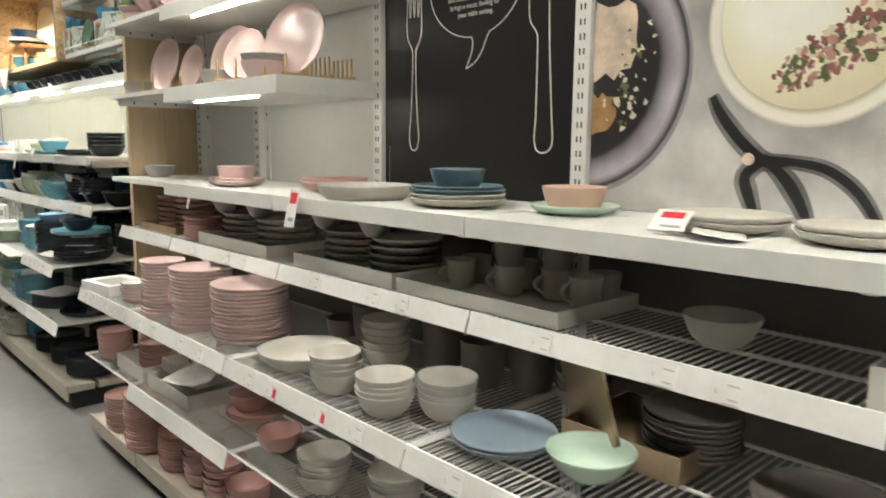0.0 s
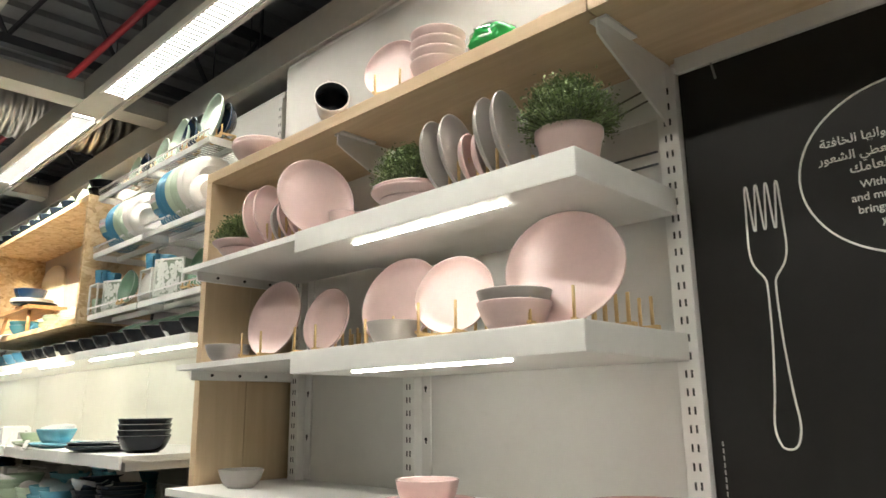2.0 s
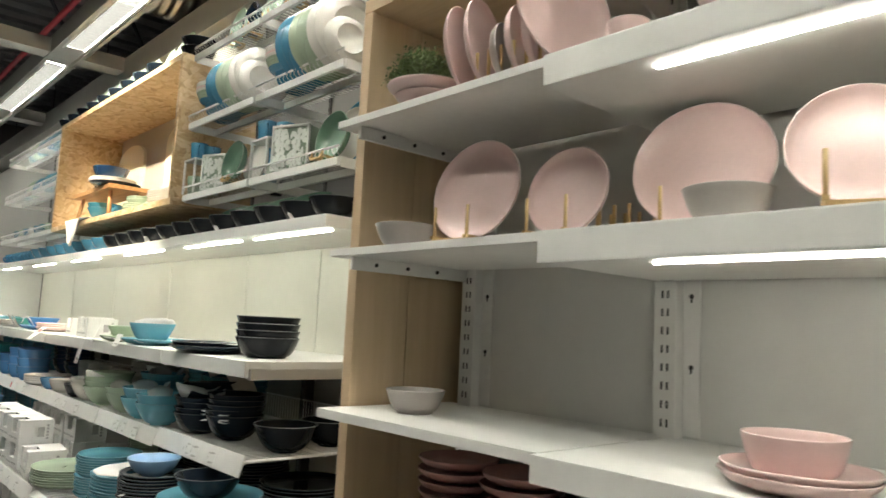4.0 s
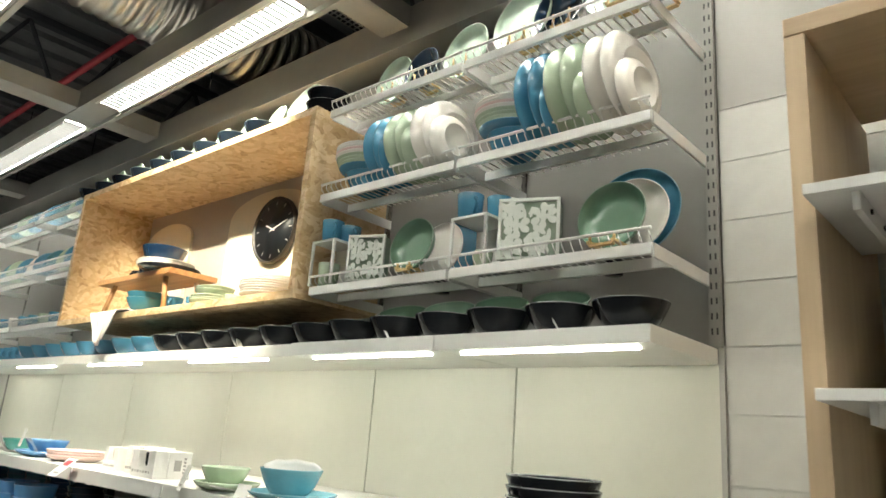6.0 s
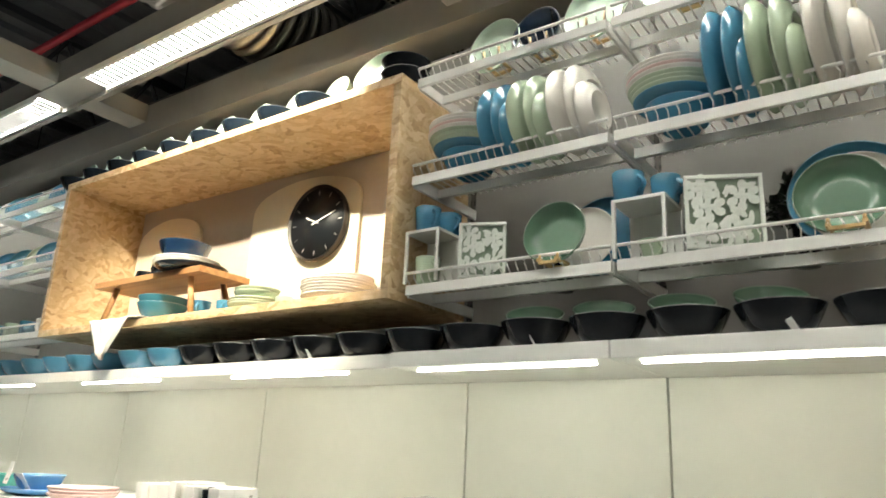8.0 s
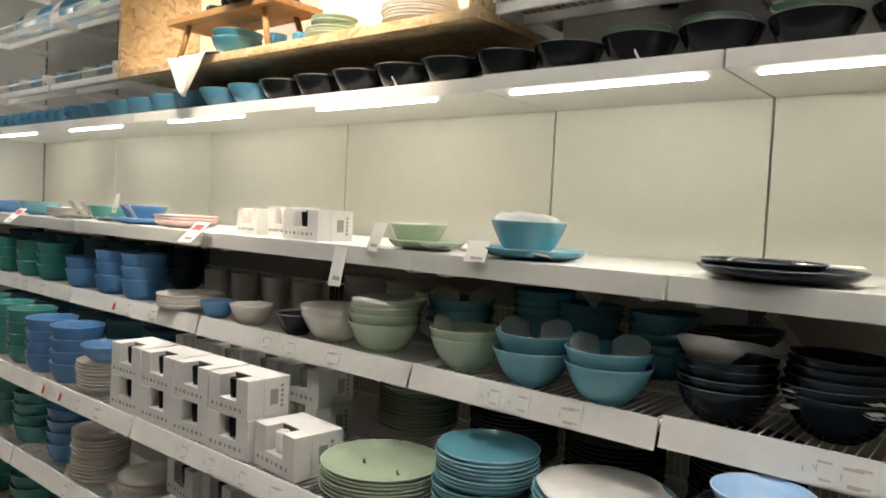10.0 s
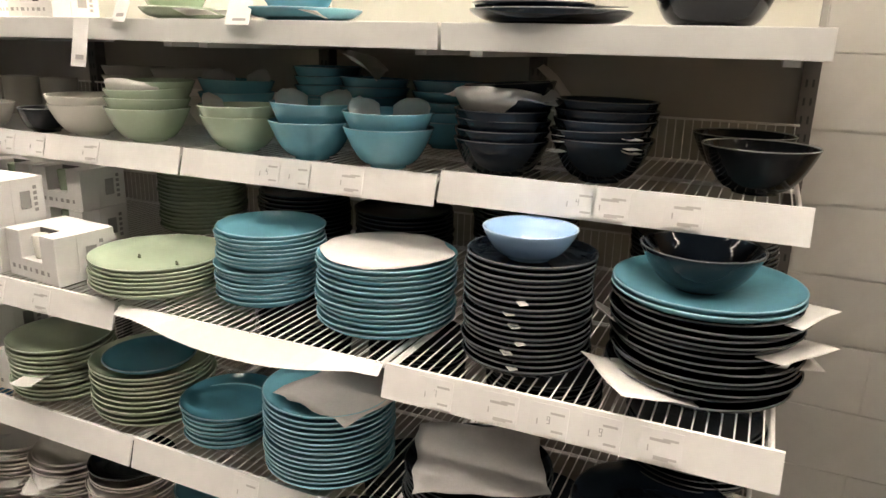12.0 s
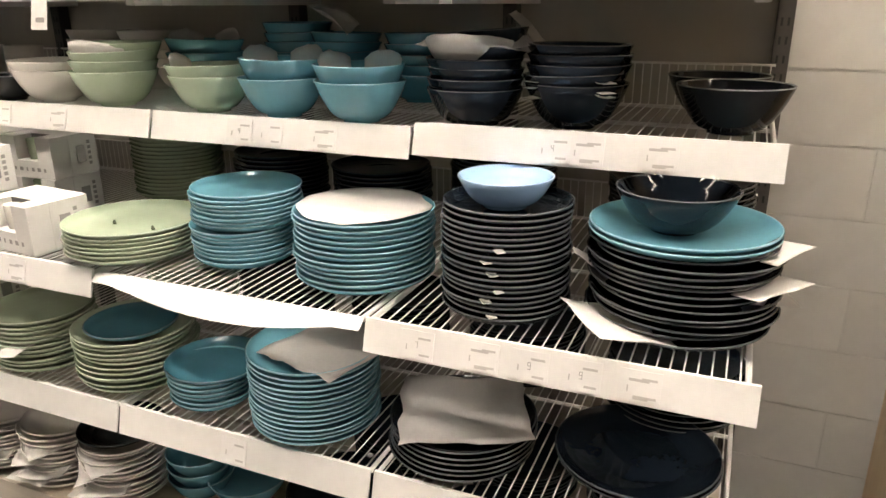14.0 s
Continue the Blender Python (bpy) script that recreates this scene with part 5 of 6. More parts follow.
# lowest rack, second bay
stood_plate(0.112, "azure", 1.53, 4.655, W1, 180, 10, F)
stood_plate(0.085, "white", 1.455, 4.675, W1, 180, 10, F)
stood_plate(0.083, "sage", 1.392, 4.718, W1, 180, 10, F, deep=1.6)
easel(1.372, 4.72, W1 + 0.002, 180, 0.9, 0.010)
lace_box(1.395, 4.937, W1 + 0.002, 0.125, 0.15, 0.05, 22)
plant(1.62, 4.81, W1, 0.03, 0.11, 0.07, 200, "dark_leaf", "dark artificial foliage plant behind the dishes", "black", 0.05)
cube_stand(1.42, 5.115, W1 + 0.002, 0.112, 0.15)
mug(0.038, 0.075, "azure", 1.41, 5.130, W1 + 0.153, 240, "on a white riser")
mug(0.036, 0.06, "azure", 1.45, 5.085, W1 + 0.153, 250, "on a white riser")
mug(0.036, 0.075, "green", 1.40, 5.115, W1 + 0.002, 240, "under a white riser")
# middle rack
for yo in (0.0, 0.60):
    for k, c in enumerate(("white", "white", "green", "green", "azure", "azure")):
        y = (4.03, 4.082, 4.146, 4.198, 4.247, 4.293)[k] + yo * 0.985
        stood_plate(0.131 if yo == 0 else 0.116, c, 1.435, y, W2, 84, k - 3, "standing on edge in the wire rack", deep=1.3, group="plates on edge in the rack")
        if k % 2 == 0:
            stood_plate(0.085, c, 1.41, y - 0.02, W2, 84, k - 3, "standing on edge in the wire rack", deep=1.3, group="plates on edge in the rack")
    zz = W2 + 0.003
    bowl(0.085, 0.062, "azure", 1.46, 4.425 + yo, zz, "under a stack in the wire rack")
    for k, c in enumerate(("azure", "green", "green", "green", "white", "pink", "white", "white")):
        plate(0.102 + 0.004 * min(k, 4), c, 1.46, 4.435 + yo, zz + 0.058 + 0.0095 * k, "in a mixed stack in the wire rack", "mixed plates and bowls")
# top rack
for x, y, R, c, face, lean, deep in ((1.44, 4.405, 0.110, "mint", 174, 8, 1.2), (1.43, 4.09, 0.118, "mint", 174, 8, 1.2), (1.47, 4.955, 0.092, "mint", 174, 8, 1.2), (1.465, 4.635, 0.097, "mint", 174, 8, 1.2)):
    stood_plate(R, c, x, y, W3, face, lean, F, deep=deep)
    easel(x - 0.03, y - 0.02, W3 + 0.002, 176)
for x, y, R in ((1.445, 4.26, 0.090), (1.475, 4.805, 0.080), (1.47, 4.0, 0.085)):
    stood(bowl_mesh(R, 0.05, "navy_blue", 0.4), "serving_bowl", "glossy deep blue bowl standing in the wire rack", "bowl", R * 0.8, x, y, W3 + 0.012, 174, 8, "bowls in the top rack")
    easel(x - 0.035, y - 0.02, W3 + 0.002, 176)
# racks past the box
for z in (W1, W2, W3):
    for k in range(10):
        c = ("azure", "white", "azure", "green", "teal")[k % 5]
        if z == W1:
            mug(0.036, 0.07, c, 1.45, 7.15 + 0.15 * k, z + 0.002, 220, "on the wire rack")
        else:
            stood_plate(0.08, c, 1.5, 7.15 + 0.15 * k, z, 200 + 10 * (k % 3), 15, F)

# ---- strand board box: contents ----
ZB = 1.954
clock = thing("wall_clock", None, "round black wall clock with a dark rim and pale hands", "clock", m=pose(1.673, 5.83, 2.335, 0, -90, 0))
part("rim", lathe([(0, 0), (0.144, 0), (0.147, 0.004), (0.147, 0.028), (0.144, 0.029), (0.142, 0.018), (0, 0.018)], 56), M["clock_rim"], clock, "dark brown rim")
part("dial", lathe([(0, 0.0185), (0.138, 0.0185), (0.138, 0.02), (0, 0.02)], 48), M["slate_dial"], clock, "glossy black dial")
for k in range(12):
    a = radians(30 * k)
    part("hour_mark", box(-0.0016, 0.108, 0.0205, 0.0016, 0.126, 0.0215), M["grey_ink"], clock, m=pose(0, 0, 0, 0, 0, -30 * k))
part("hour_hand", box(-0.0022, -0.012, 0.023, 0.0022, 0.06, 0.0245), M["card"], clock, "pale hand", m=pose(0, 0, 0, 0, 0, -24))
part("minute_hand", box(-0.0018, -0.02, 0.026, 0.0018, 0.10, 0.0275), M["card"], clock, "pale hand", m=pose(0, 0, 0, 0, 0, 198))

bench = thing("bench_riser", None, "small dark-stained wooden bench used as a riser", "bench", m=pose(1.44, 6.37, ZB))
part("seat", box(-0.11, -0.33, 0.142, 0.11, 0.33, 0.165, 0.003), M["bench_wood"], bench)
for sx in (-1, 1):
    for sy in (-1, 1):
        part("leg", rod(bmesh.new(), (sx * 0.085, sy * 0.28, 0), (sx * 0.07, sy * 0.23, 0.142), 0.011, 8), M["bench_wood"], bench)
ZS = ZB + 0.165
plates(0.118, "white", 1.40, 6.22, ZS + 0.006, 3, 0.009, "in a stack on the small bench")
plate(0.13, "navy", 1.41, 6.20, ZS, "lying on the small bench")
bowl(0.094, 0.082, "navy_blue", 1.39, 6.23, ZS + 0.030, "standing on white plates on the bench")
plate(0.09, "navy", 1.46, 6.40, ZS, "lying on the small bench")
mug(0.036, 0.052, "black", 1.42, 6.41, ZS + 0.009, 200, "on the small bench")
mug(0.036, 0.052, "black", 1.44, 6.54, ZS, 200, "on the small bench")
glass_m = bpy.data.materials.new("clear_glass")
glass_m.use_nodes = True
gb = glass_m.node_tree.nodes["Principled BSDF"]
gb.inputs["Transmission Weight"].default_value, gb.inputs["Roughness"].default_value, gb.inputs["IOR"].default_value = 1.0, 0.02, 1.45
dome = thing("glass_dome", mesh("glass_dome", lathe([(0.04, 0), (0.042, 0.06), (0.036, 0.09), (0.02, 0.108), (0, 0.112), (0, 0.110), (0.018, 0.106), (0.034, 0.088), (0.040, 0.06), (0.038, 0)], 28), glass_m), "clear glass dome on the small bench", "dome", m=pose(1.50, 6.46, ZS + 0.009))
dome.visible_shadow = False
bowls(0.092, 0.066, "teal", 1.42, 6.36, ZB, 2, 0.025, "nested under the small bench")
mug(0.036, 0.06, "azure", 1.42, 6.13, ZB, 215, "under the small bench")
mug(0.036, 0.06, "azure", 1.46, 6.04, ZB, 215, "under the small bench")
plates(0.092, "green", 1.44, 5.86, ZB, 3, 0.009, "in a stack in the box shelf")
bowls(0.076, 0.042, "green", 1.44, 5.86, ZB + 0.028, 2, 0.012, "nested in the box shelf")
mug(0.03, 0.04, "green", 1.43, 5.71, ZB, 290, "in the box shelf")
plates(0.118, "white", 1.46, 5.50, ZB, 6, 0.009, "in a stack in the box shelf")
plates(0.085, "white", 1.47, 5.48, ZB + 0.056, 2, 0.008, "in a stack in the box shelf")
# towel over the front edge
bm = bmesh.new()
rows = []
for i in range(13):
    f = i / 12
    row = []
    for j in range(15):
        g = j / 14 - 0.5
        w = 0.27 * (1 - 1.25 * max(0, f - 0.35))
        x = 1.44 - 0.125 * min(1, f / 0.38) - (0.012 if f > 0.38 else 0)
        z = ZB + 0.006 - (0.13 * (f - 0.38) / 0.62 if f > 0.38 else 0)
        k = 0.006 + (0.012 if f > 0.38 else 0)
        row.append(bm.verts.new((x - k * abs(math.sin(g * 9 + f)), 6.47 + g * w + 0.03 * f, z + k * 0.3 * math.sin(g * 12) - (0.05 * f * (0.5 - abs(g)) if f > 0.38 else 0))))
    rows.append(row)
for i in range(12):
    for j in range(14):
        q = bm.faces.new((rows[i][j], rows[i + 1][j], rows[i + 1][j + 1], rows[i][j + 1]))
        q.smooth = True
towel = thing("kitchen_towel", mesh("kitchen_towel", bm, M["cloth"]), "white kitchen towel hanging over the box shelf edge", "towel")
so = towel.modifiers.new("thick", "SOLIDIFY")
so.thickness = 0.003

# on the box
ZT = 2.6065
for k in range(9):
    y = 5.62 + 0.19 * k
    bowl(0.074, 0.052, "navy", 1.395, y, ZT, "on top of the box shelf", "bowls along the box top", 0.5)
    stood_plate(0.055, "mint", 1.40, y - 0.105, ZT, 176, 16, "leaning beside a bowl on the box shelf", deep=1.4, group="plates along the box top")
stood_plate(0.085, "mint", 1.385, 5.36, ZT, 178, 22, "leaning on a bowl on the box shelf", deep=1.3)
for i in range(2):
    bowl(0.08, 0.05, "black", 1.42, 5.255, ZT + 0.045 * i, "stacked on the box shelf", foot=0.5)

# ---- pink run: display shelves ----
PS1, PS2, PT, PW = 1.6255, 1.9455, 2.3025, 1.2455
R1, R2, R3, R0 = 1.013, 0.741, 0.433, 0.1255
L = "on the lit white shelf"

# upper lit shelf
bowl(0.075, 0.03, "pink", 1.19, 3.36, PS2, "under a small plant on the thin shelf", foot=0.5)
plate(0.094, "pink", 1.19, 3.36, PS2 + 0.028, "under a small plant on the thin shelf")
plant(1.19, 3.38, PS2 + 0.04, 0.05, 0.015, 0.085, 850, label="small bushy artificial plant standing on pink plates", pot=None)
for y, R, c in ((3.235, 0.098, "pink"), (3.175, 0.098, "pink"), (3.12, 0.064, "grey"), (3.075, 0.075, "pink"), (3.03, 0.075, "pink")):
    stood_plate(R, c, 1.175, y, PS2, 290, 6, "standing on edge on the shelf", group="plates on edge on the upper shelf")
stood_plate(0.116, "pink", 1.185, 2.965, PS2, 257, 8, "standing in a rack on the shelf")
peg_rack(1.20, 3.08, PS2, 90)
bowl(0.036, 0.034, "pink", 1.155, 2.80, PS2, L, foot=0.75)
bowl(0.036, 0.030, "pink", 1.20, 2.76, PS2, L, foot=0.75)
bowl(0.082, 0.03, "pink", 1.21, 2.59, PS2, "under a plant on the lit shelf", foot=0.6)
plate(0.104, "pink", 1.21, 2.59, PS2 + 0.024, "under a plant on the lit shelf", deep=1.1)
plate(0.098, "pink", 1.21, 2.59, PS2 + 0.034, "under a plant on the lit shelf", deep=1.1)
plant(1.215, 2.60, PS2 + 0.045, 0.055, 0.02, 0.105, 1300, label="small bushy artificial plant standing on pink plates", pot=None)
for y, R, c in ((2.46, 0.092, "grey"), (2.403, 0.092, "grey"), (2.364, 0.063, "pink"), (2.325, 0.063, "pink"), (2.297, 0.095, "grey"), (2.25, 0.095, "grey")):
    stood_plate(R, c, 1.17, y, PS2, 284, 7, "standing on edge in a rack", group="plates in the upper rack")
peg_rack(1.215, 2.34, PS2, 90, 7)
plant(1.225, 2.135, PS2, 0.071, 0.083, 0.110, 2000, label="bushy artificial plant in a pink tapered pot", pot="pink")

# lower lit shelf
bowl(0.07, 0.052, "grey", 1.18, 3.40, PS1, "on the thin white shelf", foot=0.6)
for x, y, R, face, lean in ((1.235, 3.235, 0.119, 186, 12), (1.26, 3.0, 0.094, 184, 12), (1.30, 2.745, 0.125, 192, 16), (1.212, 2.462, 0.098, 200, 18), (1.25, 2.185, 0.130, 198, 16)):
    stood_plate(R, "pink", x, y, PS1 + 0.004, face, lean, "on a bamboo stand on the shelf", deep=1.1, group="plates standing on the lower shelf")
    easel(x - 0.03, y - 0.01, PS1, face, 1.7, 0.062)
bowl(0.068, 0.055, "grey", 1.20, 2.645, PS1, L, foot=0.6)
bowls(0.078, 0.058, "pink", 1.185, 2.262, PS1, 1, 0.02, L, foot=0.6)
bowls(0.078, 0.058, "grey", 1.185, 2.262, PS1 + 0.024, 1, 0.02, "nested in a pink bowl", foot=0.6)
peg_rack(1.36, 2.98, PS1, 90)
peg_rack(1.40, 2.78, PS1, 90)
peg_rack(1.36, 2.40, PS1, 90)
peg_rack(1.38, 2.17, PS1, 88, 7)
# zigzag wire on the back board
bm = tube(bmesh.new(), [(1.54, 2.86, 2.06), (1.54, 2.76, 2.06), (1.54, 2.73, 2.09), (1.54, 2.70, 2.06), (1.54, 2.10, 2.06)], 0.003, 6)
tube(bm, [(1.54, 2.86, 2.03), (1.54, 2.10, 2.03)], 0.003, 6)
solid("wall_wire", bm, M["truss"], "dark bent wire fixed to the back board", "wire", kind="")

# top board
plates(0.098, "pink", 1.265, 3.40, PT, 2, 0.012, "lying on the plywood top board", deep=2.0)
cup = stood(None, "mug", "white mug with a black inside lying on its side", "mug", 0.05, 1.25, 2.985, PT + 0.001, 232, 10)
part("cup", cup_mesh(0.052, 0.085, "white"), None, cup)
part("inside", lathe([(0, 0.010), (0.0385, 0.012), (0.0440, 0.045), (0.0485, 0.084), (0.0475, 0.0842), (0.0425, 0.045), (0.037, 0.0135), (0, 0.0115)], 28), M["black"], cup, "glossy black inside")
part("handle", handle_mesh(0.052, 0.085, "white"), None, cup, m=pose(0, 0, 0, 0, 0, 100))
for k in range(4):
    stood_plate(0.090, "pink", 1.255 + 0.022 * k, 2.715 - 0.006 * k, PT, 198, 10, "standing in a rack on the top board", group="plates standing on the top board")
easel(1.262, 2.712, PT, 198, 1.5, 0.05)
for i in range(4):
    bowl(0.074, 0.05, "pink", 1.275, 2.56, PT + 0.028 * i, "nested in a stack on the top board", "nested pink bowls", 0.6)
rng = random.Random(9)
bm = bmesh.new()
bmesh.ops.create_icosphere(bm, subdivisions=3, radius=0.06)
for v in bm.verts:
    k = 1 + 0.22 * noise.noise(v.co * 40) + 0.1 * noise.noise(v.co * 90)
    v.co = Vector((v.co.x * k, v.co.y * k * 1.15, max(v.co.z * k * 0.8, -0.035)))
for q in bm.faces:
    q.smooth = True
thing("green_ornament", mesh("green_ornament", bm, M["green_glass"]), "crumpled shiny green ornament on the top board", "ornament", m=pose(1.27, 2.36, PT + 0.035))
bowl(0.06, 0.04, "peach", 1.31, 2.20, PT, "on the plywood top board")
brown = thing("wicker_cup", mesh("wicker_cup", lathe([(0, 0), (0.03, 0), (0.038, 0.06), (0.036, 0.06), (0.028, 0.005), (0, 0.005)], 20), M["brown_card"]), "small brown woven cup on the top board", "cup", m=pose(1.34, 2.43, PT))

# white display shelf
bowl(0.07, 0.055, "grey", 1.27, 3.44, PW, "on the white display shelf", foot=0.6)
plates(0.106, "pink", 1.216, 2.552, PW, 2, 0.009, "lying on the white display shelf")
bowl(0.072, 0.058, "pink", 1.22, 2.556, PW + 0.018, "standing on pink plates", foot=0.7)
plates(0.118, "pink_dark", 1.36, 2.10, PW, 2, 0.011, "lying on the white display shelf", deep=1.4)
bowl(0.145, 0.042, "beige", 1.24, 1.765, PW, "wide and shallow on the white display shelf", foot=0.82)
for i in range(3):
    plate(0.132, "beige" if i < 2 else "slate", 1.275, 1.395, PW + 0.012 * i, "in a stack on the white display shelf", "mixed plates on the display shelf")
plate(0.125, "slate", 1.275, 1.395, PW + 0.033, "in a stack on the white display shelf", "mixed plates on the display shelf")
bowl(0.075, 0.058, "slate", 1.275, 1.395, PW + 0.043, "standing on slate plates", foot=0.66)
plate(0.108, "mint", 1.34, 1.055, PW, "lying on the white display shelf")
bowl(0.078, 0.058, "peach", 1.345, 1.06, PW + 0.009, "standing on a mint plate", foot=0.72)
plates(0.125, "beige", 1.30, 0.66, PW, 2, 0.011, "lying on the white display shelf")
plates(0.11, "beige", 1.28, 0.40, PW, 2, 0.011, "lying on the white display shelf")
sheet(0.12, 0.09, 1.16, 0.60, PW + 0.012, 25, "white price card lying on the display shelf", "card", 0.006, tilt=8)
tag(1.17, 0.69, PW + 0.045, 95, -55, 0.07, 0.06, True)
tag(1.075, 1.89, PW + 0.03, 90, -14, 0.055, 0.12, True)
tag(1.10, 2.70, PW - 0.002, 90, -12, 0.02, 0.09, label="thin white tag hanging from the shelf edge")

# ---- pink run: stock shelves ----
# top stock shelf: trays of plates and mugs
tray(3.02, 3.42, 1.16, 1.46, R1, 0.03, "brown_card", "brown carton tray of plates on the shelf")
for y in (3.12, 3.31):
    plates(0.09, "pink_dark", 1.30, y, R1 + 0.005, 6, 0.024, "set apart in a brown carton tray")
plates(0.076, "pink_dark", 1.20, 2.83, R1, 7, 0.0115)
for y0, y1 in ((2.20, 2.74), (1.51, 2.02)):
    tray(y0, y1, 1.14, 1.46, R1, 0.045, "carton")
    for y in (y0 + 0.13, y1 - 0.13):
        plates(0.11, "beige", 1.30, y, R1 + 0.005, 5, 0.024, "set apart in a carton tray")
        bowls(0.05, 0.05, "grey", 1.22, y + 0.05, R1 + 0.125, 1, 0.02, "on stacked plates")
tray(0.94, 1.49, 1.14, 1.46, R1, 0.038, "carton", "pale carton tray of mugs on the shelf")
for x, y, n in ((1.30, 1.40, 1), (1.38, 1.42, 1), (1.33, 1.25, 2), (1.38, 1.13, 2), (1.35, 1.02, 1), (1.42, 1.28, 1), (1.25, 1.12, 0), (1.43, 1.02, 1)):
    for i in range(n):
        mug(0.042, 0.078, "beige" if i == 0 else "grey", x, y, R1 + 0.006 + 0.072 * i, 150 - 60 * (i % 2), "in a carton tray on the shelf")
bowls(0.078, 0.062, "beige", 1.31, 0.655, R1, 1, 0.02, "alone on the wire shelf", foot=0.55)
plates(0.10, "grey", 1.36, 0.20, R1, 6, 0.016)
tray(0.05, 0.33, 1.12, 1.30, R1, 0.07, "carton")

# second stock shelf
books = thing("book_stack", None, "pile of white booklets on the shelf end", "booklets", m=pose(1.02, 3.36, R2, 0, 0, 8))
for k in range(4):
    part("booklet", box(-0.1, -0.13, 0.011 * k, 0.1, 0.13, 0.011 * k + 0.0105, 0.001), M["card"], books)
part("cover", box(-0.07, -0.09, 0.0445, 0.05, 0.07, 0.0455), M["grey_ink"], books, "grey printed cover")
plates(0.065, "pink", 1.00, 3.05, R2, 5, 0.0125)
plate(0.066, "white", 1.00, 3.05, R2 + 0.064, "lying on a small pink stack")
plates(0.086, "pink", 1.0, 2.755, R2, 15, 0.0138)
plates(0.112, "pink", 1.03, 2.48, R2, 16, 0.0133)
plates(0.132, "pink", 1.08, 2.205, R2, 14, 0.0134)
bowl(0.14, 0.055, "beige", 1.06, 1.835, R2, "wide and shallow on the wire shelf", foot=0.6)
bowls(0.072, 0.06, "beige", 0.998, 1.572, R2, 4, 0.018, foot=0.55)
bowls(0.076, 0.06, "beige", 1.25, 1.675, R2, 5, 0.022, foot=0.55)
bowls(0.076, 0.06, "beige", 1.0, 1.362, R2, 4, 0.014, foot=0.55)
bowls(0.076, 0.06, "beige", 1.095, 1.235, R2, 4, 0.016, foot=0.55)
plates(0.122, "steel_blue", 1.08, 1.035, R2, 2, 0.010)
bowl(0.092, 0.062, "mint", 1.09, 0.805, R2, "alone on the wire shelf", foot=0.4)
for x, y, h in ((1.38, 1.56, 0.15), (1.34, 1.35, 0.13), (1.42, 1.24, 0.12), (1.40, 1.95, 0.12), (1.36, 2.05, 0.06)):
    bowls(0.066, h, "taupe", x, y, R2, 1, 0.02, "standing at the back of the wire shelf", foot=0.82)
slant = thing("leaflet_card", mesh("leaflet_card", box(-0.10, -0.004, 0, 0.10, 0.004, 0.24, 0.001), M["brown_card"]), "brown cardboard divider leaning on the shelf", "card", m=pose(1.20, 0.86, R2, 0, 32, 62))
tray(0.66, 0.95, 1.18, 1.45, R2, 0.06, "brown_card", "brown carton tray on the wire shelf")
plates(0.105, "taupe", 1.34, 0.72, R2 + 0.006, 8, 0.012, "in a carton tray on the shelf")
plates(0.12, "taupe", 1.20, 0.40, R2, 5, 0.012)
bowls(0.07, 0.06, "grey", 1.40, 1.05, R2, 3, 0.02)

# third stock shelf
plates(0.075, "pink_dark", 1.0, 3.36, R3, 9, 0.013)
tray(2.90, 3.20, 0.95, 1.25, R3, 0.06, "carton", "white carton tray of pink dishes")
plates(0.085, "pink_dark", 1.08, 3.05, R3 + 0.006, 8, 0.014, "in a carton tray on the shelf")
tray(2.46, 2.84, 0.95, 1.30, R3, 0.06, "carton", "white carton tray of pink dishes")
tray(2.50, 2.82, 1.0, 1.34, R3 + 0.066, 0.05, "carton", "white carton tray of pink dishes")
bowls(0.07, 0.05, "pink_dark", 1.12, 2.66, R3 + 0.072, 2, 0.02, "in a carton tray on the shelf")
sheet(0.24, 0.14, 1.0, 2.50, R3 + 0.125, 30, curl=0.02)
plates(0.11, "pink_dark", 1.13, 2.27, R3, 2, 0.010)
bowl(0.074, 0.062, "pink_dark", 1.12, 2.31, R3 + 0.02, "standing on rose plates", foot=0.6)
bowl(0.074, 0.06, "pink_dark", 1.045, 1.975, R3, "alone on the wire shelf", foot=0.6)
bowls(0.078, 0.06, "beige", 1.0, 1.645, R3, 4, 0.018, foot=0.55)
bowls(0.08, 0.06, "beige", 1.10, 1.44, R3, 3, 0.018, foot=0.55)
bowls(0.08, 0.06, "taupe", 1.35, 1.8, R3, 3, 0.02, foot=0.55)
plates(0.12, "taupe", 1.1, 1.1, R3, 8, 0.011)
plates(0.12, "taupe", 1.1, 0.75, R3, 8, 0.011)

# plinth
plates(0.094, "pink_dark", 0.985, 2.96, R0, 19, 0.0125, "in a stack on the plinth")
plates(0.09, "pink_dark", 1.02, 2.70, R0, 11, 0.0125, "in a stack on the plinth")
for y, n in ((2.50, 5), (2.33, 5), (2.15, 4)):
    bowls(0.078, 0.062, "pink_dark", 1.02, y, R0, n, 0.024, "nested in a stack on the plinth", foot=0.6)
plates(0.094, "pink_dark", 1.0, 3.25, R0, 12, 0.0125, "in a stack on the plinth")
for y in (1.85, 1.5, 1.1, 0.7):
    plates(0.12, "taupe", 1.1, y, R0, 9, 0.0115, "in a stack on the plinth")


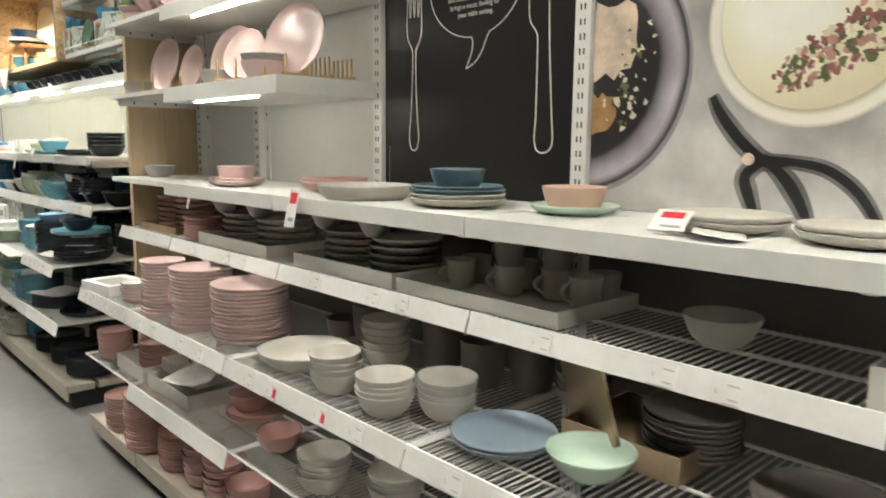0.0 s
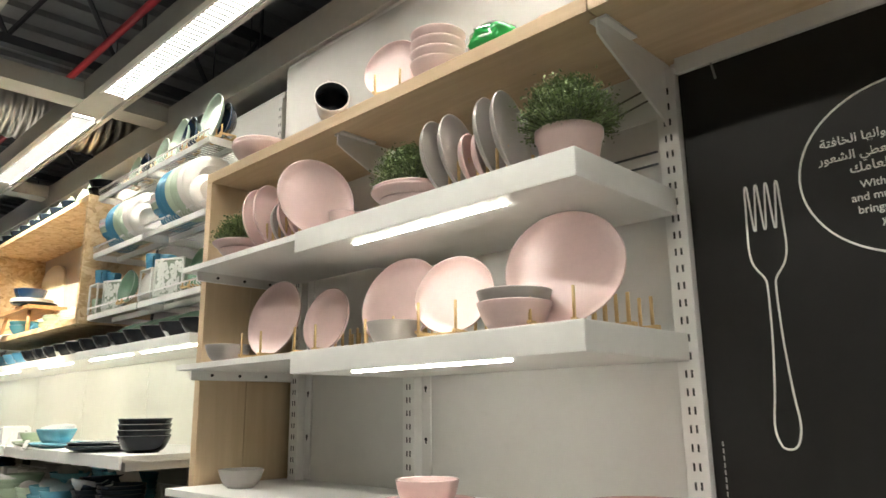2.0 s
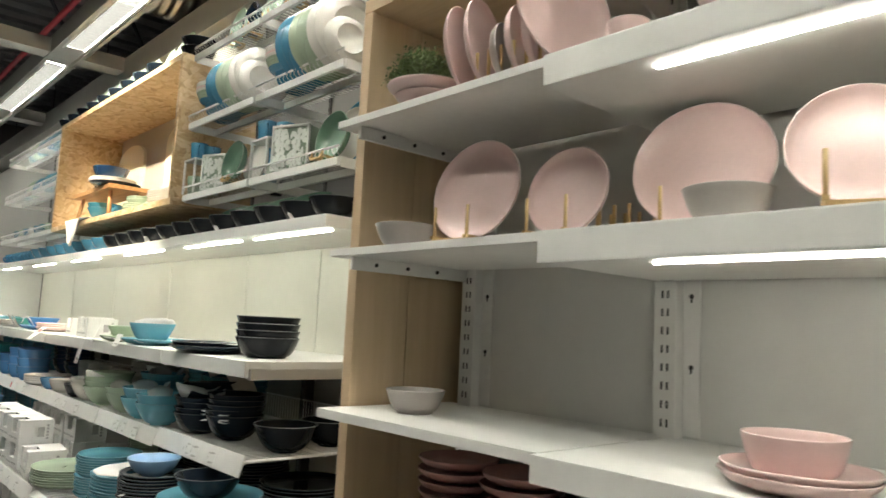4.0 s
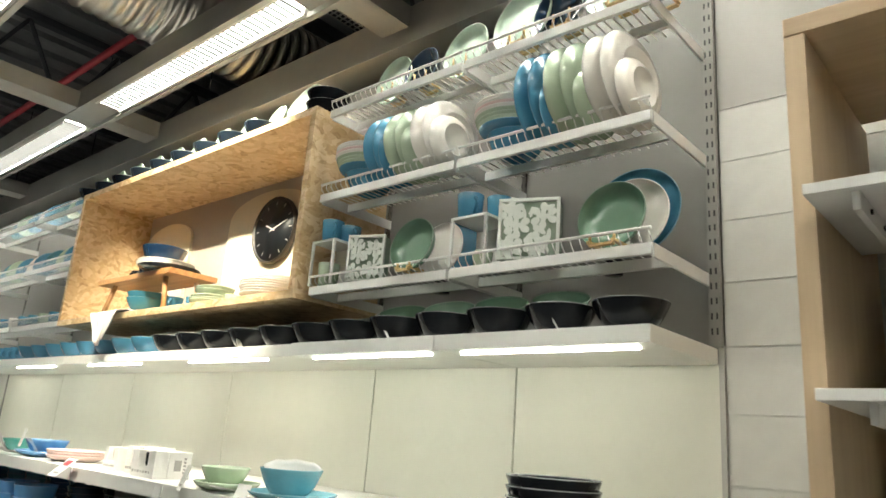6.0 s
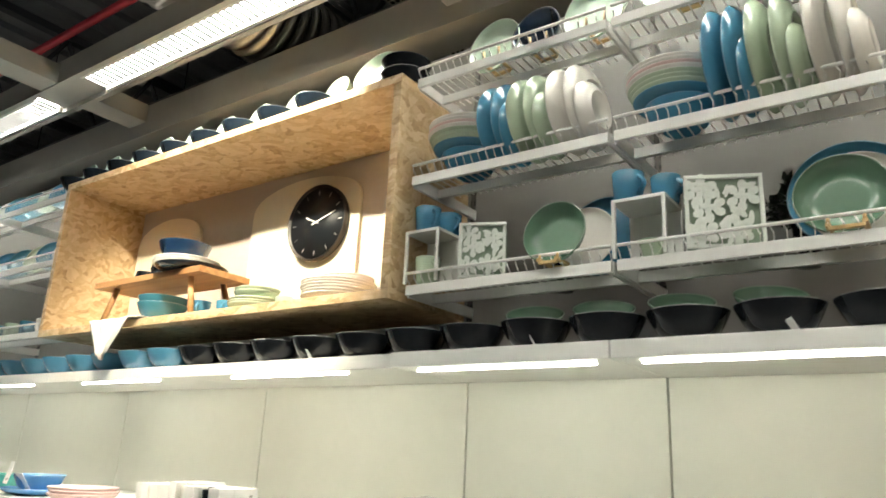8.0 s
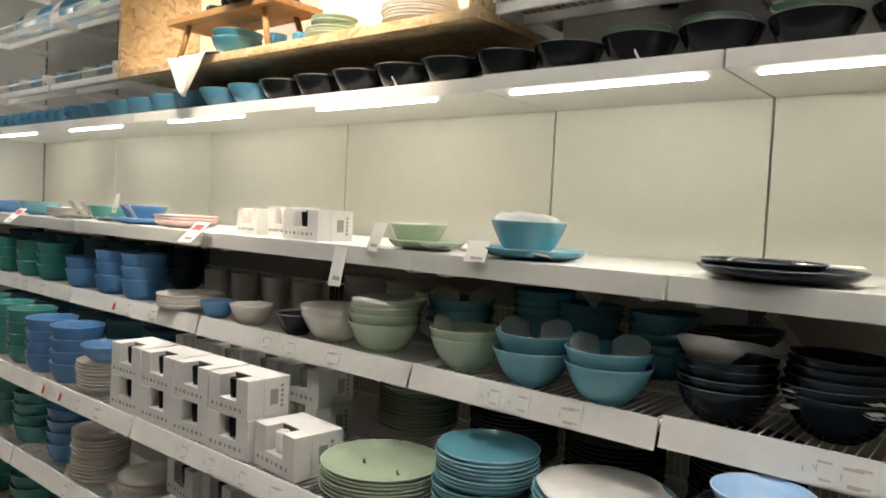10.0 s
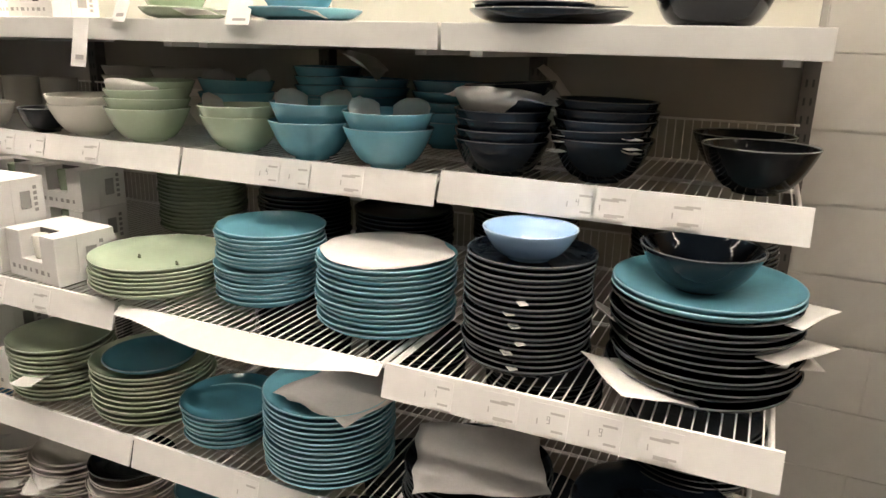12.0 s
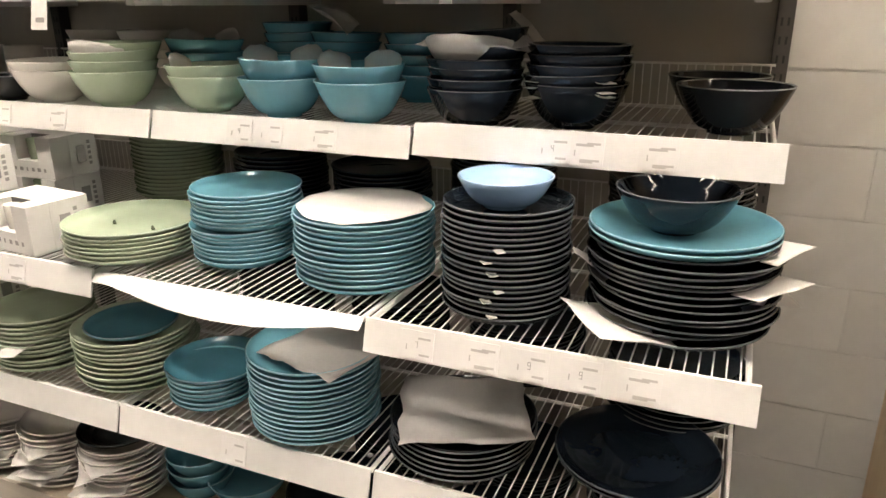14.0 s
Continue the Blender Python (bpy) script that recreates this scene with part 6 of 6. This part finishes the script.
# ---- posters ----
def text(body, width, x, y, z, parent, material="chalk"):
    """Built-in lettering of a given width, centred at y, flat on a board that faces -x."""
    cu = bpy.data.curves.new("lettering", "FONT")
    cu.body, cu.size, cu.align_x, cu.extrude, cu.offset = body, 1.0, "CENTER", 0.012, 0.012
    tmp = bpy.data.objects.new("lettering", cu)
    me = bpy.data.meshes.new_from_object(tmp)
    bpy.data.objects.remove(tmp)
    me.materials.clear()
    me.materials.append(M[material])
    xs = [v.co.x for v in me.vertices]
    k = width / (max(xs) - min(xs))
    mid = (max(xs) + min(xs)) / 2
    me.transform(Matrix.Diagonal((k, k, k, 1)) @ Matrix.Translation((-mid, 0, 0)))
    return part("lettering", me, None, parent, m=pose(x, y, z, 90, 0, -90))


def smooth_line(pts, n=6):
    """Rounds a polyline off (Catmull-Rom)."""
    pts = [Vector(p) for p in pts]
    out = []
    for i in range(len(pts) - 1):
        p0, p1, p2, p3 = pts[max(i - 1, 0)], pts[i], pts[i + 1], pts[min(i + 2, len(pts) - 1)]
        for k in range(n):
            t = k / n
            out.append(0.5 * (2 * p1 + (p2 - p0) * t + (2 * p0 - 5 * p1 + 4 * p2 - p3) * t * t + (3 * p1 - p0 - 3 * p2 + p3) * t ** 3))
    return out + [pts[-1]]


board = thing("chalkboard_poster", None, "black poster with white chalk cutlery and a speech bubble", "poster")
part("sheet", box(1.528, 1.205, 1.247, 1.542, 2.028, 2.224, 0.001), M["black_board"], board)
XF = 1.5272
CH = 0.0022
# fork: one line up and down the tines and round the handle
bm = bmesh.new()
fy = 1.872
side = [(0.034, 1.900), (0.036, 1.84), (0.037, 1.785), (0.030, 1.752), (0.012, 1.725), (0.008, 1.70), (0.010, 1.60), (0.017, 1.50), (0.024, 1.435)]
tines = []
for k, dy in enumerate((0.031, 0.0105, -0.010, -0.031)):
    tines += [(dy + 0.004, 1.895), (dy + 0.002, 1.920), (dy - 0.002, 1.920), (dy - 0.004, 1.895)]
    if k < 3:
        tines += [(dy - 0.008, 1.835), (dy - 0.0103, 1.826), (dy - 0.0126, 1.835)]
tube(bm, smooth_line([(XF, fy + a, z) for a, z in tines], 3), CH, 5)
tube(bm, smooth_line([(XF, fy + 0.035, 1.895)] + [(XF, fy + a, z) for a, z in side] + [(XF, fy + 0.016, 1.398), (XF, fy, 1.389), (XF, fy - 0.016, 1.398)] + [(XF, fy - a, z) for a, z in side[::-1]] + [(XF, fy - 0.035, 1.895)]), CH, 5)
part("fork_drawing", bm, M["chalk"], board, "white outline of a fork")
bm = bmesh.new()
ky = 1.318
tube(bm, smooth_line([(XF, ky + 0.005, 2.00), (XF, ky + 0.040, 1.96), (XF, ky + 0.054, 1.90), (XF, ky + 0.056, 1.80), (XF, ky + 0.050, 1.755), (XF, ky + 0.028, 1.724), (XF, ky + 0.022, 1.69), (XF, ky + 0.022, 1.50), (XF, ky + 0.026, 1.43), (XF, ky + 0.016, 1.396), (XF, ky - 0.008, 1.388), (XF, ky - 0.032, 1.40), (XF, ky - 0.040, 1.43), (XF, ky - 0.034, 1.50), (XF, ky - 0.020, 1.70), (XF, ky - 0.012, 1.90), (XF, ky + 0.005, 2.00)]), CH, 5)
part("knife_drawing", bm, M["chalk"], board, "white outline of a knife")
bm = bmesh.new()
bub = []
for k in range(57):
    a = radians(-70 + 338 * k / 56)
    bub.append((XF, 1.595 - 0.200 * math.cos(a), 1.905 + 0.170 * math.sin(a)))
tail = [(XF, 1.597, 1.715), (XF, 1.603, 1.685), (XF, 1.625, 1.642), (XF, 1.600, 1.652), (XF, 1.576, 1.668), (XF, 1.555, 1.695), (XF, 1.540, 1.725)]
tube(bm, bub + smooth_line([bub[-1]] + tail[:3], 4)[1:] + smooth_line(tail[2:] + [bub[0]], 4)[1:], CH, 5)
part("bubble_drawing", bm, M["chalk"], board, "white outline of a speech bubble")
for line, width, y, z in (("With its simple shapes", 0.190, 1.595, 1.872), ("and muted colors,", 0.158, 1.628, 1.8475), ("brings a rustic feeling to", 0.206, 1.595, 1.823), ("your table setting.", 0.150, 1.588, 1.7985),
                          ("\uFE94\uFE98\uFED3\uFE8E\uFEA8\uFEDF\uFE8D \uFE8E\uFEEC\uFEE7\uFE8D\uFEEE\uFEDF\uFE83\uFEED \uFE94\uFEC4\uFEF4\uFEB4\uFE92\uFEDF\uFE8D \uFE8E\uFEEC\uFEDF\uFE8E\uFEDC\uFEB7\uFE84\uFE91", 0.310, 1.595, 1.966),
                          ("\uFEAD\uFEEE\uFECC\uFEB8\uFEDF\uFE8D \uFEF2\uFEC4\uFECC\uFE97", 0.128, 1.693, 1.934), ("\uFE94\uFECB\uFEEE\uFEE4\uFEA0\uFEE3", 0.075, 1.478, 1.934),
                          ("\uFEDA\uFEE3\uFE8E\uFECC\uFEC3 \uFE94\uFEDF\uFEED\uFE8E\uFEC4\uFEDF \uFEF2\uFED4\uFEF3\uFEAE\uFEDF\uFE8D", 0.216, 1.595, 1.905)):
    text(line, width, XF - 0.0005, y, z, board)
part("name_bar", box(XF - 0.0008, 1.482, 1.8475, XF, 1.540, 1.862), M["chalk"], board, "white lettered product name")
part("name_bar", box(XF - 0.0008, 1.530, 1.934, XF, 1.617, 1.953), M["chalk"], board, "white lettered product name")
bm = bmesh.new()
for k in range(9):
    bm_box(bm, XF - 0.0006, 2.002, 1.28 + 0.014 * k, XF, 2.005, 1.29 + 0.014 * k)
part("small_print", bm, M["grey_ink"], board)["kind"] = "stuff"
hook = solid("poster_hook", rod(bmesh.new(), (1.526, 1.95, 2.235), (1.524, 1.94, 2.185), 0.0025, 6), M["grey_ink"], "thin metal hook at the poster's top", "hook", kind="")


def disc(R, y, z, x, sy=1.0, y0=None, y1=None, name="print", n=56):
    """A flat printed disc on the poster, cut at y0 and y1."""
    bm = bmesh.new()
    pts = []
    for k in range(n):
        a = 6.2832 * k / n
        py = y + R * sy * math.cos(a)
        if y0 is not None:
            py = max(py, y0)
        if y1 is not None:
            py = min(py, y1)
        pts.append((py, min(z + R * math.sin(a), 2.222)))
    fr = [bm.verts.new((x, p, q)) for p, q in pts]
    bm.faces.new(fr)
    bmesh.ops.recalc_face_normals(bm, faces=bm.faces[:])
    return bm


def print_ramp(name, y, z, stops, drift=0.0, vary=0.25, scale=5.0):
    """Printed tones that run outwards from a centre, with some mottling."""
    m = bpy.data.materials.new(name)
    m.use_nodes = True
    nt = m.node_tree
    b = nt.nodes["Principled BSDF"]
    b.inputs["Roughness"].default_value = 0.45
    geo = nt.nodes.new("ShaderNodeNewGeometry")
    flat = nt.nodes.new("ShaderNodeVectorMath")
    flat.operation = "MULTIPLY"
    flat.inputs[1].default_value = (0, 1, 1)
    nt.links.new(geo.outputs["Position"], flat.inputs[0])
    off = nt.nodes.new("ShaderNodeVectorMath")
    off.operation = "DISTANCE"
    off.inputs[1].default_value = (0, y, z)
    nt.links.new(flat.outputs[0], off.inputs[0])
    cloud = nt.nodes.new("ShaderNodeTexNoise")
    cloud.inputs["Scale"].default_value, cloud.inputs["Detail"].default_value = scale, 5
    nt.links.new(geo.outputs["Position"], cloud.inputs["Vector"])
    shift = nt.nodes.new("ShaderNodeMath")
    shift.operation = "MULTIPLY_ADD"
    shift.inputs[1].default_value = drift
    nt.links.new(cloud.outputs[0], shift.inputs[0])
    nt.links.new(off.outputs["Value"], shift.inputs[2])
    scaled = nt.nodes.new("ShaderNodeMath")
    scaled.operation = "MULTIPLY"
    scaled.inputs[1].default_value = 1 / stops[-1][0]
    nt.links.new(shift.outputs[0], scaled.inputs[0])
    ramp = nt.nodes.new("ShaderNodeValToRGB")
    ends = ramp.color_ramp.elements
    ends[0].position, ends[1].position = stops[0][0] / stops[-1][0], 1.0
    ends[0].color, ends[1].color = (*stops[0][1], 1), (*stops[-1][1], 1)
    for r, c in stops[1:-1]:
        ends.new(r / stops[-1][0]).color = (*c, 1)
    nt.links.new(scaled.outputs[0], ramp.inputs[0])
    tone = nt.nodes.new("ShaderNodeMapRange")
    tone.inputs[1].default_value, tone.inputs[2].default_value, tone.inputs[3].default_value, tone.inputs[4].default_value = 0.3, 0.7, 1 - vary, 1 + vary
    nt.links.new(cloud.outputs[0], tone.inputs[0])
    mul = nt.nodes.new("ShaderNodeVectorMath")
    mul.operation = "SCALE"
    nt.links.new(ramp.outputs[0], mul.inputs[0])
    nt.links.new(tone.outputs[0], mul.inputs["Scale"])
    nt.links.new(mul.outputs[0], b.inputs["Base Color"])
    return m


def blot(R, y, z, x, rng, rough=0.35, y0=0.317, y1=1.148, n=22):
    """An irregular printed patch."""
    bm = bmesh.new()
    o = Vector((rng.uniform(-9, 9), rng.uniform(-9, 9), 0))
    ring = []
    for k in range(n):
        a = 6.2832 * k / n
        d = R * (1 + rough * noise.noise(o + Vector((math.cos(a), math.sin(a), 0)) * 2.2) * 1.6)
        ring.append(bm.verts.new((x, min(max(y + d * math.cos(a), y0), y1), z + d * math.sin(a))))
    bm.faces.new(ring)
    bmesh.ops.recalc_face_normals(bm, faces=bm.faces[:])
    return bm


photo = thing("food_poster", None, "large printed poster of plates and food on grey", "poster")
grey_print = print_ramp("print_backdrop", 0.60, 1.685, [(0.20, (0.10, 0.095, 0.09)), (0.245, (0.17, 0.16, 0.155)), (0.29, (0.46, 0.445, 0.43)), (0.42, (0.62, 0.60, 0.585)), (0.60, (0.58, 0.56, 0.545)), (0.80, (0.40, 0.385, 0.37))], 0.16, 0.42, 3.6)
part("sheet", box(1.529, 0.315, 1.247, 1.542, 1.15, 2.224, 0.001), grey_print, photo)
X0 = 1.5285
part("plate_shadow", disc(0.322, 1.19, 1.600, X0 - 0.0002, y1=1.148), M["print_mauve"], photo, "printed shadow of the dark plate")
dark_print = print_ramp("print_dark_plate", 1.19, 1.605, [(0.20, (0.018, 0.016, 0.017)), (0.240, (0.022, 0.020, 0.022)), (0.252, (0.16, 0.145, 0.165)), (0.278, (0.40, 0.37, 0.42)), (0.295, (0.52, 0.48, 0.53)), (0.307, (0.34, 0.30, 0.33)), (0.316, (0.06, 0.055, 0.06))], 0.02, 0.3, 6)
part("dark_plate", disc(0.313, 1.19, 1.605, X0 - 0.0006, y1=1.148, n=90), dark_print, photo, "black printed plate with a mauve rim")
rng = random.Random(12)
part("food_print", blot(0.092, 1.098, 1.675, X0 - 0.0012, rng), M["print_food"], photo, "pale printed slice of food")
part("food_print", blot(0.05, 1.125, 1.49, X0 - 0.0012, rng), M["print_toast"], photo, "brown printed piece of food")
for k in range(46):
    a, r = rng.uniform(2.6, 4.2), rng.uniform(0.13, 0.235)
    part("crumb_print", blot(rng.uniform(0.003, 0.009), 1.19 + r * math.cos(a), 1.62 + r * math.sin(a) * 0.9, X0 - 0.0018 - 0.00001 * k, rng, 0.8, n=9), M["print_cream" if k % 3 else "print_leaf"], photo)
plate_print = print_ramp("print_white_plate", 0.66, 1.72, [(0.10, (0.95, 0.94, 0.84)), (0.16, (0.88, 0.84, 0.66)), (0.27, (0.74, 0.66, 0.46)), (0.34, (0.72, 0.66, 0.48))], 0.03, 0.05, 3)
rim_print = print_ramp("print_plate_rim", 0.60, 1.685, [(0.190, (0.48, 0.41, 0.27)), (0.202, (0.62, 0.55, 0.39)), (0.212, (0.88, 0.85, 0.75)), (0.228, (0.90, 0.86, 0.76)), (0.236, (0.60, 0.55, 0.46))], 0.006, 0.06, 4)
part("white_plate", disc(0.234, 0.60, 1.685, X0 - 0.0006, y0=0.317, n=90), rim_print, photo, "cream printed plate rim")
part("white_plate_well", disc(0.200, 0.603, 1.689, X0 - 0.0012, y0=0.317, n=80), plate_print, photo, "printed plate centre")
for k in range(210):
    f = rng.uniform(0, 1)
    wide = 0.028 + 0.05 * f
    part("flower_print", blot(rng.uniform(0.004, 0.011), 0.665 - 0.22 * f + rng.uniform(-0.025, 0.025), 1.548 + 0.13 * f + rng.uniform(-wide, wide), X0 - 0.0018 - 0.00001 * k, rng, 0.7, n=9),
         M[("print_rose", "print_leaf", "print_leaf", "print_cream", "print_rose", "print_blush")[k % 6]], photo)


def stroke(pts, w, lift=0.0009):
    pts = [(p.y, p.z) for p in smooth_line([(0, a, b) for a, b in pts])]
    bm = bmesh.new()
    prev = None
    for i, (y, z) in enumerate(pts):
        a, b = pts[max(i - 1, 0)], pts[min(i + 1, len(pts) - 1)]
        d = Vector((b[0] - a[0], b[1] - a[1])).normalized()
        ww = w * (0.6 + 0.4 * math.sin(3.14 * i / (len(pts) - 1)))
        cur = [bm.verts.new((X0 - lift, y - d.y * ww, z + d.x * ww)), bm.verts.new((X0 - lift, y + d.y * ww, z - d.x * ww))]
        if prev:
            bm.faces.new((prev[0], cur[0], cur[1], prev[1]))
        prev = cur
    return bm


SCISSORS = (([(0.815, 1.525), (0.790, 1.480), (0.738, 1.419), (0.681, 1.376), (0.631, 1.377)], 0.0125),
            ([(0.690, 1.385), (0.631, 1.379), (0.558, 1.365), (0.499, 1.325), (0.462, 1.275), (0.450, 1.249)], 0.0095),
            ([(0.690, 1.390), (0.641, 1.344), (0.610, 1.300), (0.585, 1.249)], 0.013),
            ([(0.680, 1.385), (0.726, 1.347), (0.716, 1.300), (0.695, 1.249)], 0.013))
for pts, w in SCISSORS:
    part("scissors_shade", stroke(pts, w * 1.9, 0.0003), M["print_shade"], photo, "soft printed shade of the scissors")
for k, (pts, w) in enumerate(SCISSORS):
    part("scissors_print", stroke(pts, w, 0.0009 + 0.0001 * k), M["print_black"], photo, "black printed scissors")
part("scissors_pivot", disc(0.014, 0.722, 1.383, X0 - 0.0016, n=14), M["print_food"], photo, "pale printed pivot")


# ---- dishes deep in the shelves and far off, joined into one object ----
slots_of, verts, faces, mats = {}, [], [], []
base_count = 0
for me, m in FAR:
    co = np.empty(len(me.vertices) * 3, dtype=np.float32)
    me.vertices.foreach_get("co", co)
    r = np.array(m)
    verts.append(co.reshape(-1, 3) @ r[:3, :3].T + r[:3, 3])
    k = [slots_of.setdefault(q.name, len(slots_of)) for q in me.materials]
    for p in me.polygons:
        faces.append([base_count + v for v in p.vertices])
        mats.append(k[p.material_index])
    base_count += len(me.vertices)
if FAR:
    me = bpy.data.meshes.new("stacked_dishes")
    me.from_pydata(np.concatenate(verts).tolist(), [], faces)
    for name in slots_of:
        me.materials.append(bpy.data.materials[name])
    me.polygons.foreach_set("material_index", mats)
    me.polygons.foreach_set("use_smooth", [True] * len(faces))
    thing("stacked_dishes", me, "many stacked plates deep in the stock shelves", "plates", kind="stuff")
